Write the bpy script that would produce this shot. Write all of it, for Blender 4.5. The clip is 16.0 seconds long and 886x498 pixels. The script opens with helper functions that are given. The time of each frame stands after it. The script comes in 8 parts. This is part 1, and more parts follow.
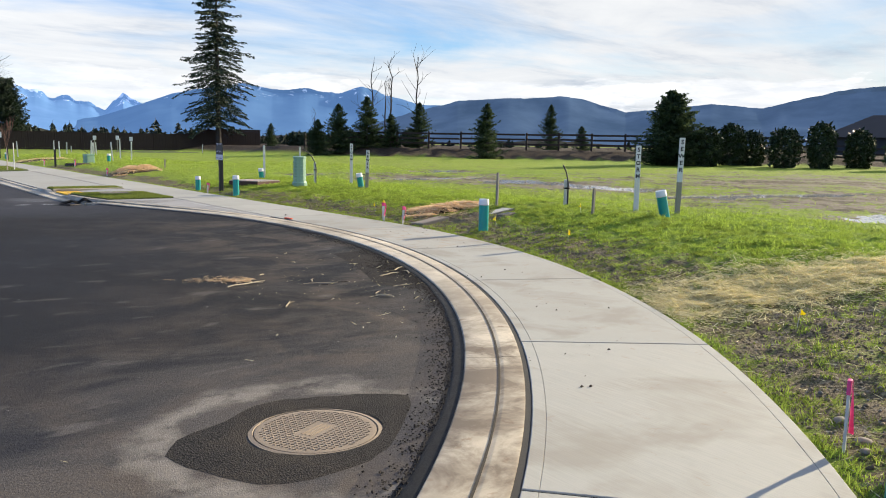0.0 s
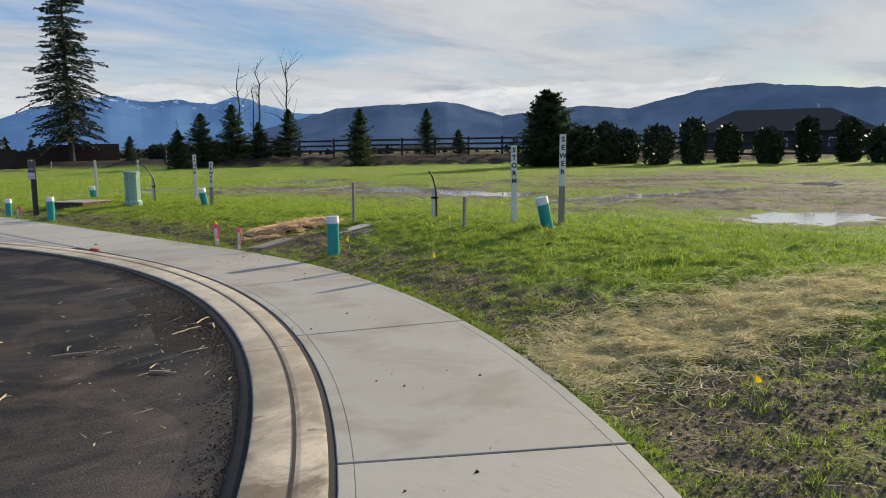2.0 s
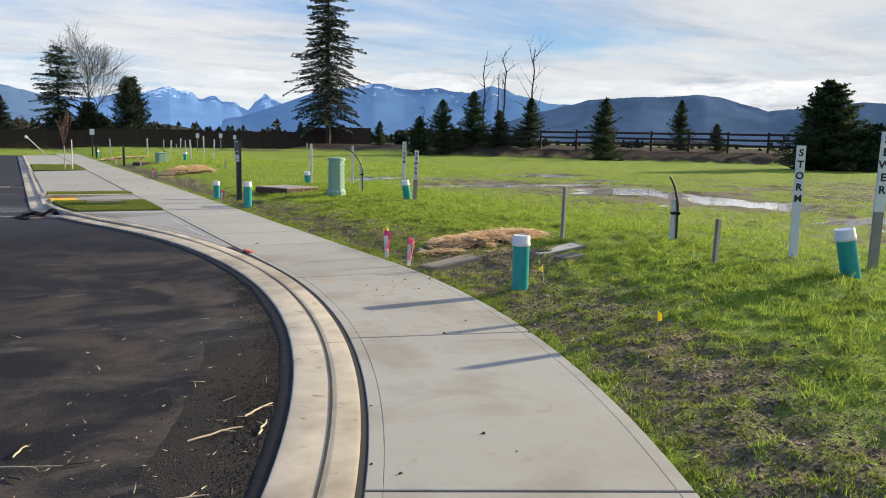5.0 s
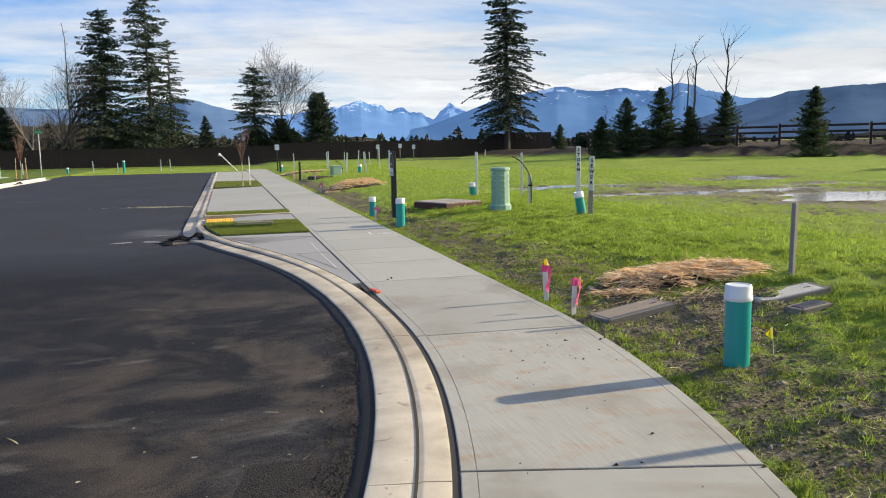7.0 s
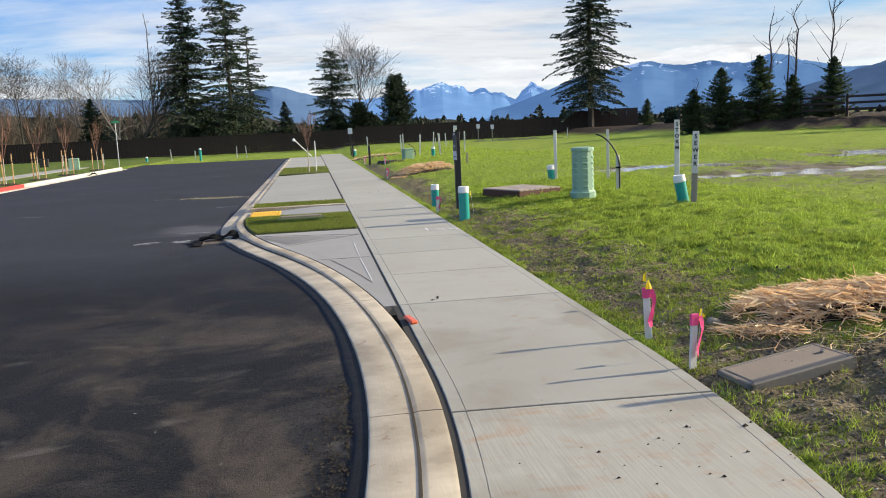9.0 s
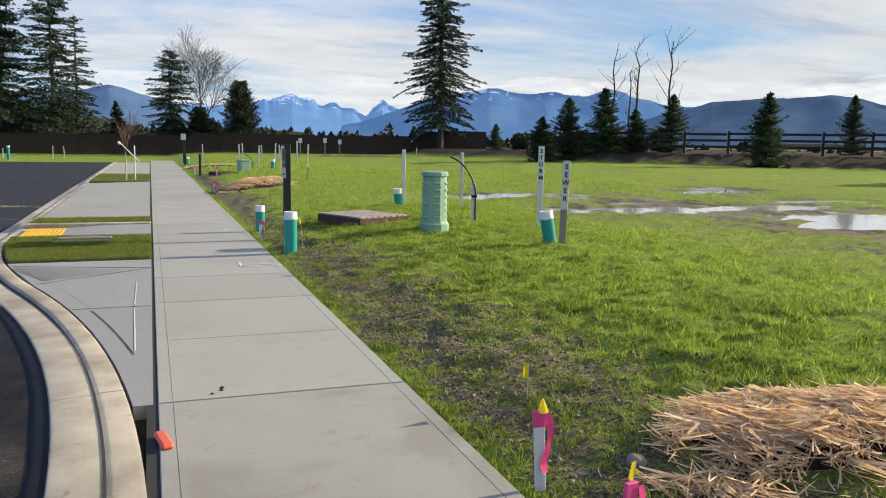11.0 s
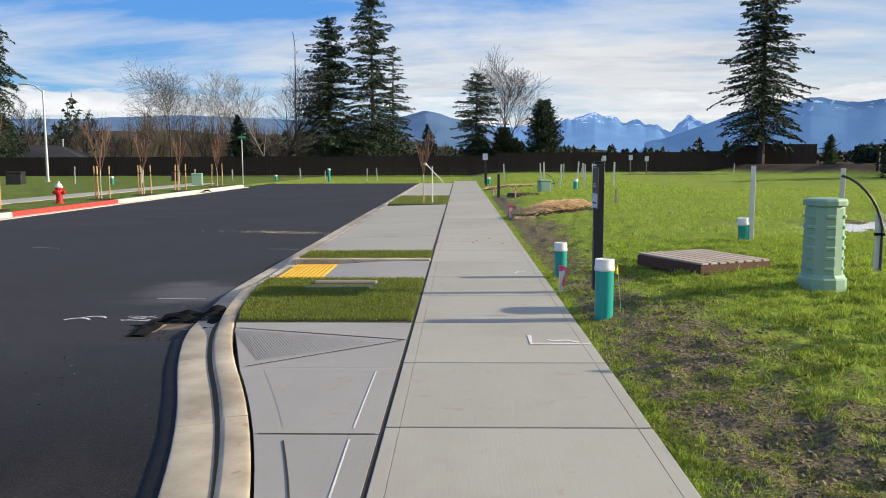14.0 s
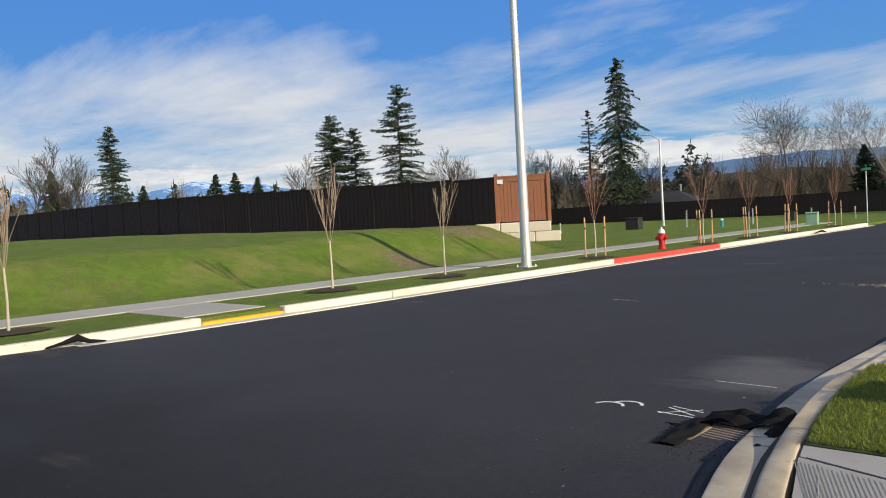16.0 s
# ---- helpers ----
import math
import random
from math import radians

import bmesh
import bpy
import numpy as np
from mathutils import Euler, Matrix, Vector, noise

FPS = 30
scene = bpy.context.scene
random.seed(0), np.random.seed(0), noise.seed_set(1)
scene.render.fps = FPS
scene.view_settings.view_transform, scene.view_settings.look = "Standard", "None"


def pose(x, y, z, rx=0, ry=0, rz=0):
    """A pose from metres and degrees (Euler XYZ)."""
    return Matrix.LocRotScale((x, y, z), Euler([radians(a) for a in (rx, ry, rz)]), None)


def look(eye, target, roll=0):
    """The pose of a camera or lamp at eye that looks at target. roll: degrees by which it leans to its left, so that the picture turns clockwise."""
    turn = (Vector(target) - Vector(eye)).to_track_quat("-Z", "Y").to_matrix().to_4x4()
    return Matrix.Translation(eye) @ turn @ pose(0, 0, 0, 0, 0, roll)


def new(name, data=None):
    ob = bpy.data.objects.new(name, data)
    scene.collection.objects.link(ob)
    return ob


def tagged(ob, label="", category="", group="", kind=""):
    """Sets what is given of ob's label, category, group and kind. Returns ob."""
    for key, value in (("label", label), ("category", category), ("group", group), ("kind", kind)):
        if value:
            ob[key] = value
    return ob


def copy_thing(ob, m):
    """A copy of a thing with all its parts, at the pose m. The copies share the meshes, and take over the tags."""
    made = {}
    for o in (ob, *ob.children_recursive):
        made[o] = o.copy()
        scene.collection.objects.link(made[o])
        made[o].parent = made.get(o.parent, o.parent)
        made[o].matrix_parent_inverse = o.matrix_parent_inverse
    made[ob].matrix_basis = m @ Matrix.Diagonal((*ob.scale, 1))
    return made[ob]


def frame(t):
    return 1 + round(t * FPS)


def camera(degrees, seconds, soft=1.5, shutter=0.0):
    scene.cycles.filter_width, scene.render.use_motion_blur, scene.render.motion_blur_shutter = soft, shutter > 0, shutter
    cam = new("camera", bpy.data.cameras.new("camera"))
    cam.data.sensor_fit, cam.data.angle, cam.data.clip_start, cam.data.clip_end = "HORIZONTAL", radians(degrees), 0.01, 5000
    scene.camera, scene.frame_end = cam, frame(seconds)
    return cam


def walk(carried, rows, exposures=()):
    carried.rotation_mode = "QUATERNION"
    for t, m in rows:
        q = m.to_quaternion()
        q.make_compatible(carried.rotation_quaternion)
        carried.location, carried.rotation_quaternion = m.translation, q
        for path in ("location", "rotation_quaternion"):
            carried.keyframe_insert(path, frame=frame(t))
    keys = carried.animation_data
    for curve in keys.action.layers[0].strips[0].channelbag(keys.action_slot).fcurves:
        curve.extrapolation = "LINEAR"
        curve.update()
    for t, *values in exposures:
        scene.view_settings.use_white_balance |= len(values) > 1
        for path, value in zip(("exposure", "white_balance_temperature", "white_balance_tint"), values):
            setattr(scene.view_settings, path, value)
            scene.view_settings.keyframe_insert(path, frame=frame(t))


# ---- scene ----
cam = camera(57.8, 16.0, soft=1.0)
PATH = [
    (0, (-6.971, -14.066, 1.504), (-5.771, -12.488, 1.244), 1.0),
    (0.5, (-6.373, -13.742, 1.495), (-4.906, -12.41, 1.23), 0.5),
    (1, (-5.919, -13.355, 1.481), (-4.364, -12.125, 1.217), -0.9),
    (1.5, (-5.479, -12.996, 1.479), (-3.953, -11.726, 1.231), -1.4),
    (2, (-5.053, -12.552, 1.47), (-3.639, -11.159, 1.226), -0.9),
    (2.5, (-4.641, -12.271, 1.504), (-3.35, -10.762, 1.273), -0.2),
    (3, (-4.242, -11.862, 1.521), (-3.111, -10.224, 1.319), -0.3),
    (3.5, (-3.81, -11.44, 1.522), (-2.758, -9.751, 1.314), 1.1),
    (3.7, (-3.668, -11.298, 1.503), (-2.676, -9.577, 1.269), 1.4),
    (5.8, (-2.058, -9.496, 1.503), (-1.176, -7.723, 1.223), 0.9),
    (6, (-1.944, -9.277, 1.53), (-1.132, -7.47, 1.257), 0.7),
    (6.5, (-1.692, -8.738, 1.527), (-1.014, -6.875, 1.262), -1.0),
    (7, (-1.435, -8.2, 1.537), (-0.923, -6.284, 1.28), -1.1),
    (7.5, (-1.21, -7.675, 1.529), (-0.778, -5.739, 1.276), -1.3),
    (8, (-1.015, -7.151, 1.516), (-0.644, -5.205, 1.239), -1.5),
    (8.5, (-0.872, -6.594, 1.525), (-0.648, -4.626, 1.247), -2.8),
    (9, (-0.651, -6.02, 1.492), (-0.344, -4.066, 1.195), -2.6),
    (9.5, (-0.463, -5.505, 1.495), (-0.004, -3.585, 1.174), -1.5),
    (9.7, (-0.382, -5.311, 1.507), (0.198, -3.421, 1.203), -0.8),
    (11.8, (0.327, -3.016, 1.468), (1.01, -1.153, 1.222), 1.0),
    (12, (0.434, -2.808, 1.48), (1.087, -0.933, 1.236), 1.0),
    (12.5, (0.571, -2.213, 1.481), (1.149, -0.315, 1.226), 0.9),
    (13, (0.556, -1.713, 1.476), (1.054, 0.209, 1.233), 0.1),
    (13.5, (0.542, -1.097, 1.468), (0.813, 0.871, 1.233), 0.5),
    (14, (0.42, -0.519, 1.451), (0.377, 1.468, 1.229), -0.2),
    (14.5, (0.342, 0.017, 1.461), (0.014, 1.981, 1.275), -1.5),
    (15, (0.27, 0.568, 1.456), (-0.344, 2.466, 1.308), -1.6),
    (15.5, (0.204, 1.071, 1.509), (-0.676, 2.862, 1.379), -2.7),
    (16, (0.171, 1.628, 1.489), (-1.205, 3.078, 1.411), -3.2),
]
walk(cam, [(t, look(eye, target, roll)) for t, eye, target, roll in PATH], [(0.0, 0.93), (0.5, 0.69), (1.0, 0.55), (1.5, 0.36), (2.5, 0.50), (3.5, 0.62), (7.0, 0.78), (9.5, 0.80), (11.0, 0.68), (12.0, 0.62), (12.6, 0.74), (14.0, 0.66), (15.0, 0.56), (16.0, 0.44)])

# ---- world and sun ----
SUN_AZ, SUN_EL = 87.0, 19.8
world = bpy.data.worlds.new("sky_world")
scene.world = world
world.use_nodes = True


class Nodes:
    """Short hand for a node tree."""

    def __init__(self, tree):
        self.t = tree
        tree.nodes.clear()

    def n(self, kind, ins=None, **props):
        node = self.t.nodes.new(kind)
        for k, v in props.items():
            setattr(node, k, v)
        for k, v in (ins or {}).items():
            if isinstance(v, bpy.types.NodeSocket):
                self.t.links.new(v, node.inputs[k])
            else:
                node.inputs[k].default_value = v
        return node

    def math(self, op, a, b=0.0, clamp=False):
        return self.n("ShaderNodeMath", {0: a, 1: b}, operation=op, use_clamp=clamp).outputs[0]

    def ramp(self, fac, stops):
        node = self.n("ShaderNodeValToRGB", {0: fac})
        els = node.color_ramp.elements
        while len(els) < len(stops):
            els.new(0.5)
        for e, (p, c) in zip(els, stops):
            e.position = p
            e.color = (c, c, c, 1) if isinstance(c, (int, float)) else (*c, 1)
        return node.outputs[0]

    def noise(self, scale, vec=None, detail=4.0, rough=0.55, dist=0.0):
        ins = {"Scale": scale, "Detail": detail, "Roughness": rough, "Distortion": dist}
        if vec is not None:
            ins["Vector"] = vec
        return self.n("ShaderNodeTexNoise", ins).outputs["Fac"]

    def mix(self, fac, a, b, blend="MIX"):
        node = self.n("ShaderNodeMix", data_type="RGBA", blend_type=blend)
        for i, v in ((0, fac), (6, a), (7, b)):
            if isinstance(v, bpy.types.NodeSocket):
                self.t.links.new(v, node.inputs[i])
            elif i == 0:
                node.inputs[0].default_value = v
            else:
                node.inputs[i].default_value = (*v, 1)
        return node.outputs[2]


W = Nodes(world.node_tree)
sky = W.n("ShaderNodeTexSky", sky_type="NISHITA", sun_disc=False, sun_elevation=radians(SUN_EL), sun_rotation=radians(SUN_AZ), altitude=100.0, air_density=1.0, dust_density=0.5, ozone_density=1.5)
co = W.n("ShaderNodeTexCoord").outputs["Generated"]
sep = W.n("ShaderNodeSeparateXYZ", {0: co})
up = W.math("ADD", W.math("MAXIMUM", sep.outputs[2], 0.0), 0.09)
flat = W.n("ShaderNodeCombineXYZ", {0: W.math("DIVIDE", sep.outputs[0], up), 1: W.math("DIVIDE", sep.outputs[1], up)}).outputs[0]
turned = W.n("ShaderNodeMapping", {"Vector": flat, "Location": (3.1, 1.7, 0.0), "Rotation": (0, 0, radians(28)), "Scale": (0.62, 1.15, 1.0)}).outputs[0]
crossed = W.n("ShaderNodeMapping", {"Vector": flat, "Location": (0.4, 5.2, 0.0), "Rotation": (0, 0, radians(-48)), "Scale": (0.8, 1.1, 1.0)}).outputs[0]
streaks = W.math("ADD", W.math("MULTIPLY", W.noise(0.42, turned, 8.0, 0.58, 0.6), 0.5), W.math("MULTIPLY", W.noise(0.55, crossed, 8.0, 0.60, 0.5), 0.5))
broad = W.noise(0.16, flat, 3.0, 0.5)
# the cloud sheet is thicker towards the low sun
sunside = W.math("ADD", W.math("MINIMUM", W.math("MULTIPLY", sep.outputs[0], 0.21), 0.085), W.math("MULTIPLY", sep.outputs[1], 0.03))
away = W.math("MULTIPLY", sep.outputs[0], -1.0, True)
bank = W.math("MULTIPLY", W.ramp(sep.outputs[2], [(0.02, 0.0), (0.07, 0.25), (0.15, 0.15), (0.27, 0.0)]), W.math("MULTIPLY", away, 1.15))
veil = W.math("ADD", W.math("ADD", W.math("ADD", W.math("MULTIPLY", streaks, 1.3), -0.15), W.math("MULTIPLY", broad, 0.5)), W.math("ADD", W.math("ADD", sunside, W.math("MULTIPLY", away, 0.012)), bank))
cover = W.math("MULTIPLY", W.ramp(veil, [(0.67, 0.02), (0.78, 0.55), (0.88, 0.97)]), W.math("SUBTRACT", 1.0, W.math("MULTIPLY", away, 0.12)))
thick = W.noise(1.3, turned, 6.0, 0.62, 0.4)
grey = W.math("ADD", W.math("MULTIPLY", thick, 0.85), W.math("ADD", W.math("MULTIPLY", broad, 0.3), W.math("MULTIPLY", sep.outputs[0], 0.07)))
cloud_col = W.ramp(grey, [(0.50, (0.97, 0.98, 0.99)), (0.62, (0.88, 0.90, 0.93)), (0.78, (0.57, 0.64, 0.75))])
# heaped clouds low over the hills, in patches
heap_vec = W.n("ShaderNodeMapping", {"Vector": co, "Scale": (7.0, 7.0, 34.0)}).outputs[0]
heap = W.noise(1.1, heap_vec, 7.0, 0.62, 0.2)
underside = W.ramp(W.noise(2.1, heap_vec, 5.0, 0.6, 0.3), [(0.40, 0.65), (0.60, 0.0)])
low = W.ramp(sep.outputs[2], [(0.0, 0.14), (0.06, 0.09), (0.11, 0.0), (0.24, 0.0)])
patches = W.ramp(W.noise(2.3, W.n("ShaderNodeMapping", {"Vector": co, "Scale": (1.0, 1.0, 0.3)}).outputs[0], 2.0), [(0.38, 0.25), (0.54, 1.0)])
heap_cover = W.ramp(W.math("MULTIPLY", W.math("ADD", heap, low), W.ramp(sep.outputs[2], [(0.07, 1.0), (0.13, 0.0)])), [(0.515, 0.0), (0.585, 0.95)])
heap_cover = W.math("MULTIPLY", heap_cover, patches)
# haze and cloud hold down the glow round the sun
tint = W.mix(W.math("ADD", W.math("MULTIPLY", sep.outputs[0], 1.1), 0.15, True), (0.48, 1.02, 1.82), (0.80, 0.95, 1.16))
blue = W.mix(1.0, sky.outputs[0], tint, "MULTIPLY")
strong = W.math("DIVIDE", 6.0, W.math("MAXIMUM", W.n("ShaderNodeSeparateColor", {0: blue}).outputs[2], 6.0))
held = W.n("ShaderNodeVectorMath", {0: blue}, operation="SCALE")
W.t.links.new(strong, held.inputs["Scale"])
sky_dim = held.outputs[0]
cloud_lit = W.n("ShaderNodeVectorMath", {0: cloud_col}, operation="SCALE")
W.t.links.new(W.math("SUBTRACT", 6.5, W.math("MULTIPLY", sep.outputs[0], 0.6)), cloud_lit.inputs["Scale"])
a = W.mix(cover, sky_dim, cloud_lit.outputs[0])
b = W.mix(heap_cover, a, W.mix(underside, (7.5, 7.5, 7.5), (5.0, 5.35, 5.9)))
bg = W.n("ShaderNodeBackground", {"Color": b, "Strength": 0.084})
W.n("ShaderNodeOutputWorld", {"Surface": bg.outputs[0]})

az, el = radians(SUN_AZ), radians(SUN_EL)
to_sun = Vector((math.sin(az) * math.cos(el), math.cos(az) * math.cos(el), math.sin(el)))
sun = new("sun", bpy.data.lights.new("sun", "SUN"))
sun.data.energy, sun.data.angle, sun.data.color = 4.7, radians(0.6), (1.0, 0.86, 0.63)
sun.matrix_world = look((0, 0, 60), Vector((0, 0, 60)) - to_sun)

# ---- materials ----


def material(name):
    m = bpy.data.materials.new(name)
    m.use_nodes = True
    return m, Nodes(m.node_tree)


def finish(k, colour, rough=0.7, metal=0.0, bump=None, strength=0.3, dist=0.01, spec=0.5, extra=None):
    ins = {"Base Color": colour if isinstance(colour, bpy.types.NodeSocket) else (*colour, 1), "Roughness": rough, "Metallic": metal, "Specular IOR Level": spec}
    ins.update(extra or {})
    if bump is not None:
        ins["Normal"] = k.n("ShaderNodeBump", {"Height": bump, "Strength": strength, "Distance": dist}).outputs[0]
    p = k.n("ShaderNodeBsdfPrincipled", ins)
    k.n("ShaderNodeOutputMaterial", {"Surface": p.outputs[0]})
    return p


def simple(name, colour, rough=0.6, metal=0.0, vary=0.25, scale=12.0, bump=0.15, dist=0.004, spec=0.5):
    """A surface of one paint or stuff with blotches, fine grain and a slight change from piece to piece."""
    m, k = material(name)
    pos = k.n("ShaderNodeTexCoord").outputs["Object"]
    blot = k.noise(scale * 0.25, pos, 3.0)
    grain = k.noise(scale * 6, pos, 4.0, 0.65)
    rnd = k.n("ShaderNodeObjectInfo").outputs["Random"]
    f = k.math("ADD", k.math("MULTIPLY", k.math("ADD", blot, grain), vary), k.math("MULTIPLY", rnd, vary * 0.5))
    f = k.math("ADD", f, 1.0 - vary * 1.25)
    sc = k.n("ShaderNodeVectorMath", {0: tuple(colour)}, operation="SCALE")
    k.t.links.new(f, sc.inputs["Scale"])
    r = k.math("ADD", k.math("MULTIPLY", blot, 0.25), rough - 0.12, True)
    finish(k, sc.outputs[0], r, metal, grain, bump, dist, spec)
    return m


def concrete(name, base, stain, wet=0.0, stained=0.0, dirt=0.6, tracked=False, silted=False):
    m, k = material(name)
    geo = k.n("ShaderNodeNewGeometry").outputs["Position"]
    rnd = k.n("ShaderNodeObjectInfo").outputs["Random"]
    big = k.noise(0.45, geo, 4.0, 0.6, 0.4)
    mid = k.noise(3.2, geo, 5.0, 0.6)
    fine = k.noise(160.0, geo, 3.0, 0.7)
    broom = k.n("ShaderNodeTexNoise", {"Vector": k.n("ShaderNodeMapping", {"Vector": geo, "Scale": (95.0, 3.0, 3.0)}).outputs[0], "Scale": 1.0, "Detail": 3.0}).outputs["Fac"]
    v = k.math("ADD", k.math("MULTIPLY", mid, 0.22), k.math("ADD", k.math("MULTIPLY", fine, 0.20), k.math("MULTIPLY", k.math("SUBTRACT", broom, 0.5), 0.10)))
    v = k.math("ADD", v, k.math("ADD", k.math("MULTIPLY", rnd, 0.10), 0.74))
    sc = k.n("ShaderNodeVectorMath", {0: tuple(base)}, operation="SCALE")
    k.t.links.new(v, sc.inputs["Scale"])
    spots = k.ramp(k.math("ADD", k.math("MULTIPLY", big, 0.7), k.math("MULTIPLY", mid, 0.4)), [(0.53 - stained, 0.0), (0.72 - stained, 0.75)])
    c = k.mix(spots, sc.outputs[0], stain)
    mud = k.ramp(k.noise(1.7, geo, 6.0, 0.7, 0.3), [(0.62, 0.0), (0.74, 0.6 * dirt)])
    c = k.mix(mud, c, (0.27, 0.18, 0.11))
    prints = k.ramp(k.noise(6.5, geo, 3.0, 0.6, 0.8), [(0.64, 0.0), (0.71, 0.6 * dirt)])
    c = k.mix(prints, c, (0.30, 0.205, 0.125))
    if tracked:
        # two stretches of the walk are combed deeper, one of them tracked with tan mud
        def past(a):
            d = k.n("ShaderNodeVectorMath", {0: k.n("ShaderNodeVectorMath", {0: geo, 1: (-13.95, -1.2, 0.0)}, operation="SUBTRACT").outputs[0], 1: (math.sin(a), -math.cos(a), 0.0)}, operation="DOT_PRODUCT").outputs["Value"]
            return k.math("MULTIPLY", d, 200.0, True)
        here = k.math("MULTIPLY", past(-0.0558), k.math("SUBTRACT", 1.0, past(-0.253)))
        combed = k.math("ADD", here, past(-0.646))
        smear = k.ramp(k.noise(3.4, k.n("ShaderNodeMapping", {"Vector": geo, "Scale": (1.0, 1.7, 1.0)}).outputs[0], 5.0, 0.62, 0.6), [(0.52, 0.0), (0.66, 0.75)])
        c = k.mix(k.math("MULTIPLY", smear, here), c, (0.36, 0.255, 0.16))
        lines = k.ramp(broom, [(0.42, 0.0), (0.62, 0.45)])
        c = k.mix(k.math("MULTIPLY", lines, combed), c, (0.44, 0.42, 0.36))
        damp = k.ramp(k.noise(1.1, geo, 4.0, 0.6, 0.5), [(0.50, 0.0), (0.64, 0.5)])
        c = k.mix(k.math("MULTIPLY", damp, past(0.13)), c, (0.235, 0.205, 0.155))
    if silted:
        # mud washed into the gutter of the bulb
        y = k.n("ShaderNodeSeparateXYZ", {0: geo}).outputs[1]
        washed = k.math("MULTIPLY", k.math("DIVIDE", k.math("SUBTRACT", -7.6, y), 2.0, True), k.ramp(k.noise(2.3, geo, 5.0, 0.68, 0.5), [(0.40, 0.0), (0.60, 0.85)]))
        c = k.mix(washed, c, (0.155, 0.115, 0.075))
    h = k.math("ADD", k.math("MULTIPLY", broom, 0.8), k.math("MULTIPLY", fine, 0.6))
    finish(k, c, k.math("SUBTRACT", 0.78 - wet, k.math("MULTIPLY", spots, 0.15)), 0.0, h, 0.35, 0.002, 0.4)
    return m


M = {}
M["walk"] = concrete("sidewalk_concrete", (0.372, 0.364, 0.318), (0.300, 0.276, 0.225), tracked=True)
M["apron"] = concrete("apron_concrete", (0.316, 0.310, 0.296), (0.262, 0.250, 0.228))
M["curb"] = concrete("curb_concrete", (0.66, 0.575, 0.43), (0.260, 0.205, 0.135), 0.0, 0.10, 1.3, silted=True)
M["tooled"] = simple("tooled_joint_shade", (0.19, 0.18, 0.16), 0.9, 0, 0.5, 9)
M["farcurb"] = concrete("far_curb_concrete", (0.56, 0.54, 0.48), (0.38, 0.34, 0.28))


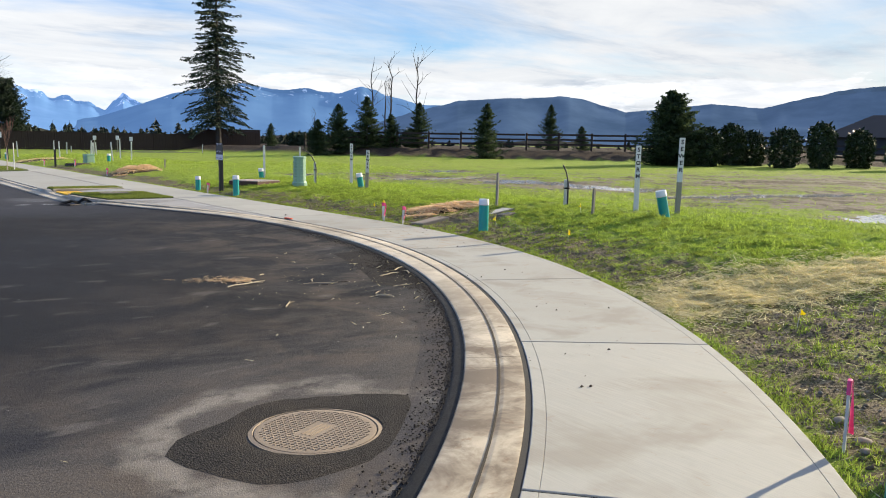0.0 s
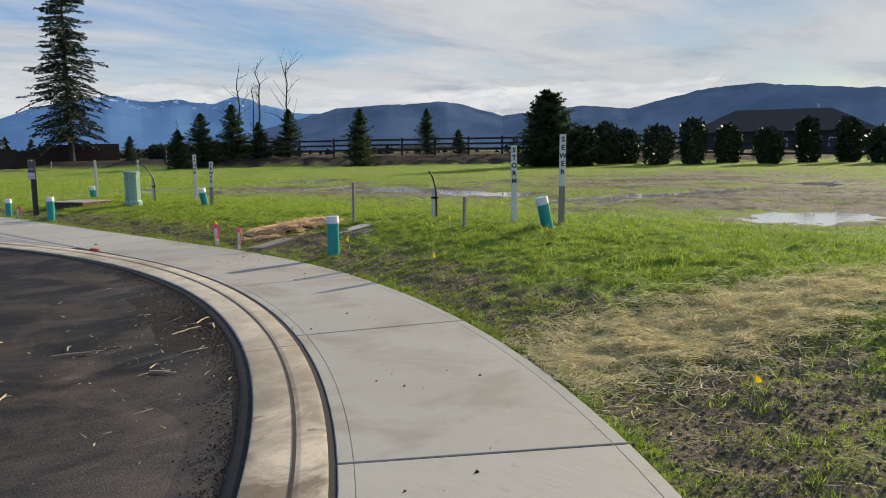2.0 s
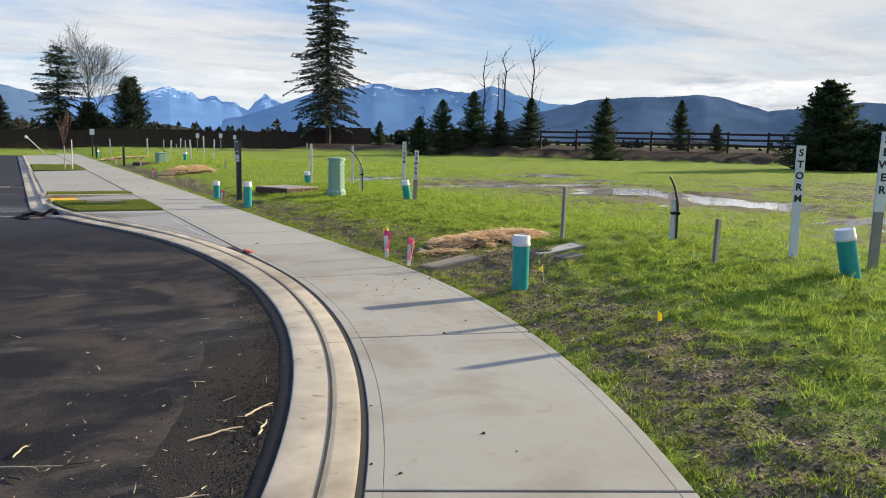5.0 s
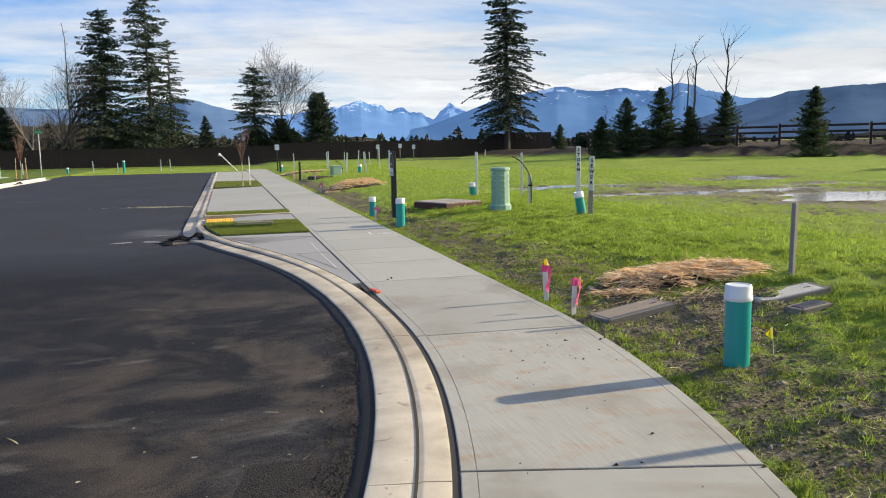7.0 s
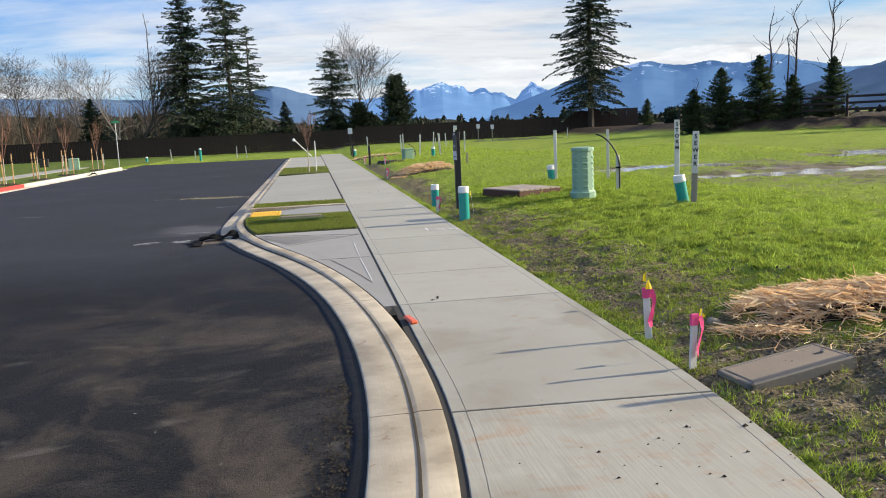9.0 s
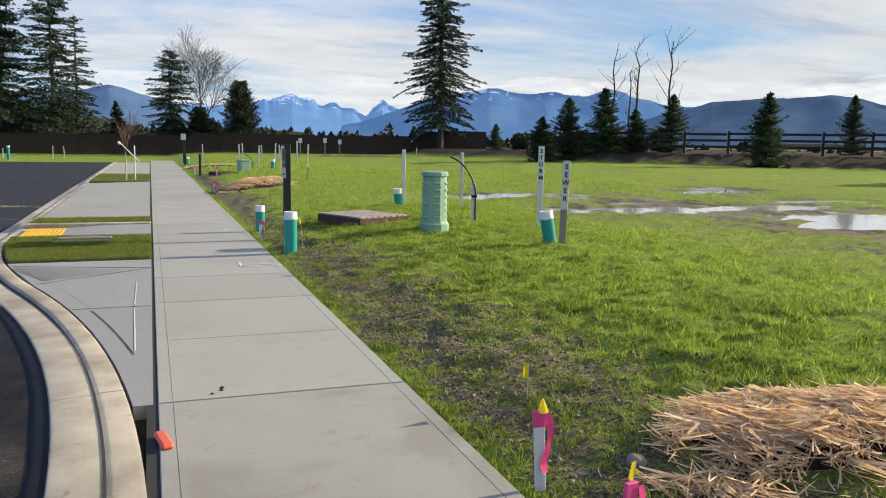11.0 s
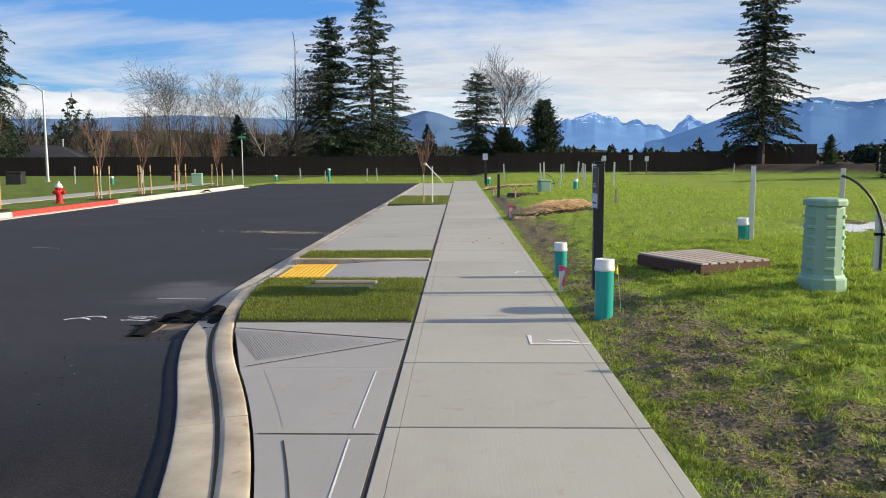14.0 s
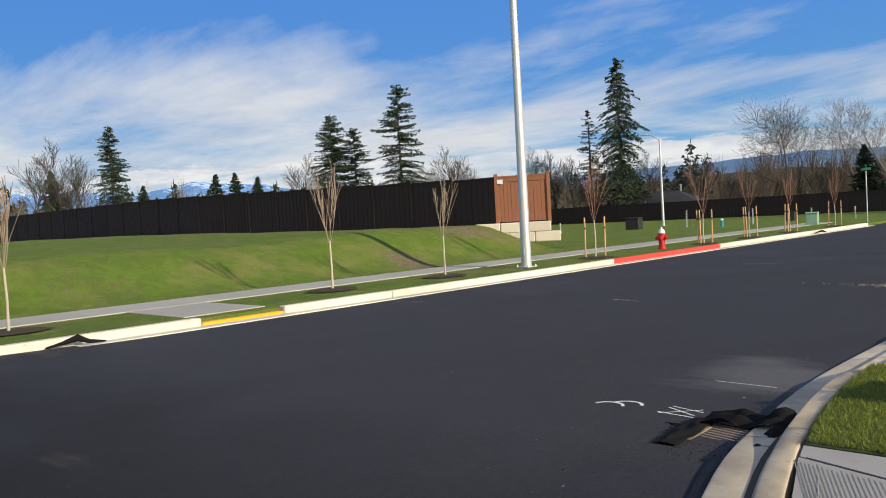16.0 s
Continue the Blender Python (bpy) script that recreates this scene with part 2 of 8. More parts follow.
def asphalt_material():
    m, k = material("asphalt")
    geo = k.n("ShaderNodeNewGeometry").outputs["Position"]

    def away_from(x, y, vec=geo):
        d = k.n("ShaderNodeVectorMath", {0: vec, 1: (x, y, -0.085)}, operation="SUBTRACT").outputs[0]
        return k.n("ShaderNodeVectorMath", {0: d}, operation="LENGTH").outputs["Value"]

    big = k.noise(0.35, geo, 4.0, 0.6, 0.6)
    cloudy = k.noise(0.8, k.n("ShaderNodeMapping", {"Vector": geo, "Rotation": (0, 0, radians(20)), "Scale": (0.7, 1.5, 1.0)}).outputs[0], 6.0, 0.62, 0.5)
    fine = k.noise(230.0, geo, 2.0, 0.7)
    stone = k.n("ShaderNodeTexVoronoi", {"Vector": geo, "Scale": 120.0}).outputs["Distance"]
    base = k.mix(fine, (0.019, 0.019, 0.022), (0.054, 0.054, 0.060))
    # silt tracked in along the gutter of the bulb
    y = k.n("ShaderNodeSeparateXYZ", {0: geo}).outputs[1]
    # the base turns blacker over the bulb, with a soft edge
    bulb_black = k.math("MULTIPLY", k.math("DIVIDE", k.math("SUBTRACT", k.math("ADD", 5.0, k.math("MULTIPLY", big, 3.0)), y), 4.0, True), k.math("DIVIDE", k.math("ADD", y, 11.5), 4.0, True))
    stones = k.n("ShaderNodeTexVoronoi", {"Vector": geo, "Scale": 75.0}).outputs["Color"]
    base = k.mix(k.ramp(stones, [(0.55, 0.0), (0.9, 0.5)]), base, (0.075, 0.073, 0.070))
    grit = k.ramp(k.noise(60.0, geo, 4.0, 0.75), [(0.36, 0.0), (0.66, 1.0)])
    base = k.mix(bulb_black, base, k.mix(grit, (0.004, 0.004, 0.0045), (0.028, 0.027, 0.0265)))
    rim = k.math("MULTIPLY", k.ramp(k.math("DIVIDE", away_from(-13.95, -1.2), 20.0), [(0.48, 0.0), (0.64, 1.0)]), k.math("DIVIDE", k.math("SUBTRACT", 4.0, y), 5.0, True))
    level = k.math("ADD", k.math("ADD", k.math("MULTIPLY", cloudy, 0.8), k.math("MULTIPLY", big, 0.3)), k.math("ADD", k.math("MULTIPLY", k.math("SUBTRACT", rim, 0.50), 0.15), k.math("MULTIPLY", k.math("DIVIDE", k.math("SUBTRACT", -7.0, y), 3.0, True), 0.19)))
    dust = k.ramp(level, [(0.60, 0.0), (0.80, 0.58)])
    c = k.mix(k.math("MULTIPLY", dust, k.math("ADD", 0.45, k.math("MULTIPLY", grit, 0.75)), True), base, k.mix(fine, (0.105, 0.090, 0.076), (0.17, 0.150, 0.128)))
    brown = k.math("MULTIPLY", k.ramp(k.noise(1.1, geo, 5.0, 0.65, 0.6), [(0.46, 0.0), (0.64, 0.6)]), rim)
    c = k.mix(brown, c, (0.125, 0.098, 0.072))
    blobs = k.ramp(k.noise(2.6, k.n("ShaderNodeMapping", {"Vector": geo, "Scale": (0.8, 1.5, 1.0)}).outputs[0], 3.0, 0.5, 0.3), [(0.62, 0.0), (0.80, 0.42)])
    c = k.mix(k.math("MULTIPLY", blobs, k.math("DIVIDE", k.math("SUBTRACT", 2.0, y), 4.0, True)), c, (0.21, 0.19, 0.165))
    # pale slurry round the patched manhole, and dust with painted sheen by the inlet
    ring = k.math("ADD", away_from(-4.92, -10.30), k.math("MULTIPLY", k.math("SUBTRACT", k.noise(2.4, geo, 4.0), 0.5), 0.55))
    slurry = k.math("MULTIPLY", k.ramp(k.math("DIVIDE", ring, 2.0), [(0.36, 0.0), (0.42, 0.85), (0.46, 0.7), (0.53, 0.0)]), k.ramp(k.noise(3.5, geo, 4.0, 0.6), [(0.36, 0.0), (0.52, 0.95)]))
    c = k.mix(slurry, c, (0.25, 0.225, 0.19))
    silt = k.math("ADD", away_from(-2.75, 9.1, k.n("ShaderNodeMapping", {"Vector": geo}).outputs[0]), k.math("MULTIPLY", k.math("SUBTRACT", cloudy, 0.5), 2.4))
    silt = k.ramp(k.math("DIVIDE", silt, 2.0), [(0.20, 0.35), (0.50, 0.0)])
    c = k.mix(silt, c, (0.21, 0.21, 0.22))
    specks = k.ramp(k.noise(14.0, geo, 2.0, 0.5), [(0.765, 0.0), (0.79, 0.8)])
    c = k.mix(specks, c, (0.33, 0.31, 0.28))
    h = k.math("ADD", stone, k.math("MULTIPLY", fine, 0.7))
    r = k.math("ADD", 0.62, k.math("MULTIPLY", big, 0.3), True)
    finish(k, c, r, 0.0, k.math("ADD", h, grit), 0.5, 0.003, 0.14)
    return m


M["asphalt"] = asphalt_material()


def ground_material():
    """Turf, bare soil, straw and mud by the cover painted on the sheet (red: turf, green: wet mud, blue: straw, alpha:
    bank darkened for shade and wet soil).
    """
    m, k = material("field_ground")
    geo = k.n("ShaderNodeNewGeometry").outputs["Position"]
    cov = k.n("ShaderNodeVertexColor", layer_name="cover").outputs
    s = k.n("ShaderNodeSeparateColor", {0: cov[0]})
    fine = k.noise(38.0, geo, 6.0, 0.7)
    mid = k.noise(4.5, geo, 5.0, 0.65, 0.3)
    big = k.noise(0.5, geo, 4.0, 0.6)
    far = k.noise(0.06, geo, 3.0, 0.5)
    pebble = k.n("ShaderNodeTexVoronoi", {"Vector": geo, "Scale": 34.0, "Randomness": 1.0})
    soil = k.mix(k.ramp(fine, [(0.35, 0.0), (0.68, 1.0)]), (0.044, 0.036, 0.022), (0.330, 0.266, 0.172))
    soil = k.mix(k.ramp(mid, [(0.48, 0.0), (0.66, 0.7)]), soil, (0.115, 0.125, 0.034))
    stones = k.ramp(pebble.outputs["Color"], [(0.76, 0.0), (0.82, 1.0)])
    soil = k.mix(k.math("MULTIPLY", stones, k.ramp(k.noise(2.2, geo, 3.0), [(0.45, 0.0), (0.62, 1.0)])), soil, (0.26, 0.235, 0.19))
    lump = k.noise(7.0, geo, 4.0, 0.6, 0.4)
    green = k.mix(fine, (0.130, 0.180, 0.022), (0.38, 0.50, 0.065))
    green = k.mix(k.ramp(lump, [(0.42, 0.40), (0.58, 0.0)]), green, (0.055, 0.080, 0.018))
    green = k.mix(k.ramp(big, [(0.35, 0.0), (0.7, 0.6)]), green, (0.27, 0.34, 0.06))
    # a darker green copy for the front-lit bank; the field's green paints its backlight
    frontlit_green = k.mix(fine, (0.050, 0.095, 0.014), (0.180, 0.275, 0.036))
    frontlit_green = k.mix(k.ramp(k.noise(2.8, geo, 5.0, 0.68, 0.5), [(0.44, 0.35), (0.58, 0.0)]), frontlit_green, (0.060, 0.085, 0.018))
    frontlit_green = k.mix(k.ramp(k.noise(0.9, geo, 5.0, 0.62, 0.4), [(0.46, 0.0), (0.70, 0.7)]), frontlit_green, (0.21, 0.20, 0.070))
    across = k.n("ShaderNodeMath", {0: k.n("ShaderNodeSeparateXYZ", {0: geo}).outputs[0], 1: -12.0}, operation="LESS_THAN").outputs[0]
    dry = k.ramp(k.noise(1.4, geo, 5.0, 0.65, 0.4), [(0.56, 0.0), (0.72, 0.75)])
    green = k.mix(dry, green, (0.20, 0.19, 0.065))
    green = k.mix(k.ramp(far, [(0.45, 0.0), (0.65, 0.35)]), green, (0.13, 0.24, 0.026))
    green = k.mix(across, green, frontlit_green)
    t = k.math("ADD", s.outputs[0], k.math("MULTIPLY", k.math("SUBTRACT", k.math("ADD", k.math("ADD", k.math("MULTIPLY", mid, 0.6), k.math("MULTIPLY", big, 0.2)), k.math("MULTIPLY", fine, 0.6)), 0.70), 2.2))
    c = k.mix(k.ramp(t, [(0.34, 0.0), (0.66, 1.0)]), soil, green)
    straw = k.mix(k.noise(90.0, k.n("ShaderNodeMapping", {"Vector": geo, "Scale": (1.0, 0.25, 1.0)}).outputs[0], 4.0, 0.7), (0.40, 0.32, 0.13), (0.90, 0.80, 0.44))
    ts = k.math("ADD", s.outputs[2], k.math("MULTIPLY", k.math("SUBTRACT", fine, 0.5), 1.4))
    c = k.mix(k.ramp(ts, [(0.42, 0.0), (0.66, 0.75)]), c, straw)
    mud = k.mix(k.math("MULTIPLY", k.math("ADD", mid, fine), 0.5), (0.11, 0.088, 0.060), (0.33, 0.290, 0.235))
    tm = k.math("ADD", s.outputs[1], k.math("MULTIPLY", k.math("SUBTRACT", k.math("ADD", k.math("MULTIPLY", mid, 0.7), k.math("MULTIPLY", big, 0.6)), 0.65), 2.4))
    mud = k.mix(k.ramp(k.noise(1.1, k.n("ShaderNodeMapping", {"Vector": geo, "Scale": (0.8, 0.35, 1.0)}).outputs[0], 6.0, 0.68, 0.6), [(0.42, 0.8), (0.56, 0.0)]), mud, (0.062, 0.054, 0.028))
    wet = k.ramp(tm, [(0.34, 0.0), (0.66, 1.0)])
    c = k.mix(wet, c, mud)
    c = k.mix(k.math("MULTIPLY", cov[1], k.ramp(mid, [(0.30, 0.75), (0.62, 1.0)])), c, k.mix(fine, (0.016, 0.012, 0.010), (0.060, 0.044, 0.034)))
    rough = k.math("SUBTRACT", 0.95, k.math("MULTIPLY", wet, 0.10))
    h = k.math("ADD", k.math("MULTIPLY", fine, 1.0), k.math("MULTIPLY", pebble.outputs["Distance"], 0.6))
    finish(k, c, rough, 0.0, h, 1.0, 0.03, 0.12)
    return m


M["ground"] = ground_material()


def leaf_material(name, dark, light, rough=0.6):
    m, k = material(name)
    rnd = k.n("ShaderNodeNewGeometry").outputs["Random Per Island"]
    pos = k.n("ShaderNodeNewGeometry").outputs["Position"]
    c = k.mix(k.math("ADD", k.math("MULTIPLY", rnd, 0.7), k.math("MULTIPLY", k.noise(0.8, pos, 3.0), 0.3)), dark, light)
    p = finish(k, c, rough, 0.0, None, spec=0.25)
    return m


def blade_material(name, dark, light, dry=0.6):
    m, k = material(name)
    rnd = k.n("ShaderNodeNewGeometry").outputs["Random Per Island"]
    pos = k.n("ShaderNodeNewGeometry").outputs["Position"]
    c = k.mix(rnd, dark, light)
    c = k.mix(k.ramp(k.noise(0.7, pos, 4.0), [(0.5, 0.0), (0.75, dry)]), c, (0.24, 0.29, 0.06))
    d = k.n("ShaderNodeBsdfDiffuse", {"Color": c})
    t = k.n("ShaderNodeBsdfTranslucent", {"Color": c})
    mix = k.n("ShaderNodeMixShader", {0: 0.38, 1: d.outputs[0], 2: t.outputs[0]})
    k.n("ShaderNodeOutputMaterial", {"Surface": mix.outputs[0]})
    return m


M["blade"] = blade_material("grass_blades", (0.160, 0.235, 0.032), (0.53, 0.67, 0.115))
M["sodblade"] = blade_material("sod_blades", (0.090, 0.120, 0.024), (0.29, 0.34, 0.080))


def straw_material(name, dark, light):
    m, k = material(name)
    c = k.mix(k.n("ShaderNodeNewGeometry").outputs["Random Per Island"], dark, light)
    d = k.n("ShaderNodeBsdfDiffuse", {"Color": c})
    t = k.n("ShaderNodeBsdfTranslucent", {"Color": c})
    k.n("ShaderNodeOutputMaterial", {"Surface": k.n("ShaderNodeMixShader", {0: 0.4, 1: d.outputs[0], 2: t.outputs[0]}).outputs[0]})
    return m


M["weed"] = blade_material("weed_leaves", (0.105, 0.140, 0.026), (0.34, 0.40, 0.075))
M["needle"] = leaf_material("conifer_needles", (0.013, 0.023, 0.013), (0.042, 0.066, 0.032))
M["spruce"] = blade_material("spruce_needles", (0.026, 0.042, 0.021), (0.085, 0.115, 0.058), 0.0)
M["needle_far"] = leaf_material("distant_conifer_needles", (0.012, 0.019, 0.012), (0.032, 0.045, 0.025))
M["hedge"] = leaf_material("hedge_leaves", (0.010, 0.019, 0.006), (0.042, 0.066, 0.022), 0.55)
M["bark"] = simple("bark", (0.065, 0.055, 0.047), 0.9, 0, 0.4, 6, 0.5, 0.02)
M["barebark"] = simple("grey_bark", (0.060, 0.053, 0.047), 0.9, 0, 0.4, 6, 0.4, 0.01)
M["palebark"] = simple("pale_alder_bark", (0.17, 0.155, 0.14), 0.9, 0, 0.4, 6, 0.4, 0.01)
M["twig"] = simple("red_twigs", (0.16, 0.085, 0.06), 0.8, 0, 0.3, 6)
M["paletrunk"] = simple("pale_sapling_bark", (0.42, 0.37, 0.31), 0.8, 0, 0.4, 14)
M["teal"] = simple("teal_pipe", (0.010, 0.30, 0.27), 0.38, 0, 0.18, 9, 0.05)
M["whitecap"] = simple("white_cap", (0.74, 0.75, 0.74), 0.45, 0, 0.15, 9, 0.05)
M["vault"] = simple("sage_green_plastic", (0.25, 0.40, 0.30), 0.5, 0, 0.2, 9, 0.08)
M["whitepaint"] = simple("white_painted_wood", (0.62, 0.62, 0.60), 0.75, 0, 0.45, 14, 0.4)
M["greywood"] = simple("weathered_wood", (0.26, 0.235, 0.20), 0.85, 0, 0.5, 14, 0.5)
M["tanwood"] = simple("tan_wood_stake", (0.50, 0.30, 0.14), 0.8, 0, 0.35, 14, 0.4)
M["fascia"] = simple("red_brown_fascia", (0.085, 0.036, 0.024), 0.75, 0, 0.35, 8, 0.3)
M["plank"] = simple("pallet_board", (0.45, 0.375, 0.305), 0.8, 0, 0.4, 10, 0.4)
M["darkwood"] = simple("dark_brown_board", (0.030, 0.017, 0.012), 0.75, 0, 0.4, 8, 0.4)
M["brownwood"] = simple("stained_brown_board", (0.22, 0.085, 0.045), 0.7, 0, 0.3, 8, 0.3)
M["blacksteel"] = simple("black_sign_post", (0.018, 0.018, 0.02), 0.55, 0, 0.2, 10, 0.1)
M["signblack"] = simple("charcoal_sign_face", (0.035, 0.036, 0.042), 0.45, 0, 0.15, 6, 0.03)
M["signwhite"] = simple("pale_sign_face", (0.62, 0.64, 0.72), 0.45, 0, 0.12, 6, 0.03)


def sheet_material(name, colour, thin=0.5):
    """Thin plastic film: some light comes through."""
    m, k = material(name)
    pos = k.n("ShaderNodeTexCoord").outputs["Object"]
    c = k.mix(k.noise(30.0, pos), tuple(0.75 * v for v in colour), colour)
    p = k.n("ShaderNodeBsdfPrincipled", {"Base Color": c, "Roughness": 0.45})
    t = k.n("ShaderNodeBsdfTranslucent", {"Color": c})
    k.n("ShaderNodeOutputMaterial", {"Surface": k.n("ShaderNodeMixShader", {0: thin, 1: p.outputs[0], 2: t.outputs[0]}).outputs[0]})
    return m


M["pink"] = sheet_material("pink_tape_film", (1.0, 0.12, 0.38), 0.3)
M["yellow"] = sheet_material("yellow_flag_film", (1.0, 0.86, 0.04))
M["pinkpaint"] = simple("pink_road_paint", (0.60, 0.07, 0.12), 0.8, 0, 0.4, 30)
M["tactile"] = simple("yellow_tactile_paint", (0.80, 0.46, 0.02), 0.6, 0, 0.2, 12, 0.15)
M["redpaint"] = simple("red_curb_paint", (0.62, 0.045, 0.035), 0.6, 0, 0.25, 10, 0.1)
M["hydrant"] = simple("hydrant_red", (0.50, 0.018, 0.018), 0.4, 0, 0.2, 10, 0.05)
M["galv"] = simple("galvanised_steel", (0.55, 0.56, 0.57), 0.45, 0.55, 0.2, 6, 0.05)
M["iron"] = simple("rusty_cast_iron", (0.30, 0.235, 0.165), 0.75, 0.2, 0.45, 14, 0.4)
M["blackfabric"] = simple("black_filter_cloth", (0.010, 0.010, 0.011), 0.95, 0, 0.4, 14, 0.5, 0.004, 0.1)
M["straw"] = straw_material("straw", (0.62, 0.37, 0.17), (1.0, 0.84, 0.58))
M["soil"] = simple("dark_soil", (0.045, 0.030, 0.020), 0.95, 0, 0.5, 20, 0.9, 0.03)
M["block"] = simple("concrete_block", (0.55, 0.51, 0.43), 0.85, 0, 0.25, 5, 0.5, 0.02)
M["lidcon"] = simple("concrete_lid", (0.31, 0.245, 0.175), 0.85, 0, 0.35, 10, 0.5)
M["chalk"] = simple("white_marking_paint", (0.72, 0.72, 0.72), 0.8, 0, 0.4, 25, 0.3)
M["stone"] = simple("field_stone", (0.24, 0.205, 0.16), 0.85, 0, 0.4, 8, 0.5)
M["rubber"] = simple("black_conduit", (0.03, 0.03, 0.032), 0.5, 0, 0.2, 8)
M["roof"] = simple("dark_roof", (0.035, 0.033, 0.034), 0.85, 0, 0.3, 4, 0.3)
M["siding"] = simple("dark_siding", (0.05, 0.048, 0.05), 0.8, 0, 0.2, 3, 0.2)
M["orange"] = simple("orange_plastic", (0.75, 0.13, 0.05), 0.5, 0, 0.2, 12)
M["joint"] = simple("joint_filler", (0.026, 0.024, 0.021), 0.9, 0, 0.4, 20, 0.3)
M["ink"] = simple("black_marker", (0.02, 0.02, 0.022), 0.6, 0, 0.1, 20)


def water_material():
    m, k = material("puddle_water")
    pos = k.n("ShaderNodeNewGeometry").outputs["Position"]
    # the pale even base stands in for bright sky mirrored in the water
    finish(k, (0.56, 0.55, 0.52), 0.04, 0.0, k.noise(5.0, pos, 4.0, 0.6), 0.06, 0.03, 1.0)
    return m


M["water"] = water_material()


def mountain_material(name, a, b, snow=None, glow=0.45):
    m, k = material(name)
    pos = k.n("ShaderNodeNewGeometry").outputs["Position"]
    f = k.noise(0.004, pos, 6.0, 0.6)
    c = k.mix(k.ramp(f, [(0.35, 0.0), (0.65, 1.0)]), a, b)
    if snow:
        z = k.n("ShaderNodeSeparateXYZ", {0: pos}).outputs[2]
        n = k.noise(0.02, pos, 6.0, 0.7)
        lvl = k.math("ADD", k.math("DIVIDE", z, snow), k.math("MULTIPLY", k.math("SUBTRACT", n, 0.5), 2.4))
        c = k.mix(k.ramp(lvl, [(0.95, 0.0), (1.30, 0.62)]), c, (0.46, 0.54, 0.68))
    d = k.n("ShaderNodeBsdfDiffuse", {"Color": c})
    # a glow on the slopes stands in for lit haze before them
    haze_glow = k.n("ShaderNodeEmission", {"Color": k.mix(0.5, c, tuple(1.9 * v for v in a)), "Strength": glow})
    k.n("ShaderNodeOutputMaterial", {"Surface": k.n("ShaderNodeAddShader", {0: d.outputs[0], 1: haze_glow.outputs[0]}).outputs[0]})
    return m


# distance haze is painted into the blues of the ranges
M["mtn_far"] = mountain_material("hazed_far_mountain", (0.065, 0.130, 0.25), (0.090, 0.165, 0.30), 262.0, 0.6)
M["mtn_mid"] = mountain_material("hazed_mountain", (0.045, 0.092, 0.18), (0.060, 0.115, 0.21), 330.0, 0.6)
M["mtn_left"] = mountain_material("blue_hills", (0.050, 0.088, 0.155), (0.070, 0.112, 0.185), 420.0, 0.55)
M["mtn_near"] = mountain_material("hazed_wooded_hill", (0.024, 0.042, 0.074), (0.050, 0.078, 0.128), None, 0.65)
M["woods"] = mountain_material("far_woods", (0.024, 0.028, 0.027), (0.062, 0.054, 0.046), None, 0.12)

# ---- shapes ----


def join(*geos):
    vs, fs = [], []
    for v, f in geos:
        n = len(vs)
        vs += list(v)
        fs += [tuple(i + n for i in q) for q in f]
    return vs, fs


def moved(geo, m):
    return [tuple(m @ Vector(v)) for v in geo[0]], geo[1]


def box(x0, y0, z0, x1, y1, z1, c=0.0):
    """A box with its edges cut by c."""
    bm = bmesh.new()
    bmesh.ops.create_cube(bm, size=1.0, matrix=Matrix.Translation(((x0 + x1) / 2, (y0 + y1) / 2, (z0 + z1) / 2)) @ Matrix.Diagonal((x1 - x0, y1 - y0, z1 - z0, 1)))
    if c:
        bmesh.ops.bevel(bm, geom=bm.edges[:], offset=c, segments=1, affect="EDGES")
    bm.verts.ensure_lookup_table()
    geo = [tuple(v.co) for v in bm.verts], [tuple(v.index for v in f.verts) for f in bm.faces]
    bm.free()
    return geo


def lathe(profile, n=16):
    """Turns (radius, height) pairs round z; closes the ends."""
    vs, fs = [], []
    for r, z in profile:
        vs += [(r * math.cos(2 * math.pi * i / n), r * math.sin(2 * math.pi * i / n), z) for i in range(n)]
    for a in range(len(profile) - 1):
        for i in range(n):
            j = (i + 1) % n
            fs.append((a * n + i, a * n + j, (a + 1) * n + j, (a + 1) * n + i))
    fs.append(tuple(reversed(range(n))))
    fs.append(tuple(range((len(profile) - 1) * n, len(profile) * n)))
    return vs, fs


def tube(points, radii, n=6):
    vs, fs = [], []
    pts = [Vector(p) for p in points]
    for i, p in enumerate(pts):
        d = (pts[min(i + 1, len(pts) - 1)] - pts[max(i - 1, 0)]).normalized()
        s = d.orthogonal().normalized() if abs(d.z) > 0.95 else d.cross(Vector((0, 0, 1))).normalized()
        t = d.cross(s)
        for k in range(n):
            a = 2 * math.pi * k / n
            vs.append(tuple(p + radii[i] * (math.cos(a) * s + math.sin(a) * t)))
    for i in range(len(pts) - 1):
        for k in range(n):
            q = (k + 1) % n
            fs.append((i * n + k, i * n + q, (i + 1) * n + q, (i + 1) * n + k))
    fs.append(tuple(reversed(range(n))))
    fs.append(tuple(range((len(pts) - 1) * n, len(pts) * n)))
    return vs, fs


def mesh_of(name, geo, mat, smooth=False):
    me = bpy.data.meshes.new(name)
    me.from_pydata(geo[0], [], geo[1])
    me.materials.append(mat)
    if smooth:
        me.polygons.foreach_set("use_smooth", [True] * len(me.polygons))
        me.set_sharp_from_angle(angle=radians(40))
    return me


def part(name, geo, mat, parent=None, label="", m=None, smooth=False):
    ob = new(name, geo if isinstance(geo, bpy.types.Mesh) else mesh_of(name, geo, mat, smooth))
    ob.parent = parent
    if m is not None:
        ob.matrix_basis = m
    return tagged(ob, label)


def thing(name, label, category, m=None, group="", kind=""):
    ob = tagged(new(name), label, category, group, kind)
    ob.empty_display_size = 0.1
    if m is not None:
        ob.matrix_basis = m
    return ob


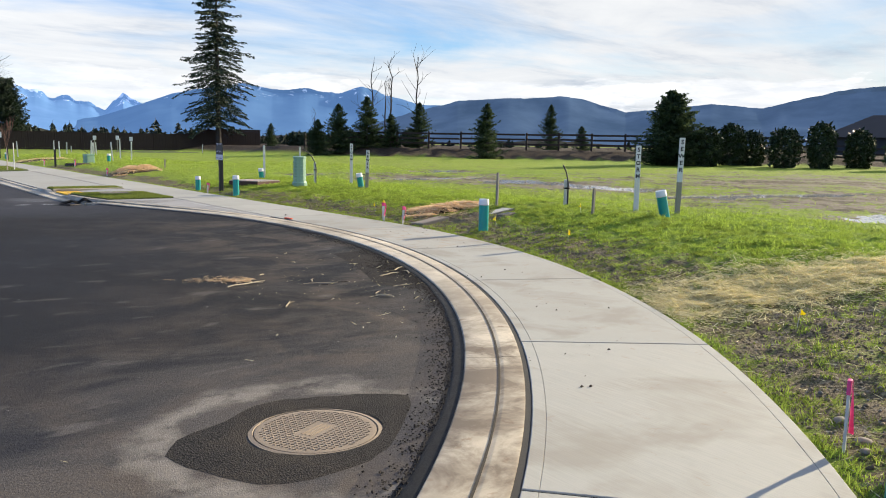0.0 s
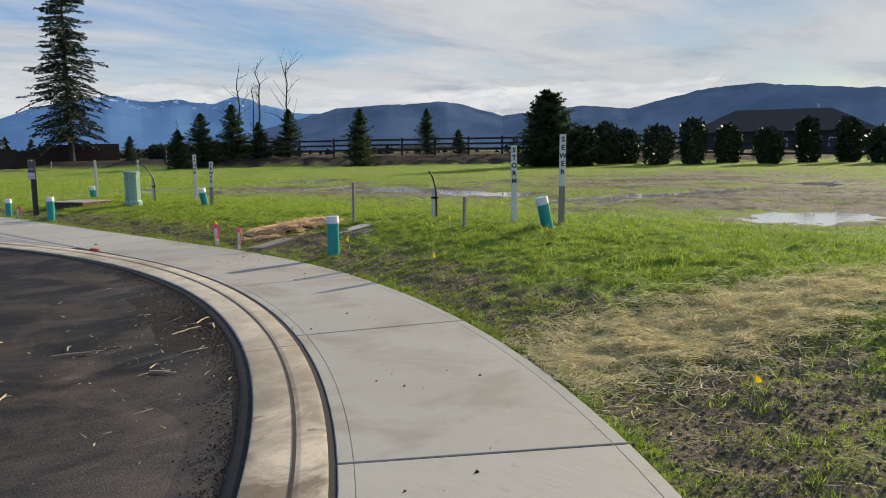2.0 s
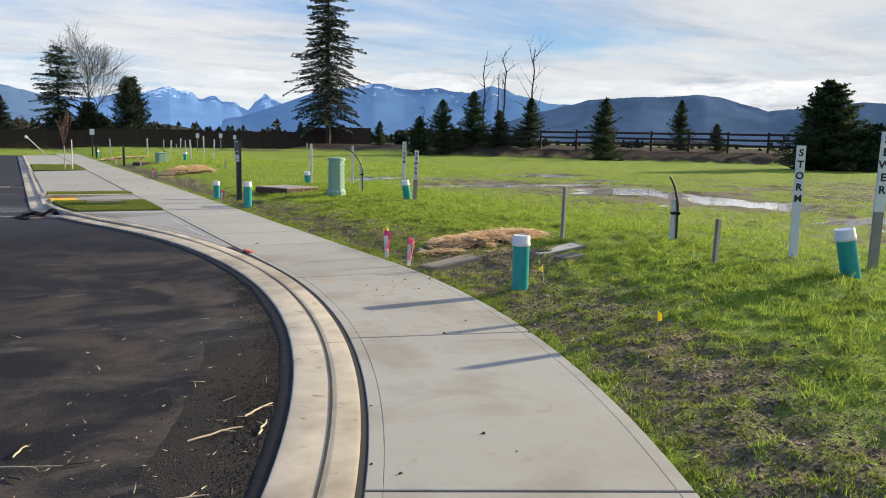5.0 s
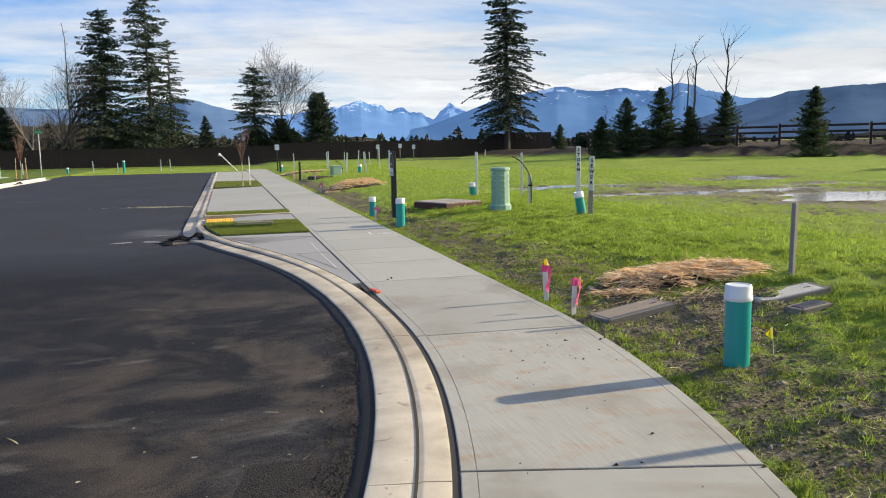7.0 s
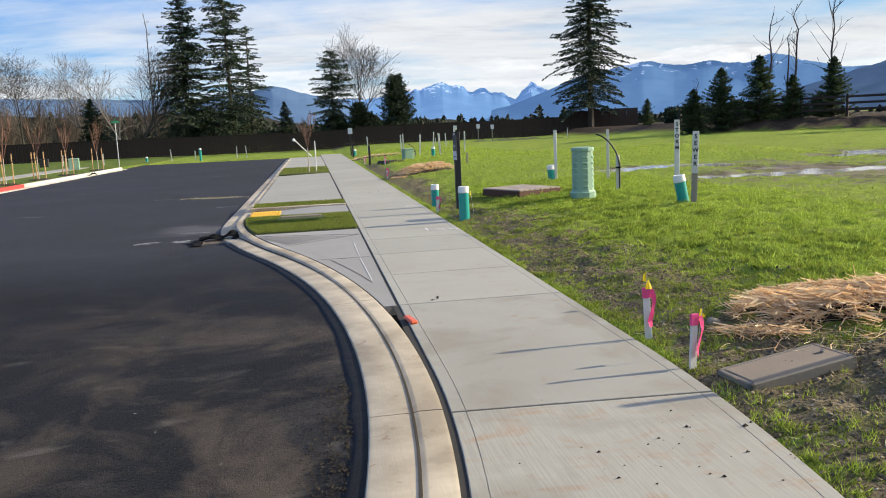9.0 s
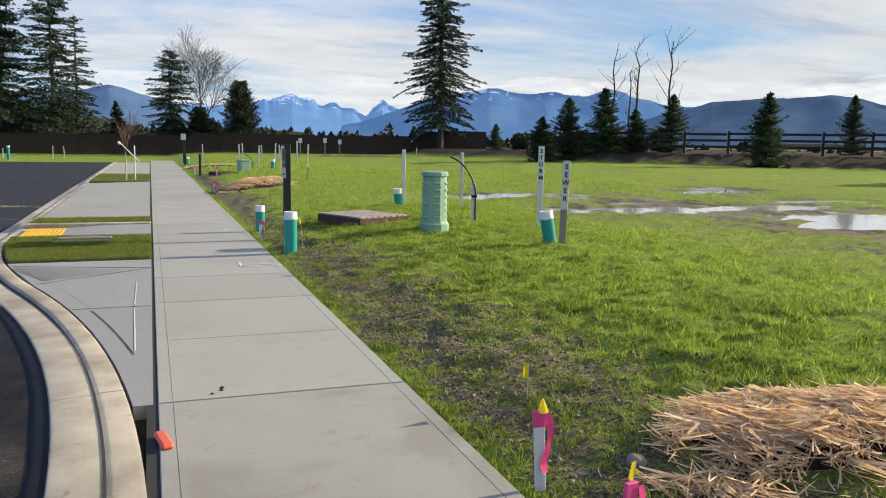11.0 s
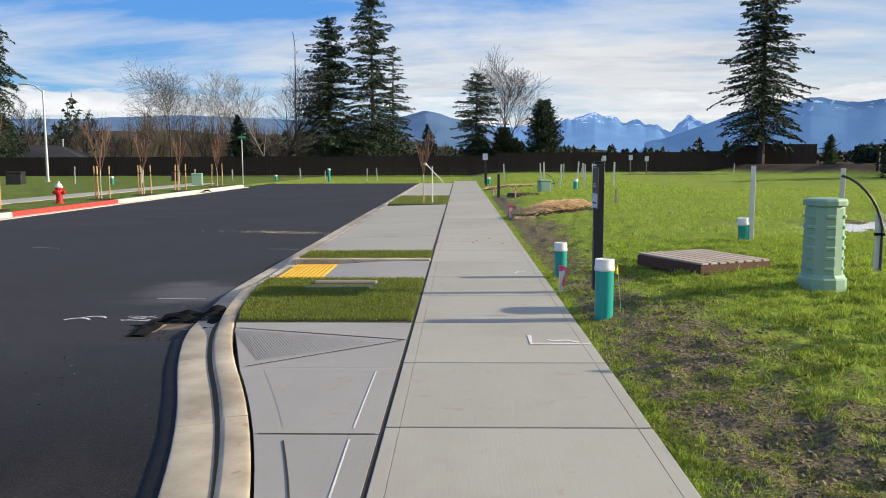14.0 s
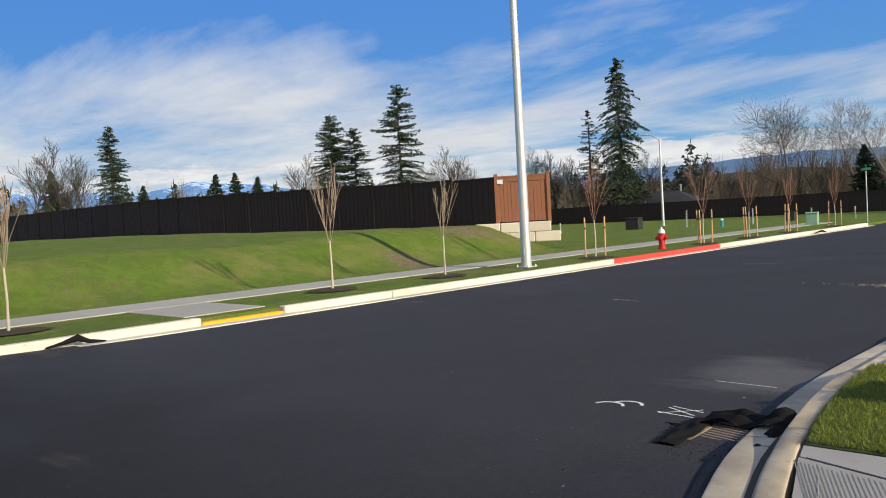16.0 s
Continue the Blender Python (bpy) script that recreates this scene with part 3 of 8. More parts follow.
def triangles(name, verts, mat, parent=None):
    """Many loose triangles as one mesh, from an array (n, 3, 3)."""
    v = np.asarray(verts, np.float32).reshape(-1, 3)
    n = len(v) // 3
    me = bpy.data.meshes.new(name)
    me.vertices.add(3 * n), me.loops.add(3 * n), me.polygons.add(n)
    me.vertices.foreach_set("co", v.ravel())
    me.loops.foreach_set("vertex_index", np.arange(3 * n, dtype=np.int32))
    me.polygons.foreach_set("loop_start", np.arange(0, 3 * n, 3, dtype=np.int32))
    me.update(calc_edges=True)
    me.materials.append(mat)
    ob = new(name, me)
    ob.parent = parent
    return ob


def noise2(x, y, scale, seed=0, octaves=4):
    """Smooth noise from 0 to 1 over arrays."""
    out, amp, tot = 0.0, 1.0, 0.0
    for o in range(octaves):
        u, v = np.asarray(x) / scale * 2**o + 17.3 * o + seed * 3.7, np.asarray(y) / scale * 2**o - 9.1 * o + seed * 5.3
        i, j = np.floor(u), np.floor(v)
        fu, fv = u - i, v - j
        fu, fv = fu * fu * (3 - 2 * fu), fv * fv * (3 - 2 * fv)
        h = lambda p, q: np.modf(np.abs(np.sin(p * 127.1 + q * 311.7 + seed * 74.7) * 43758.5453))[0]
        out = out + amp * ((h(i, j) * (1 - fu) + h(i + 1, j) * fu) * (1 - fv) + (h(i, j + 1) * (1 - fu) + h(i + 1, j + 1) * fu) * fv)
        tot, amp = tot + amp, amp * 0.5
    return out / tot


def smooth(a, b, v):
    t = np.clip((np.asarray(v, float) - a) / (b - a), 0, 1)
    return t * t * (3 - 2 * t)


# ---- the lie of the land ----
CX, CY, R_IN, WIDE = -13.95, -1.2, 13.95, 1.47
R_OUT = R_IN + WIDE


def beyond_walk(x, y):
    """Metres past the outer edge of the near sidewalk."""
    x, y = np.asarray(x, float), np.asarray(y, float)
    return np.where(y >= CY, x - WIDE, np.hypot(x - CX, y - CY) - R_OUT)


PUDDLES = [(9.0, 9.7, 0.95, 0.45), (12.9, 9.9, 1.1, 0.3), (15.4, 11.3, 0.8, 0.3), (12.4, 7.2, 0.8, 0.9), (12.4, 5.0, 0.5, 0.9), (12.2, 2.5, 0.6, 1.1), (10.3, 6.2, 0.5, 0.4),
           (8.7, 13.9, 1.1, 0.5), (14.7, 14.8, 0.6, 0.4), (16.3, 16.0, 0.6, 1.0), (11.2, -1.3, 0.75, 0.35), (13.6, -1.8, 1.1, 0.5), (9.8, 11.3, 0.4, 0.3), (9.2, -7.4, 0.9, 0.55), (16.2, -2.5, 1.0, 0.4), (22.0, -3.0, 1.3, 0.8)]
WATER = 0.218


def muddiness(x, y):
    core = np.exp(-(((x - 15) / 9.0) ** 2 + ((y + 5) / 6.5) ** 2))
    core2 = np.exp(-(((x - 22) / 13.0) ** 2 + ((y - 2) / 9.0) ** 2)) * 0.85
    wetband = np.exp(-(((x - 11.5) / 4.3) ** 2 + ((y - 6) / 8.5) ** 2)) * 0.78
    flat = np.exp(-(((x - 8.7) / 2.4) ** 2 + ((y + 8.2) / 1.5) ** 2)) * 0.9
    out = np.maximum(np.maximum(core * 0.80, core2 * 0.80), np.maximum(wetband, flat))
    for px, py, a, b in PUDDLES:
        out = np.maximum(out, 0.80 * np.exp(-(((x - px) / (a * 2.0 + 0.3)) ** 2 + ((y - py) / (b * 2.2 + 0.4)) ** 2)))
    return np.clip(out, 0, 1)


def land(x, y):
    """Height of the ground."""
    x, y = np.asarray(x, float), np.asarray(y, float)
    s = beyond_walk(x, y)
    right = -0.025 + 0.285 * (1 - np.exp(-np.maximum(s, 0) / 1.5))
    right = right + 0.13 * smooth(0.6, 2.8, s) * smooth(0.5, -2.5, y) * smooth(7.8, 5.2, x)
    rough = (noise2(x, y, 0.7, 3) - 0.5) * 0.06 + (noise2(x, y, 0.17, 5, 3) - 0.5) * 0.085
    right = right + rough * smooth(0.05, 0.5, s)
    right = right + (noise2(x, y, 1.3, 41, 5) - 0.5) * 0.085 * smooth(4.0, 6.5, s)
    right = right + (noise2(x, y, 0.5, 43, 3) - 0.5) * 0.05 * smooth(4.0, 6.5, s)
    for px, py, a, b in PUDDLES:
        r = ((x - px) / (a * 1.7)) ** 2 + ((y - py) / (b * 1.7)) ** 2
        right = right - 0.105 * np.exp(-r) + 0.085 * (noise2(x, y, 0.42, 47, 3) - 0.5) * np.exp(-0.5 * r)
    right = right + 0.20 * smooth(18, 46, np.hypot(x, y)) * smooth(12, 24, x) * smooth(62, 50, y)
    right = right + 0.66 * smooth(0.0, 1.5, (x - 27.0) * 0.62 + (y - 43.0) * 0.5 + 2.4 + 0.7 * (noise2(x, y, 5.0, 9) - 0.5)) * smooth(23.0, 26.5, x) * smooth(8, 16, y)
    l = -12.4 - x
    bank = 1.12 * smooth(4.3, 8.2, l) + 0.35 * smooth(8, 40, l) + (noise2(x, y, 6.0, 12) - 0.5) * 0.25 * smooth(5, 9, l)
    left = -0.02 + bank * smooth(27.6, 25.6, y) + 0.02 * rough
    z = np.where(s > -0.14, right, np.where(l > -0.05, left, -0.6))
    ahead = y > 53.2
    z = np.where(ahead & (s <= -0.14) & (l <= -0.05), -0.05, z)
    return z


def ground_sheet():
    def axis(stops):
        out = [stops[0][0]]
        for (a, _), (b, step) in zip(stops, stops[1:]):
            k = max(1, round((b - a) / step))
            out += [a + (b - a) * (i + 1) / k for i in range(k)]
        return np.array(out)
    xs = axis([(-4500, 0), (-400, 600), (-90, 31), (-30, 3.0), (-12.6, 0.6), (-12.3, 0.1), (-4.4, 1.3), (4.2, 0.05), (7, 0.10), (17, 0.14), (20, 0.3), (60, 1.2), (400, 34), (4500, 600)])
    ys = axis([(-4500, 0), (-300, 600), (-30, 27), (-16, 1.0), (-13.2, 0.28), (5, 0.05), (17, 0.12), (20, 0.3), (60, 0.9), (100, 3), (400, 30), (4500, 600)])
    X, Y = np.meshgrid(xs, ys)
    Z = land(X, Y)
    nx, ny = len(xs), len(ys)
    v = np.stack([X, Y, Z], -1).reshape(-1, 3).astype(np.float32)
    i = np.arange((ny - 1) * (nx - 1))
    a = (i // (nx - 1)) * nx + i % (nx - 1)
    quads = np.stack([a, a + 1, a + 1 + nx, a + nx], -1).astype(np.int32)
    me = bpy.data.meshes.new("ground")
    me.vertices.add(len(v)), me.loops.add(4 * len(quads)), me.polygons.add(len(quads))
    me.vertices.foreach_set("co", v.ravel())
    me.loops.foreach_set("vertex_index", quads.ravel())
    me.polygons.foreach_set("loop_start", np.arange(0, 4 * len(quads), 4, dtype=np.int32))
    me.polygons.foreach_set("use_smooth", [True] * len(quads))
    me.update(calc_edges=True)
    s = beyond_walk(X, Y)
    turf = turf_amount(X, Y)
    mud = muddiness(X, Y)
    straw = straw_amount(X, Y)
    rise = (X - 27.0) * 0.62 + (Y - 43.0) * 0.5 + 2.4
    # dark cover on the rail fence's bank paints its shade along with wet soil
    damp = smooth(-0.4, 0.3, rise) * smooth(23.0, 25.0, X) * smooth(6, 12, Y) * smooth(300, 200, rise)
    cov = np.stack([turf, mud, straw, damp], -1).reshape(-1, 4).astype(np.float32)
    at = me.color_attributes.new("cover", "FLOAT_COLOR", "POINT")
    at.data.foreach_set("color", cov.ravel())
    me.materials.append(M["ground"])
    return tagged(new("ground", me), "open field of young green grass, bare soil and mud", "ground", kind="structure")


def straw_amount(x, y):
    """Thin straw scattered over seeded ground near the walk."""
    u, v = (x - 0.45) * 0.90 + (y + 9.85) * -0.44, (x - 0.45) * 0.44 + (y + 9.85) * 0.90
    n = noise2(x, y, 0.7, 21)
    return np.clip(np.exp(-((u / 1.9) ** 2 + (v / 0.72) ** 2)) * (0.55 + 0.9 * n), 0, 1)


def turf_amount(x, y):
    s = beyond_walk(x, y)
    edge = 0.55 * np.exp(-np.maximum(s, 0) / 0.10) * smooth(0.30, 0.55, noise2(x, y, 0.6, 35, 3))
    bare = 2.5 + 1.3 * smooth(-9.3, -11.0, y) - 1.0 * smooth(5.0, 9.0, y)
    t = 0.26 - 0.05 * smooth(-9.5, -11.0, y) + 0.82 * smooth(0.35, bare, s + 1.0 * (noise2(x, y, 0.9, 31) - 0.5)) + edge
    t = t + 0.34 * (noise2(x, y, 0.32, 33, 3) - 0.5) * smooth(4.5, 1.5, s)
    t = t - 0.55 * np.exp(-(((x - 2.35) / 0.75) ** 2 + ((y + 2.3) / 0.55) ** 2))
    rise = (x - 27.0) * 0.62 + (y - 43.0) * 0.5 + 2.4
    t = t - 1.1 * smooth(-0.3, 0.3, rise) * smooth(23.0, 25.5, x) * smooth(6, 12, y) * smooth(300, 200, rise)
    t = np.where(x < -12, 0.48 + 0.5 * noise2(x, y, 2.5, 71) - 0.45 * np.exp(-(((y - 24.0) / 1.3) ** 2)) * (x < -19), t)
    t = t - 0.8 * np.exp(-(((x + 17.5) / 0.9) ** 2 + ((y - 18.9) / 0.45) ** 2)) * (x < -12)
    t = np.where((y > 30) & (x > -12) & (rise < -0.5), np.maximum(t, 0.85), t)
    return np.clip(t, 0, 1)


ground_sheet()


def standing_water():
    """Rain water at one level; it shows wherever the mud dips below it."""
    xs, ys = [6.0, 9, 13, 19.0, 25.0], [-11.0, -6.0, 0, 6, 11, 18]
    vs = [(x, y, WATER) for y in ys for x in xs]
    n = len(xs)
    fs = [(r * n + c, r * n + c + 1, (r + 1) * n + c + 1, (r + 1) * n + c) for r in range(len(ys) - 1) for c in range(n - 1)]
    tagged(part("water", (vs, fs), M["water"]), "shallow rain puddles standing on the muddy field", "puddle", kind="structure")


standing_water()

# ---- road, curbs and walks ----


def road_height(y):
    return -0.085 - 0.055 * smooth(4.0, 8.0, y)


def road_sheet():
    vs, fs = [], []
    ys = [-45, -25, -15, -8, -4] + [0.5 * i for i in range(-4, 17)] + [10, 14, 20, 30, 46.0]
    for y in ys:
        vs += [(-12.15, y, float(road_height(y))), (0.9, y, float(road_height(y)))]
    fs += [(2 * i, 2 * i + 1, 2 * i + 3, 2 * i + 2) for i in range(len(ys) - 1)]
    n = len(vs)
    vs += [(-45.0, 46.0, -0.14), (-0.3, 46.0, -0.14), (-0.3, 53.4, -0.14), (-45.0, 53.4, -0.14)]
    fs.append((n, n + 1, n + 2, n + 3))
    ob = part("road", (vs, fs), M["asphalt"])
    tagged(ob, "dark new asphalt street with dusty smears", "road", kind="structure")
    return ob


road = road_sheet()


def walk_point(s, o):
    """A point of the near sidewalk: s along it, o metres from its road edge."""
    if s >= CY:
        return o, s
    a = (s - CY) / (R_IN + WIDE / 2)
    return CX + (R_IN + o) * math.cos(a), CY + (R_IN + o) * math.sin(a)


def panel_geo(s0, s1, o0=0.0, o1=WIDE, k=10, groove=True):
    def loop(ins, z):
        end = ins if ins < 0.05 else 0.016 + 0.1 * (ins - 0.08)
        a, b, c, d = s0 + end, s1 - end, o0 + ins, o1 - ins
        pts = [walk_point(a + (b - a) * i / k, c) for i in range(k + 1)] + [walk_point(b + (a - b) * i / k, d) for i in range(k + 1)]
        return [(x, y, z) for x, y in reversed(pts)]
    insets = [(0.009, -0.13), (0.009, -0.010), (0.011, -0.002), (0.015, 0.0)]
    if groove:
        insets += [(0.086, 0.0), (0.0875, -0.004), (0.0895, -0.004), (0.091, 0.0)]
    vs, fs = [], []
    n = 2 * (k + 1)
    for ins, z in insets:
        vs += loop(ins, z)
    for l in range(len(insets) - 1):
        for i in range(n):
            j = (i + 1) % n
            fs.append((l * n + i, l * n + j, (l + 1) * n + j, (l + 1) * n + i))
    fs.append(tuple((len(insets) - 1) * n + i for i in range(n)))
    return vs, fs


JOINTS = [-22.1, -19.25, -16.4, -13.55, -10.7, -7.76, -4.92, -2.02, 0.76, 3.72] + [5.12 + 1.42 * i for i in range(35)]


def near_sidewalk():
    walkway = tagged(new("sidewalk"), "pale grey broom-finished concrete sidewalk with tooled joints", "sidewalk", kind="structure")
    for a, b in zip(JOINTS, JOINTS[1:]):
        part("panel", panel_geo(a, b, k=10 if a < CY else 1), M["walk"], walkway)
    k = 90
    line = [JOINTS[0] + (JOINTS[-1] - JOINTS[0]) * i / k for i in range(k + 1)]
    vs = [(*walk_point(s, o), -0.007) for s in line for o in (-0.05, WIDE - 0.012)]
    fs = [(2 * i, 2 * i + 1, 2 * i + 3, 2 * i + 2) for i in range(k)]
    part("joint_filler", (vs, fs), M["joint"], walkway)
    # a shallow tooled joint halfway along the first straight panel
    part("tooled_joint", box(0.10, 2.244, -0.004, WIDE - 0.10, 2.250, 0.0012), M["tooled"], walkway)


near_sidewalk()


def curb_line():
    """The back of the near curb, from the bulb of the street to its straight part."""
    pts = [(CX + R_IN * math.cos(radians(i)), CY + R_IN * math.sin(radians(i))) for i in range(-75, 1)]
    h = radians(20.2)
    for i in range(1, 20):
        b = h * i / 19
        pts.append((-17.5 * (1 - math.cos(b)), CY + 17.5 * math.sin(b)))
    x, y = pts[-1]
    for i in range(1, 17):
        b = h * (1 - i / 16)
        pts.append((x - 14.0 * (math.cos(b) - math.cos(h)), y + 14.0 * (math.sin(h) - math.sin(b))))
    x, y = pts[-1]
    while y < 49.5:
        y += 0.3
        pts.append((x, y))
    return pts


CURB = curb_line()


def curb_top(y):
    """Height of the curb's top: it drops at the ramp and at the driveway."""
    d = smooth(8.75, 9.35, y) * smooth(11.2, 10.85, y) + smooth(12.1, 12.7, y) * smooth(26.0, 25.2, y)
    return float(-0.075 * d)


def sweep(pts, profile, lift=None):
    vs, fs = [], []
    n = len(profile)
    for i, (x, y) in enumerate(pts):
        ax, ay = pts[max(i - 1, 0)]
        bx, by = pts[min(i + 1, len(pts) - 1)]
        l = math.hypot(bx - ax, by - ay)
        nx, ny = -(by - ay) / l, (bx - ax) / l
        for q, z in profile:
            if lift:
                z = z * curb_depth(y) if z > -2 else -0.3
                z = max(z, -curb_depth(y) * 1.3) if z > -0.29 else z
                z = min(z, lift(y)) if q < 0.18 else z
                if q > 0.2:
                    d, edge = -curb_depth(y), gutter_edge(y)
                    z = {0.23: d + (edge - d) * 0.12, 0.41: edge, 0.425: edge - 0.004, 0.432: edge - 0.014}[q] if z > -0.29 else z
            vs.append((x + nx * q, y + ny * q, z))
    for i in range(len(pts) - 1):
        for j in range(n - 1):
            fs.append((i * n + j, i * n + j + 1, (i + 1) * n + j + 1, (i + 1) * n + j))
    fs.append(tuple(range(n - 1, -1, -1)))
    fs.append(tuple((len(pts) - 1) * n + j for j in range(n)))
    return vs, fs


def gutter_edge(y):
    """Height of the gutter's lip beside the asphalt."""
    return -curb_depth(y) - 0.006


def curb_depth(y):
    """How far the gutter lies below the walk: shallow round the bulb, a full curb along the straight."""
    return 0.007 + 0.023 * float(smooth(1.0, 5.0, y)) + 0.080 * float(smooth(6.0, 7.6, y))


PROFILE = [(0.03, -3.0), (0.03, -0.25), (0.036, -0.08), (0.05, 0.0), (0.155, -0.05), (0.168, -0.2), (0.18, -0.9), (0.19, -1.0), (0.23, -1.05), (0.41, -1.0), (0.425, -1.05), (0.432, -1.3), (0.432, -4.0)]


def near_curb():
    curb = tagged(new("curb"), "stained concrete curb and gutter along the street", "curb", kind="structure")
    start = 0
    length = 0.0
    for i in range(1, len(CURB)):
        length += math.dist(CURB[i - 1], CURB[i])
        if length > 2.9 or i == len(CURB) - 1:
            seg = CURB[start:i + 1]
            # a narrow joint at each end
            a, b = Vector(seg[0]), Vector(seg[1])
            seg = [tuple(a + (b - a).normalized() * 0.014)] + seg[1:]
            part("curb_section", sweep(seg, PROFILE, curb_top), M["curb"], curb, smooth=True)
            start, length = i, 0.0


near_curb()


M["flowdark"] = simple("silt_and_curb_shade", (0.060, 0.052, 0.040), 0.9, 0, 0.6, 14, 0.5, spec=0.15)


def flow_line():
    """Damp silt in the gutter's flow line, with the curb's shade painted in."""
    vs, fs = [], []
    pts = [p for p in CURB if p[1] < 8.4]
    for i, (x, y) in enumerate(pts):
        ax, ay = pts[max(i - 1, 0)]
        bx, by = pts[min(i + 1, len(pts) - 1)]
        l = math.hypot(bx - ax, by - ay)
        nx, ny = -(by - ay) / l, (bx - ax) / l
        wide = 0.004 + 0.016 * float(noise2(i * 1.0, 0.0, 5.0, 4)) + 0.022 * float(smooth(2.0, 6.0, y))
        d, edge = -curb_depth(y), gutter_edge(y)
        for q in (0.186, 0.190 + wide):
            drop = d + (edge - d) * 0.12 * max(0.0, (q - 0.19) / 0.04) if q < 0.23 else d + (edge - d) * (0.12 + 0.88 * (q - 0.23) / 0.18)
            vs.append((x + nx * q, y + ny * q, drop + 0.004))
    fs = [(2 * i, 2 * i + 1, 2 * i + 3, 2 * i + 2) for i in range(len(pts) - 1)]
    tagged(part("gutter_silt", (vs, fs), M["flowdark"]), "dark strip of damp silt and painted curb shade along the gutter", "silt", kind="structure")


flow_line()

# ---- far hills ----


def ridge(name, dist, stops, mat, label, seed, jag, sharp=0.0, crags=(0, 0)):
    """A range of hills all along the view: (bearing, height angle) at a few turning points, roughened along the crest."""
    az = np.arange(stops[0][0], stops[-1][0], 0.09)
    broad = np.interp(az, [p for p, _ in stops], [q for _, q in stops]) + jag * (noise2(az, az * 0, 6.0, seed, 2) - 0.5)
    where = 0.15 + 0.85 * smooth(crags[0] - 2, crags[0] + 2, az) * smooth(crags[1] + 2, crags[1] - 2, az)
    peaks = 0.35 * jag * (noise2(az, az * 0 + 2, 1.2, seed, 4) - 0.5) + sharp * where * (0.5 - np.abs(2 * noise2(az, az * 0 + 4, 1.5, seed + 3, 5) - 1))
    vs, fs = [], []
    steps = (0.0, 0.2, 0.4, 0.58, 0.72, 0.83, 0.91, 0.96, 1.0)
    rows = len(steps)
    for a, e, p in zip(az, broad, peaks):
        top = dist * math.tan(radians(max(e, 0.2)))
        more = dist * math.tan(radians(float(p)))
        for u in steps:
            d = dist * (0.72 + 0.28 * u) + (float(noise2(a, u * 9, 4.0, seed + 5, 3)) - 0.5) * dist * 0.07 * (u < 1)
            z = -40 + (top + 40) * u**1.25 + more * u**9
            vs.append((d * math.sin(radians(a)), d * math.cos(radians(a)), z))
    for i in range(len(az) - 1):
        for r in range(rows - 1):
            fs.append((i * rows + r, (i + 1) * rows + r, (i + 1) * rows + r + 1, i * rows + r + 1))
    tagged(part(name, (vs, fs), mat, smooth=True), label, "mountain", kind="structure")


ridge("backdrop_snow_mountains", 4600, [(-95, 2.4), (-70, 3.0), (-64, 2.6), (-60.5, 3.35), (-56, 3.0), (-52, 2.3), (-36, 1.9), (-26, 2.0), (-17, 2.1), (-8, 2.0), (-4, 2.3), (-2, 2.75), (0.5, 2.3), (4, 2.2), (8, 2.6), (9.4, 2.9), (12.5, 2.3), (14.5, 1.7), (15.6, 2.5), (16.6, 2.0), (20, 1.4)], M["mtn_far"], "distant mountains painted in blue haze, with snow on their peaks", 2, 0.4, 0.65, (5, 17))
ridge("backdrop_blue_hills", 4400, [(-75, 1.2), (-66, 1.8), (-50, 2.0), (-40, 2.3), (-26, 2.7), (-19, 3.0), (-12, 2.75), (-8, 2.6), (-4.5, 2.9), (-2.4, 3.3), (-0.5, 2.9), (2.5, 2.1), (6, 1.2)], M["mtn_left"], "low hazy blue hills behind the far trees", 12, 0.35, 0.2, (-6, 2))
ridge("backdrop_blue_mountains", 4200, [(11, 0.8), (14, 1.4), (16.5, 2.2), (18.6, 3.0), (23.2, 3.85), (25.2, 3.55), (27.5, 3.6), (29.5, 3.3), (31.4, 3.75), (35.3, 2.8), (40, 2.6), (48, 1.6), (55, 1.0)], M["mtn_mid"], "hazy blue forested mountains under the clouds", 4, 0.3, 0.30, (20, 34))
ridge("backdrop_wooded_hills", 3000, [(30, 0.7), (35, 2.2), (38.2, 2.95), (41.7, 3.15), (46, 3.35), (49.9, 2.3), (55.5, 2.85), (58.7, 2.65), (63.3, 3.7), (67, 3.95), (71.3, 3.55), (77.4, 3.2), (81, 2.8), (90, 2.2), (105, 1.6), (130, 1.2)], M["mtn_near"], "dark wooded hills in painted blue haze beyond the fields", 6, 0.3, 0.16, (34, 80))
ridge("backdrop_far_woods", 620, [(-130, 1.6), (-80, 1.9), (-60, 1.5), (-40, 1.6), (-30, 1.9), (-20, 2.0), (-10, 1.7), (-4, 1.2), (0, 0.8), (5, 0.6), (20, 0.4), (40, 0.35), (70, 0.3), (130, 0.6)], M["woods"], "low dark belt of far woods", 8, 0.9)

# ---- trees ----


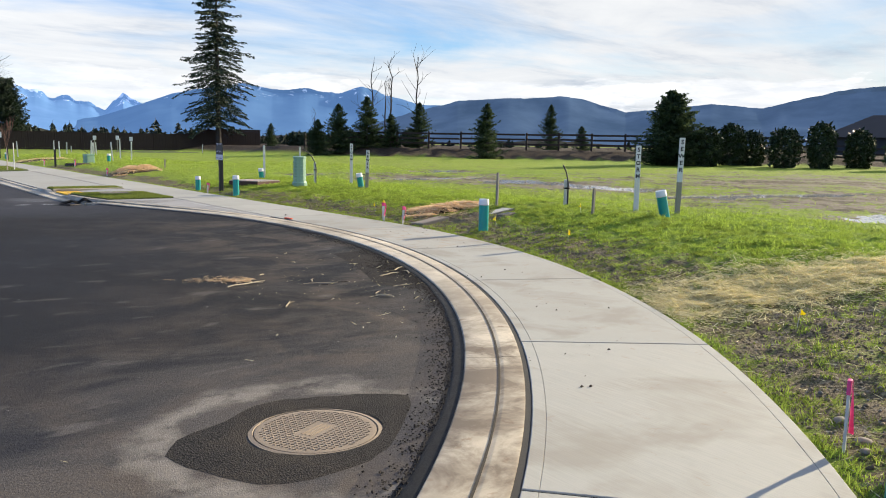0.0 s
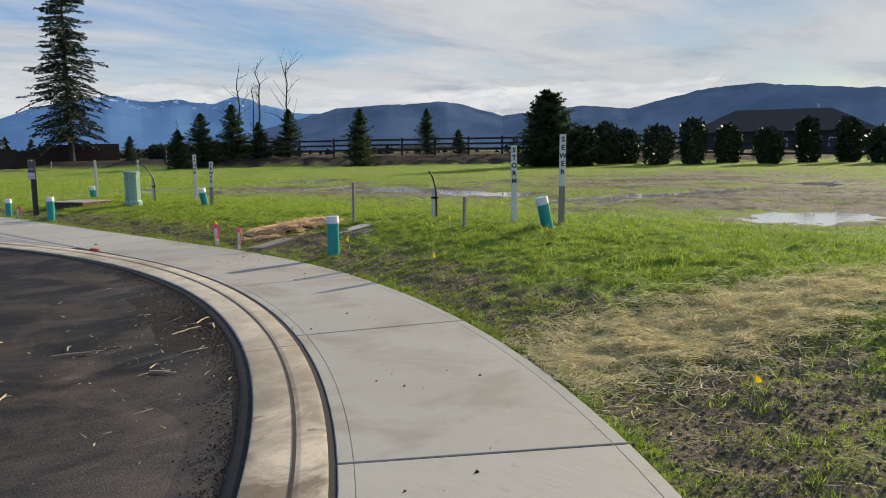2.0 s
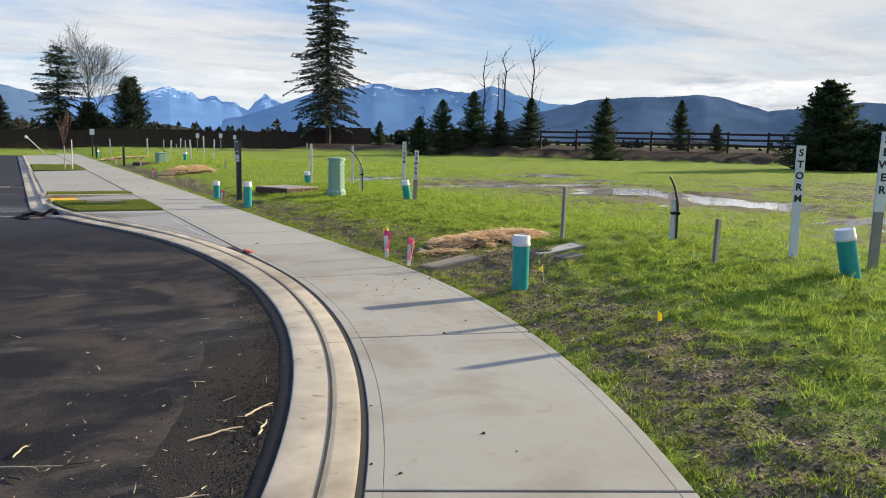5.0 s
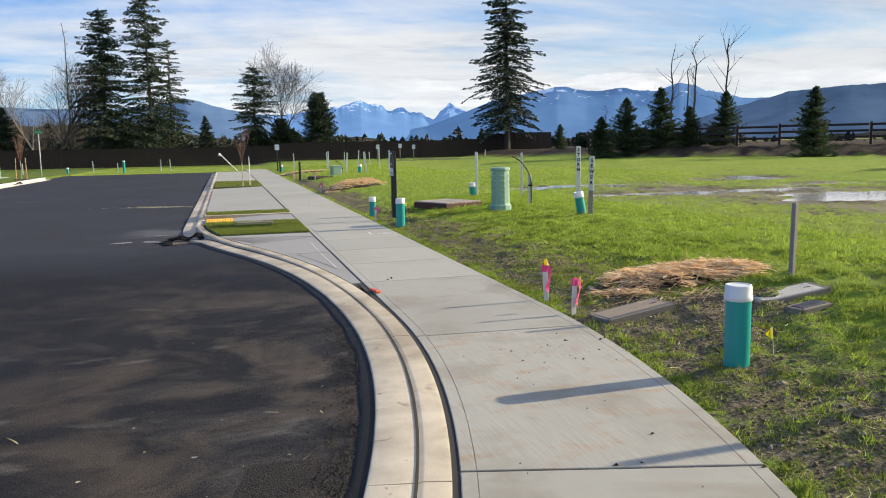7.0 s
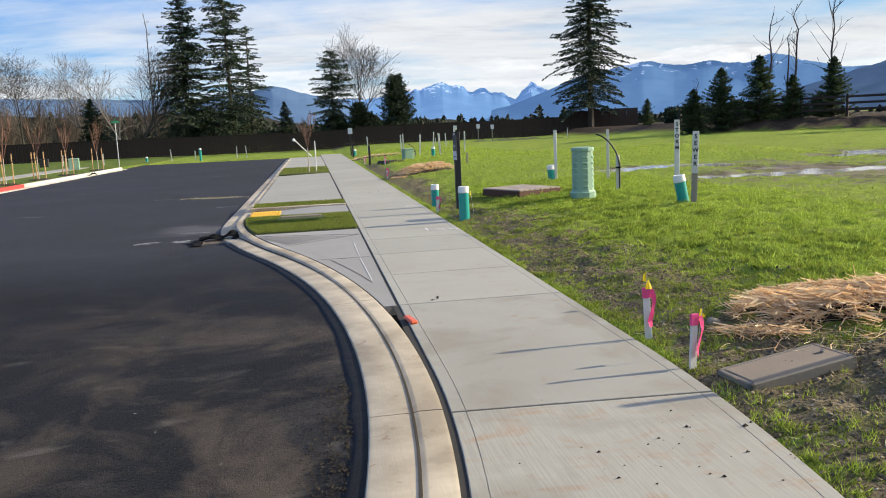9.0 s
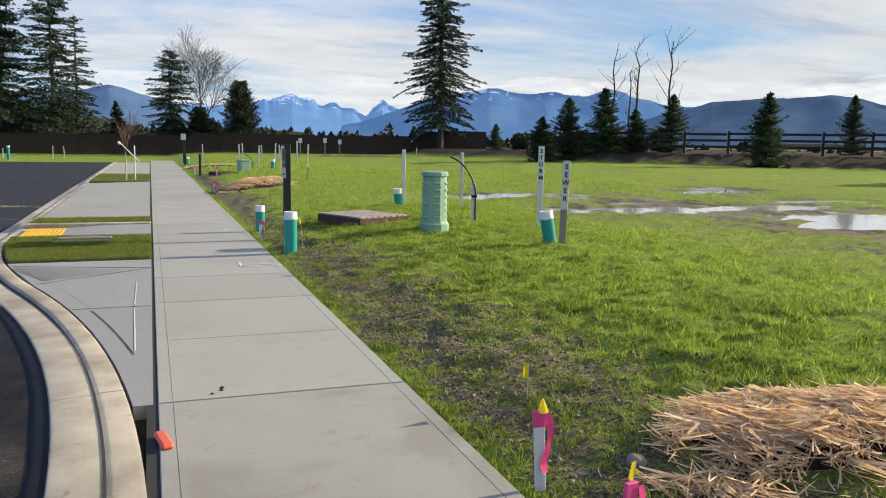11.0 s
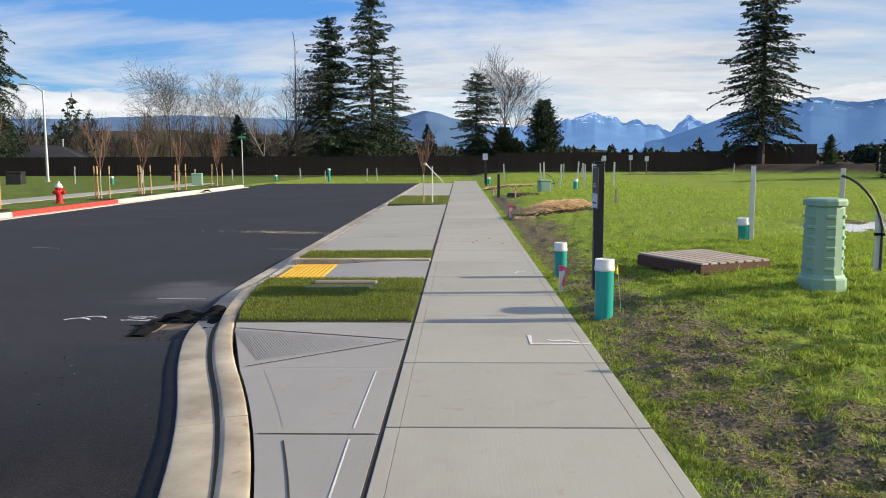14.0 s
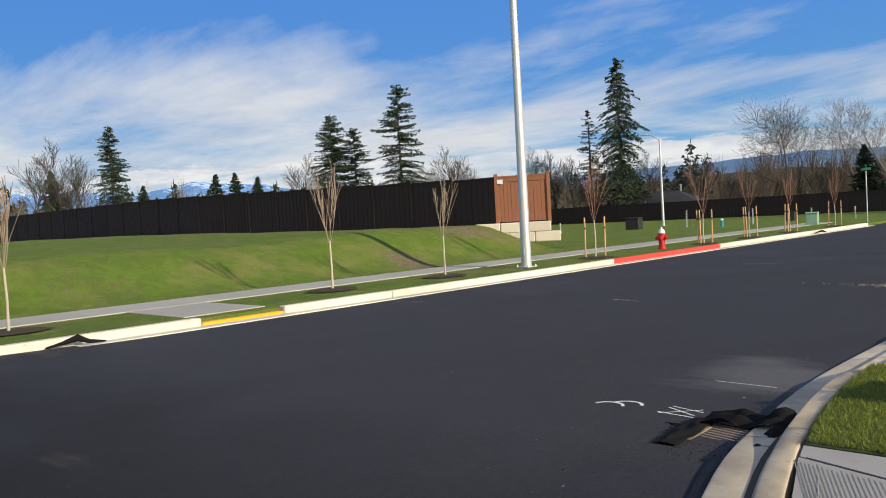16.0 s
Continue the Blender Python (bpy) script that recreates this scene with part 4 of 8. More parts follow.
def conifer_crown(height, radius, first, seed, gaps=0.25, droop=0.35, per=9, pieces=26, power=0.8, space=0.023, flat=0.4, lumps=0.6):
    """Flat sprays of small needle tufts along curved limbs in uneven whorls; returns triangles and the limbs."""
    rng = random.Random(seed)
    nr = np.random.RandomState(seed)
    tris, limbs = [], []
    z = first * height
    grain = 0.021 * radius + 0.035
    while z < height * 0.985:
        u = (z - first * height) / (height * (1 - first))
        reach = radius * (1 - u) ** power * (0.65 + 0.35 * min(1, u * 5 + 0.3))
        for b in range(per if u < 0.8 else per - 2):
            if rng.random() < gaps * 0.6:
                continue
            a = rng.uniform(0, 2 * math.pi)
            lump = 1 - lumps / 2 + lumps * float(noise2(a * 1.3 + seed, z / height * 17, 1.0, seed, 3))
            r = reach * rng.uniform(0.55, 1.12) * lump + 0.03 * radius
            zr = z + rng.uniform(-0.6, 0.6) * space * height
            rise = 0.30 * u + rng.uniform(-0.06, 0.10)
            drop = droop * rng.uniform(0.7, 1.35) * (1.15 - 0.6 * u)
            n = max(5, int(0.75 * pieces * (r / radius) ** 0.8))
            f = (np.arange(n) + nr.uniform(0, 1, n)) / n
            f = np.concatenate([f, f])
            sgn = np.repeat([-1.0, 1.0], n)
            out = np.array([math.cos(a), math.sin(a), 0.0])
            side = np.array([-math.sin(a), math.cos(a), 0.0])
            p = np.array([0, 0, zr]) + np.outer(f * r, out)
            p[:, 2] += r * (rise * f - drop * f**2 + 0.10 * f**4)
            limbs.append((Vector((0, 0, zr)), Vector(tuple(np.array([0, 0, zr + r * (rise - drop + 0.10)]) + out * r))))
            w = r * 0.30 * (1 - f) ** 0.7 * np.minimum(1, f / 0.22) + 1.6 * grain
            for j in range(4):
                g = (j + nr.uniform(0, 1, 2 * n)) / 4
                q = p + (side * (sgn * 0.85)[:, None] + out * 0.45) * (w * g)[:, None]
                q[:, 2] -= flat * w * g**1.5 * nr.uniform(0.3, 1.3, 2 * n)
                d1 = (side * sgn[:, None] * nr.uniform(0.0, 1.3, (2 * n, 1)) + out * nr.uniform(0.2, 1.4, (2 * n, 1))) * grain
                d1[:, 2] -= grain * nr.uniform(-0.2, 1.0, 2 * n)
                d2 = nr.normal(0, 0.55 * grain, (2 * n, 3))
                tris.append(np.stack([q - d1, q + d1, q + d2], 1))
        z += height * space * rng.uniform(0.7, 1.3)
    n = 60
    zz = height * (0.93 + 0.07 * nr.uniform(0, 1, n))
    aa = nr.uniform(0, 6.283, n)
    rr = 0.55 * (height - zz) + 0.02
    p = np.column_stack([np.zeros(n), np.zeros(n), zz])
    q = p + np.column_stack([np.cos(aa) * rr, np.sin(aa) * rr, 0.5 * rr])
    tris.append(np.stack([p, q, p + nr.normal(0, 0.4 * grain, (n, 3)) + [0, 0, 0.1]], 1))
    return np.concatenate(tris), limbs


def conifer(height, radius, first, seed, label, mat="needle", **kw):
    tree = thing("conifer_tree", label, "tree")
    tris, limbs = conifer_crown(height, radius, first, seed, **kw)
    k = 8
    rng = random.Random(seed + 7)
    pts = [(rng.uniform(-0.06, 0.06) * (i > 0), rng.uniform(-0.06, 0.06) * (i > 0), height * i / k) for i in range(k + 1)]
    r0 = 0.013 * height + 0.05
    geo = join(tube(pts, [r0 * (1 - 0.95 * i / k) + 0.01 for i in range(k + 1)], 8), *[tube([a, b], [0.012 + 0.005 * (b - a).length, 0.004], 3) for a, b in limbs[::2]])
    part("trunk", geo, M["bark"], tree)
    triangles("crown", tris, M[mat], tree)
    return tree


def branching(rng, base, way, length, radius, depth, out, spread=0.55, lift=0.25, keep=4, least=0.007):
    """A limb with alternating side limbs, each with its own."""
    k = 5
    pts, radii = [base], [radius]
    p, d = Vector(base), Vector(way).normalized()
    for i in range(k):
        d = (d + Vector((rng.uniform(-1, 1), rng.uniform(-1, 1), rng.uniform(-0.5, 0.8))) * 0.09).normalized()
        p = p + d * length / k
        pts.append(tuple(p))
        radii.append(max(radius * (1 - 0.75 * (i + 1) / k), least))
    out.append(tube(pts, radii, 6 if radius > 0.06 else 3))
    if depth == 0:
        return
    n = keep * 2 + depth
    for c in range(n):
        f = 0.22 + 0.76 * (c + rng.random()) / n
        i = min(k - 1, int(f * k))
        q = Vector(pts[i]).lerp(Vector(pts[i + 1]), f * k - i)
        a = 2.4 * c + rng.uniform(-0.5, 0.5)
        s = d.orthogonal().normalized()
        t = d.cross(s)
        w = d + (math.cos(a) * s + math.sin(a) * t) * spread * rng.uniform(0.7, 1.35) + Vector((0, 0, lift))
        branching(rng, tuple(q), w, length * (0.80 - 0.42 * f) * rng.uniform(0.7, 1.15), max(radii[i] * 0.55, least), depth - 1, out, spread, lift, keep, least)


def bare_tree(height, seed, label, depth=3, spread=0.55, lift=0.2, mat="barebark", lean=(0, 0), name="bare_tree", trunk=0.62, keep=5, least=0.007):
    tree = thing(name, label, "tree")
    rng = random.Random(seed)
    out = []
    branching(rng, (0, 0, -0.2), (lean[0], lean[1], 1), height * trunk, 0.010 * height + 0.02 + least, min(depth, 3), out, spread, lift, keep, least)
    k = height / max(v[2] for g in out for v in g[0])
    out = [([(a * k, b * k, c * k) for a, b, c in g[0]], g[1]) for g in out]
    main = out[0]
    part("trunk", main, M[mat], tree)
    part("crown", join(*out[1:]), M[mat], tree, "leafless twigs")
    return tree


def snag(height, seed, label, limbs=9, reach=0.24, thin=1.0, low=0.35, mat="bark"):
    """A half-dead trunk with a few crooked limbs and broken ends."""
    tree = thing("bare_tree", label, "tree")
    rng = random.Random(seed)
    k = 9
    line = [(rng.uniform(-0.05, 0.05) * i * 0.5, rng.uniform(-0.05, 0.05) * i * 0.5, height * i / k - 0.2 * (i == 0)) for i in range(k + 1)]
    part("trunk", tube(line, [thin * (0.013 * height * (1 - 0.82 * i / k) + 0.012) for i in range(k + 1)], 7), M[mat], tree)
    out = []
    for c in range(limbs):
        f = low + (0.97 - low) * (c + rng.random()) / limbs
        i = min(k - 1, int(f * k))
        q = Vector(line[i]).lerp(Vector(line[i + 1]), f * k - i)
        a = rng.uniform(0, 6.283)
        way = Vector((math.cos(a), math.sin(a), rng.uniform(0.35, 1.5)))
        branching(rng, tuple(q), way, height * reach * rng.uniform(0.45, 1.1) * (1.15 - 0.6 * f), thin * 0.035, 1 if rng.random() < 0.7 else 0, out, 0.6, 0.35, 1, 0.012)
    part("crown", join(*out), M[mat], tree, "few crooked bare limbs")
    return tree


def put(tree, bearing, dist, eye, scale=1.0, turn=0.0, z=None, wide=1.0):
    """Stands a tree at a bearing and distance from a point of the walk."""
    swing = 0.6 if eye in (E7, E1) else 0.1
    x, y = eye[0] + dist * math.sin(radians(bearing + swing)), eye[1] + dist * math.cos(radians(bearing + swing))
    tree.matrix_basis = pose(x, y, float(land(x, y)) - 0.05 if z is None else z, 0, 0, turn) @ Matrix.Diagonal((scale * wide, scale * wide, scale, 1))
    return tree


def again(tree, bearing, dist, eye, scale=1.0, turn=0.0, z=None, wide=1.0):
    c = copy_thing(tree, Matrix())
    return put(c, bearing, dist, eye, scale, turn, z, wide)


E7, E1, E15, E16 = (-1.32, -7.89), (-5.88, -13.24), (0.26, 1.38), (0.24, 1.82)
FIR = "tall dark green conifer with drooping uneven limbs"
big_fir = put(conifer(21.5, 4.25, 0.11, 11, "tall lone fir with drooping dark limbs and gaps", gaps=0.3, droop=0.40, per=10, pieces=30, power=0.62, space=0.022, flat=0.30, lumps=0.7), 19.05, 86, E7, 1.0)
firs_a = put(conifer(20.0, 6.0, 0.04, 12, FIR, per=12, power=0.55, pieces=26, space=0.024, lumps=1.2, gaps=0.45, flat=0.3), -8.1, 100, E7, 0.88)
firs_b = put(conifer(22.0, 6.0, 0.06, 13, FIR, gaps=0.50, per=11, power=0.52, pieces=26, space=0.026, flat=0.25, lumps=1.2), -5.3, 100, E7, 0.91, 40, wide=0.95)
slim = put(conifer(18.0, 3.4, 0.16, 14, FIR, gaps=0.6, per=6, power=0.5), -4.0, 103, E7, 0.82)
narrow = put(conifer(8.0, 2.6, 0.03, 15, FIR, per=10), -1.85, 110, E7, 0.75)
put(conifer(14.0, 4.4, 0.04, 16, "ragged dark conifer standing before bare trees", gaps=0.5, per=10, power=0.42, lumps=1.2, space=0.028, pieces=24), 1.45, 105, E7, 0.84)
put(bare_tree(15, 21, "broad leafless tree with fine grey twigs", 5, 0.8, 0.14, trunk=0.8, keep=5, least=0.012), 3.4, 108, E7, 1.02)
put(bare_tree(13, 22, "leafless pale-limbed tree by the fence", 5, 0.7, 0.05, lean=(0.3, 0)), -11.4, 100, E7, 0.94)
put(snag(15.5, 38, "tall thin dead snag with short twigs", 34, 0.06, 0.55, 0.25), -10.2, 98, E7, 1.0)

spruce = conifer(6.2, 2.3, 0.0, 18, "small bushy young spruce", "spruce", per=12, droop=-0.05, power=0.85, pieces=22, gaps=0.45, space=0.030, lumps=1.5, flat=0.1)
put(spruce, 39.3, 58, E1, 0.66)
again(spruce, 43.9, 72, E1, 0.66, 50, wide=0.8)
again(spruce, 46.1, 72, E1, 0.36, 90, wide=1.2)
hspruce = put(conifer(5.6, 2.9, 0.0, 19, "bushy dark spruce beside the hedge", "spruce", per=15, droop=0.0, power=0.65, pieces=26, gaps=0.2, space=0.026, lumps=0.8, flat=0.1), 52.35, 50, E1, 0.82)
for bear, sc, w, tn, d in ((25.6, 0.46, 1.25, 30, 55.0), (27.3, 0.62, 1.1, 70, 56.5), (29.6, 0.66, 1.05, 130, 57.0), (31.5, 0.44, 1.2, 200, 56.5), (33.8, 0.60, 1.0, 260, 57.0)):
    again(spruce, bear, d, E7, sc, tn, wide=w)
again(spruce, 22.75, 80, E7, 0.40, 15, wide=1.1)
thin_bare = put(snag(8.5, 31, "thin leafless snag among the bushes", 10, 0.30), 30.3, 72, E7, 0.97)
put(snag(8.6, 32, "thin leafless snag with broken limbs", 11, 0.26), 31.75, 72, E7, 1.02)
put(snag(6.9, 36, "bare broken trunk among the bushes", 2, 0.12), 31.35, 71, E7, 1.0)
put(snag(8.6, 33, "leafless tree with long crooked limbs", 12, 0.42, 1.0, 0.30), 33.8, 72, E7, 1.02)
again(thin_bare, 25.9, 74, E7, 0.45, 120)
again(thin_bare, 27.4, 74, E7, 0.42, 200)

put(conifer(16.0, 3.4, 0.03, 41, "tall conifer with heavy drooping limbs", per=11, droop=0.85, power=0.50, gaps=0.45, space=0.028, lumps=1.2, flat=0.6), -30.8, 92, E15, 1.13)
put(conifer(12.5, 2.3, 0.12, 61, "thin sparse conifer with short limbs", gaps=0.55, per=8, power=0.7, pieces=18, space=0.034, lumps=1.3), -32.9, 96, E15, 1.05)
put(bare_tree(11, 42, "rounded leafless tree with a fine crown", 5, 1.0, 0.10, trunk=0.9, keep=5, least=0.0105), -20.2, 90, E15, 1.12)
put(bare_tree(11, 43, "pale leafless tree leaning aside", 5, 0.75, 0.06, "palebark", lean=(-0.42, 0), trunk=0.85, keep=3, least=0.012), -13.4, 98, E15, 1.1)
put(bare_tree(11, 44, "pale leafless tree with upright limbs", 5, 0.65, 0.10, "palebark", lean=(-0.12, 0), trunk=0.9, keep=3, least=0.012), -16.0, 100, E15, 1.15)
again(narrow, -15.7, 96, E15, 0.85, 20, wide=1.1)
again(firs_a, -51.2, 90, E16, 0.62, 80, z=1.2)
again(firs_b, -46.4, 85, E16, 0.66, 10, z=1.2, wide=0.9)
again(firs_b, -49.6, 92, E16, 0.50, 200, z=1.2)
again(firs_a, -65.8, 110, E16, 0.70, 150, z=1.5, wide=0.7)
again(narrow, -69.4, 110, E16, 1.05, 60, z=1.5)
again(narrow, -59.2, 120, E16, 1.0, 160, z=1.5)
again(narrow, -63.9, 120, E16, 0.85, 260, z=1.5)
brush = put(bare_tree(7, 45, "grey leafless thicket behind the fence", 3, 0.75, 0.25, trunk=0.5, keep=3), -67.7, 95, E16, 0.9, z=1.5)
for bear, d, sc in ((-53.2, 80, 0.9), (-44.5, 80, 0.8), (-43.0, 84, 0.7), (-57.0, 90, 0.7), (-55.4, 92, 0.6), (-48.0, 82, 0.6), (-38.5, 96, 0.8), (-34.0, 92, 0.8), (-27.0, 98, 0.8), (-24.0, 97, 0.7), (-18.0, 97, 0.7), (-13.0, 94, 0.6), (-36.2, 95, 0.6), (-6.5, 96, 0.6), (-1.0, 100, 0.55)):
    again(brush, bear, d, E16, sc, bear * 37)
for bear, d, sc in ((-68.9, 95, 1.70), (-70.6, 97, 1.35), (-67.4, 95, 1.40), (-43.2, 90, 1.30), (-42.1, 93, 1.15), (-45.2, 90, 1.05), (-53.0, 88, 1.25), (-37.3, 95, 1.25), (-35.6, 96, 1.20), (-34.2, 94, 1.05), (-29.0, 97, 1.1), (-25.6, 97, 0.95)):
    again(brush, bear, d, E16, sc, bear * 53, z=0.6)
again(narrow, -57.9, 118, E16, 1.0, 40, z=1.5)
again(narrow, -56.4, 116, E16, 0.9, 140, z=1.5)


dense = put(conifer(8.2, 2.7, 0.0, 51, "dense dark evergreen beyond the fence", per=16, droop=-0.15, power=0.42, pieces=26, gaps=0.1, space=0.026, lumps=0.7, flat=0.1), 5.8, 105, E7, 1.0)
again(dense, 3.2, 107, E7, 0.62, 80, wide=1.3)


M["brush"] = simple("dry_brush_twigs", (0.100, 0.080, 0.066), 0.9, 0, 0.4, 0.6)


def far_belt():
    """A ragged belt of far conifers behind the fences, too many to count."""
    rng = random.Random(77)
    tris = []

    def sprays(base, tall, w, count):
        """Small drooping sprays of needles filling one far conifer."""
        for j in range(count):
            u = rng.random() ** 0.85
            a = rng.uniform(0, 6.283)
            r = w * ((1 - u) ** 0.75 + 0.05) * rng.uniform(0.2, 1.1)
            p = base + Vector((math.cos(a) * r, math.sin(a) * r, u * tall * 0.94 - 0.2 * r))
            l = rng.uniform(0.25, 0.55)
            d = Vector((rng.uniform(-1, 1), rng.uniform(-1, 1), rng.uniform(-0.5, 0.3))) * l
            tris.append((p + Vector((0, 0, rng.uniform(0.15, 0.45))), p + d, p - d + Vector((0, 0, -0.1))))
        top = base + Vector((0, 0, tall))
        tris.append((top + Vector((0, 0, 0.5)), top - Vector((0.07, 0.05, 0.5)), top + Vector((0.07, 0.05, -0.5))))

    for i in range(520):
        b = rng.uniform(-78, 62)
        d = rng.uniform(125, 240)
        tall = 3.0 + 4.5 * rng.random() ** 2 + (2.5 if b < -8 else 0) + (1.5 if b < -24 else 0)
        if 20 < b < 62:
            tall *= 0.45
        elif -1 < b <= 20:
            tall *= 0.72
        x, y = d * math.sin(radians(b)), d * math.cos(radians(b))
        base = Vector((x, y, -1.0))
        w = tall * rng.uniform(0.26, 0.46)
        sprays(base + Vector((0, 0, 0.4)), tall, w, 170)
    for i in range(330):
        b = rng.uniform(-16, 27)
        d = rng.uniform(112, 150)
        tall = (2.4 + 1.7 * rng.random() ** 1.7) * (1.0 if b < 12 else 0.85)
        base = Vector((d * math.sin(radians(b)), d * math.cos(radians(b)), -0.5))
        w = tall * rng.uniform(0.24, 0.42)
        sprays(base + Vector((0, 0, 0.3)), tall, w, 80)
    ob = triangles("far_woods", [[tuple(v) for v in t] for t in tris], M["needle_far"])
    tagged(ob, "ragged belt of far dark conifers", "woods", kind="stuff")
    # leafless brush and alders among them
    bare = []
    for i in range(300):
        b = rng.uniform(-84, -4)
        d = rng.uniform(112, 175)
        tall = rng.uniform(5.5, 11.0)
        base = Vector((d * math.sin(radians(b)), d * math.cos(radians(b)), -0.8))
        w = tall * rng.uniform(0.22, 0.36)
        for j in range(80):
            a = rng.uniform(0, 6.283)
            lean = rng.random() ** 0.6 * w
            foot = base + Vector((0, 0, tall * rng.uniform(0.0, 0.55)))
            top = base + Vector((math.cos(a) * lean, math.sin(a) * lean, tall * (1.0 - 0.5 * (lean / w) ** 2) * rng.uniform(0.75, 1.05)))
            side = Vector((math.cos(radians(b)), -math.sin(radians(b)), 0)) * rng.uniform(0.035, 0.075)
            bare.append((foot - side, foot + side, top))
    ob = triangles("far_brush", [[tuple(v) for v in t] for t in bare], M["brush"])
    tagged(ob, "leafless grey-brown brush among far conifers", "woods", kind="stuff")


far_belt()

# ---- fences ----


def board_panel(w, h, t=0.05, n=16, sink=0.0):
    """Upright boards with gaps of shadow between them, two rails and a cap."""
    geos = []
    bw = w / n
    for i in range(n):
        d = 0.012 if i % 2 else 0.0
        geos.append(box(i * bw + 0.004, -0.012 + d, 0.04 - sink, (i + 1) * bw - 0.004, 0.012 + d, h - 0.05))
    geos.append(box(0, 0.02, 0.3, w, 0.06, 0.39))
    geos.append(box(0, 0.02, h - 0.5, w, 0.06, h - 0.41))
    geos.append(box(0, -0.05, h - 0.05, w, 0.07, h))
    return join(*geos)


def board_fence(points, h, mat, label, step=2.4, name="board_fence", base=None, sink=0.0):
    fence = tagged(new(name), label, "fence", kind="structure")
    panel = mesh_of("fence_panel", board_panel(step, h, sink=sink), M[mat])
    post = mesh_of("fence_post", box(-0.05, -0.05, -0.6, 0.05, 0.05, h + 0.06, 0.01), M[mat])
    for (ax, ay), (bx, by) in zip(points, points[1:]):
        l = math.dist((ax, ay), (bx, by))
        k = max(1, round(l / step))
        ang = math.degrees(math.atan2(by - ay, bx - ax))
        for i in range(k):
            x, y = ax + (bx - ax) * i / k, ay + (by - ay) * i / k
            xe, ye = ax + (bx - ax) * (i + 1) / k, ay + (by - ay) * (i + 1) / k
            z = float(land(x, y)) if base is None else base(x)
            ze = float(land(xe, ye)) if base is None else base(xe)
            m = pose(x, y, min(z, ze) - 0.03, 0, 0, ang) @ Matrix.Diagonal((l / k / step, 1, 1, 1))
            part("fence_panel", panel, None, fence, m=m)
            part("fence_post", post, None, fence, m=pose(x, y, z, 0, 0, ang))
    return fence


board_fence([(-76, 77), (-35, 76), (33, 74)], 1.83, "darkwood", "long dark brown board fence across the far field")
board_fence([(-72, 25.2), (-41, 25.2), (-20.2, 26.4)], 1.86, "darkwood", "dark brown board fence along the top of the bank", base=lambda x: 1.16 + 0.024 * min(-20.2 - x, 24.0), sink=0.75)


def fence_end():
    """The short brown return of the bank fence above big concrete blocks."""
    fence = tagged(new("fence_return"), "short stained brown fence return with trim boards", "fence", kind="structure")
    m = pose(-20.2, 26.35, 1.14, 0, 0, 36)
    part("fence_panel", board_panel(2.05, 1.86, n=14), M["brownwood"], fence, m=m)
    for x in (0.0, 2.05):
        part("fence_post", box(x - 0.07, -0.07, -0.1, x + 0.07, 0.07, 1.95, 0.01), M["brownwood"], fence, m=m)
    part("top_rail", box(-0.05, -0.03, 1.62, 2.1, 0.03, 1.86, 0.01), M["brownwood"], fence, m=m)
    part("notice", box(0.05, -0.085, 1.55, 0.28, -0.075, 1.72), M["signwhite"], fence, "small white notice", m=m)
    wall = tagged(new("retaining_wall"), "pale split-faced concrete blocks in two courses", "retaining wall", kind="structure")
    for r in range(2):
        for i in range(3):
            x = -0.55 + 1.0 * i - 0.35 * r
            part("block", box(x + 0.01, -0.30, -0.80 + 0.40 * r, x + 0.99, 0.30, -0.405 + 0.40 * r, 0.03), M["block"], wall, m=m)


fence_end()


def rail_fence():
    fence = tagged(new("rail_fence"), "dark brown post-and-rail fence on a low rise", "fence", kind="structure")
    pts = [(24.5, 46.5), (29, 39.5), (36, 32), (44, 22.5), (48, 12), (52, -12)]
    post = mesh_of("rail_post", box(-0.075, -0.075, -0.4, 0.075, 0.075, 1.35, 0.015), M["darkwood"])
    rail = mesh_of("rail", box(0, -0.03, -0.07, 2.45, 0.03, 0.07, 0.008), M["darkwood"])
    for a, b in zip(pts, pts[1:]):
        l = math.dist(a, b)
        k = round(l / 2.4)
        ang = math.degrees(math.atan2(b[1] - a[1], b[0] - a[0]))
        for i in range(k):
            x, y = a[0] + (b[0] - a[0]) * i / k, a[1] + (b[1] - a[1]) * i / k
            z = float(land(x, y))
            part("rail_post", post, None, fence, m=pose(x, y, z, 0, 0, ang))
            for h in (0.45, 0.82, 1.19):
                part("rail", rail, None, fence, m=pose(x, y, z + h, 0, 0, ang))


rail_fence()

# ---- strips between walk and street ----


def slab(points, z0, z1, mat, name, parent=None, label=""):
    """A flat slab of polygon shape; z1 may be a number or a function of place."""
    top = z1 if callable(z1) else (lambda x, y: z1)
    n = len(points)
    vs = [(x, y, top(x, y)) for x, y in points] + [(x, y, z0) for x, y in points]
    fs = [tuple(range(n))] + [(i, n + i, n + (i + 1) % n, (i + 1) % n) for i in range(n)]
    return part(name, (vs, fs), mat, parent, label)


def curb_x(y):
    for (ax, ay), (bx, by) in zip(CURB, CURB[1:]):
        if ay <= y <= by and ax > -6:
            return ax + (bx - ax) * (y - ay) / max(by - ay, 1e-6)
    return CURB[-1][0]


def strip_points(y0, y1, right=-0.016, k=8):
    ys = [y0 + (y1 - y0) * i / k for i in range(k + 1)]
    return [(curb_x(y) - 0.012, y) for y in reversed(ys)] + [(right, y) for y in ys]


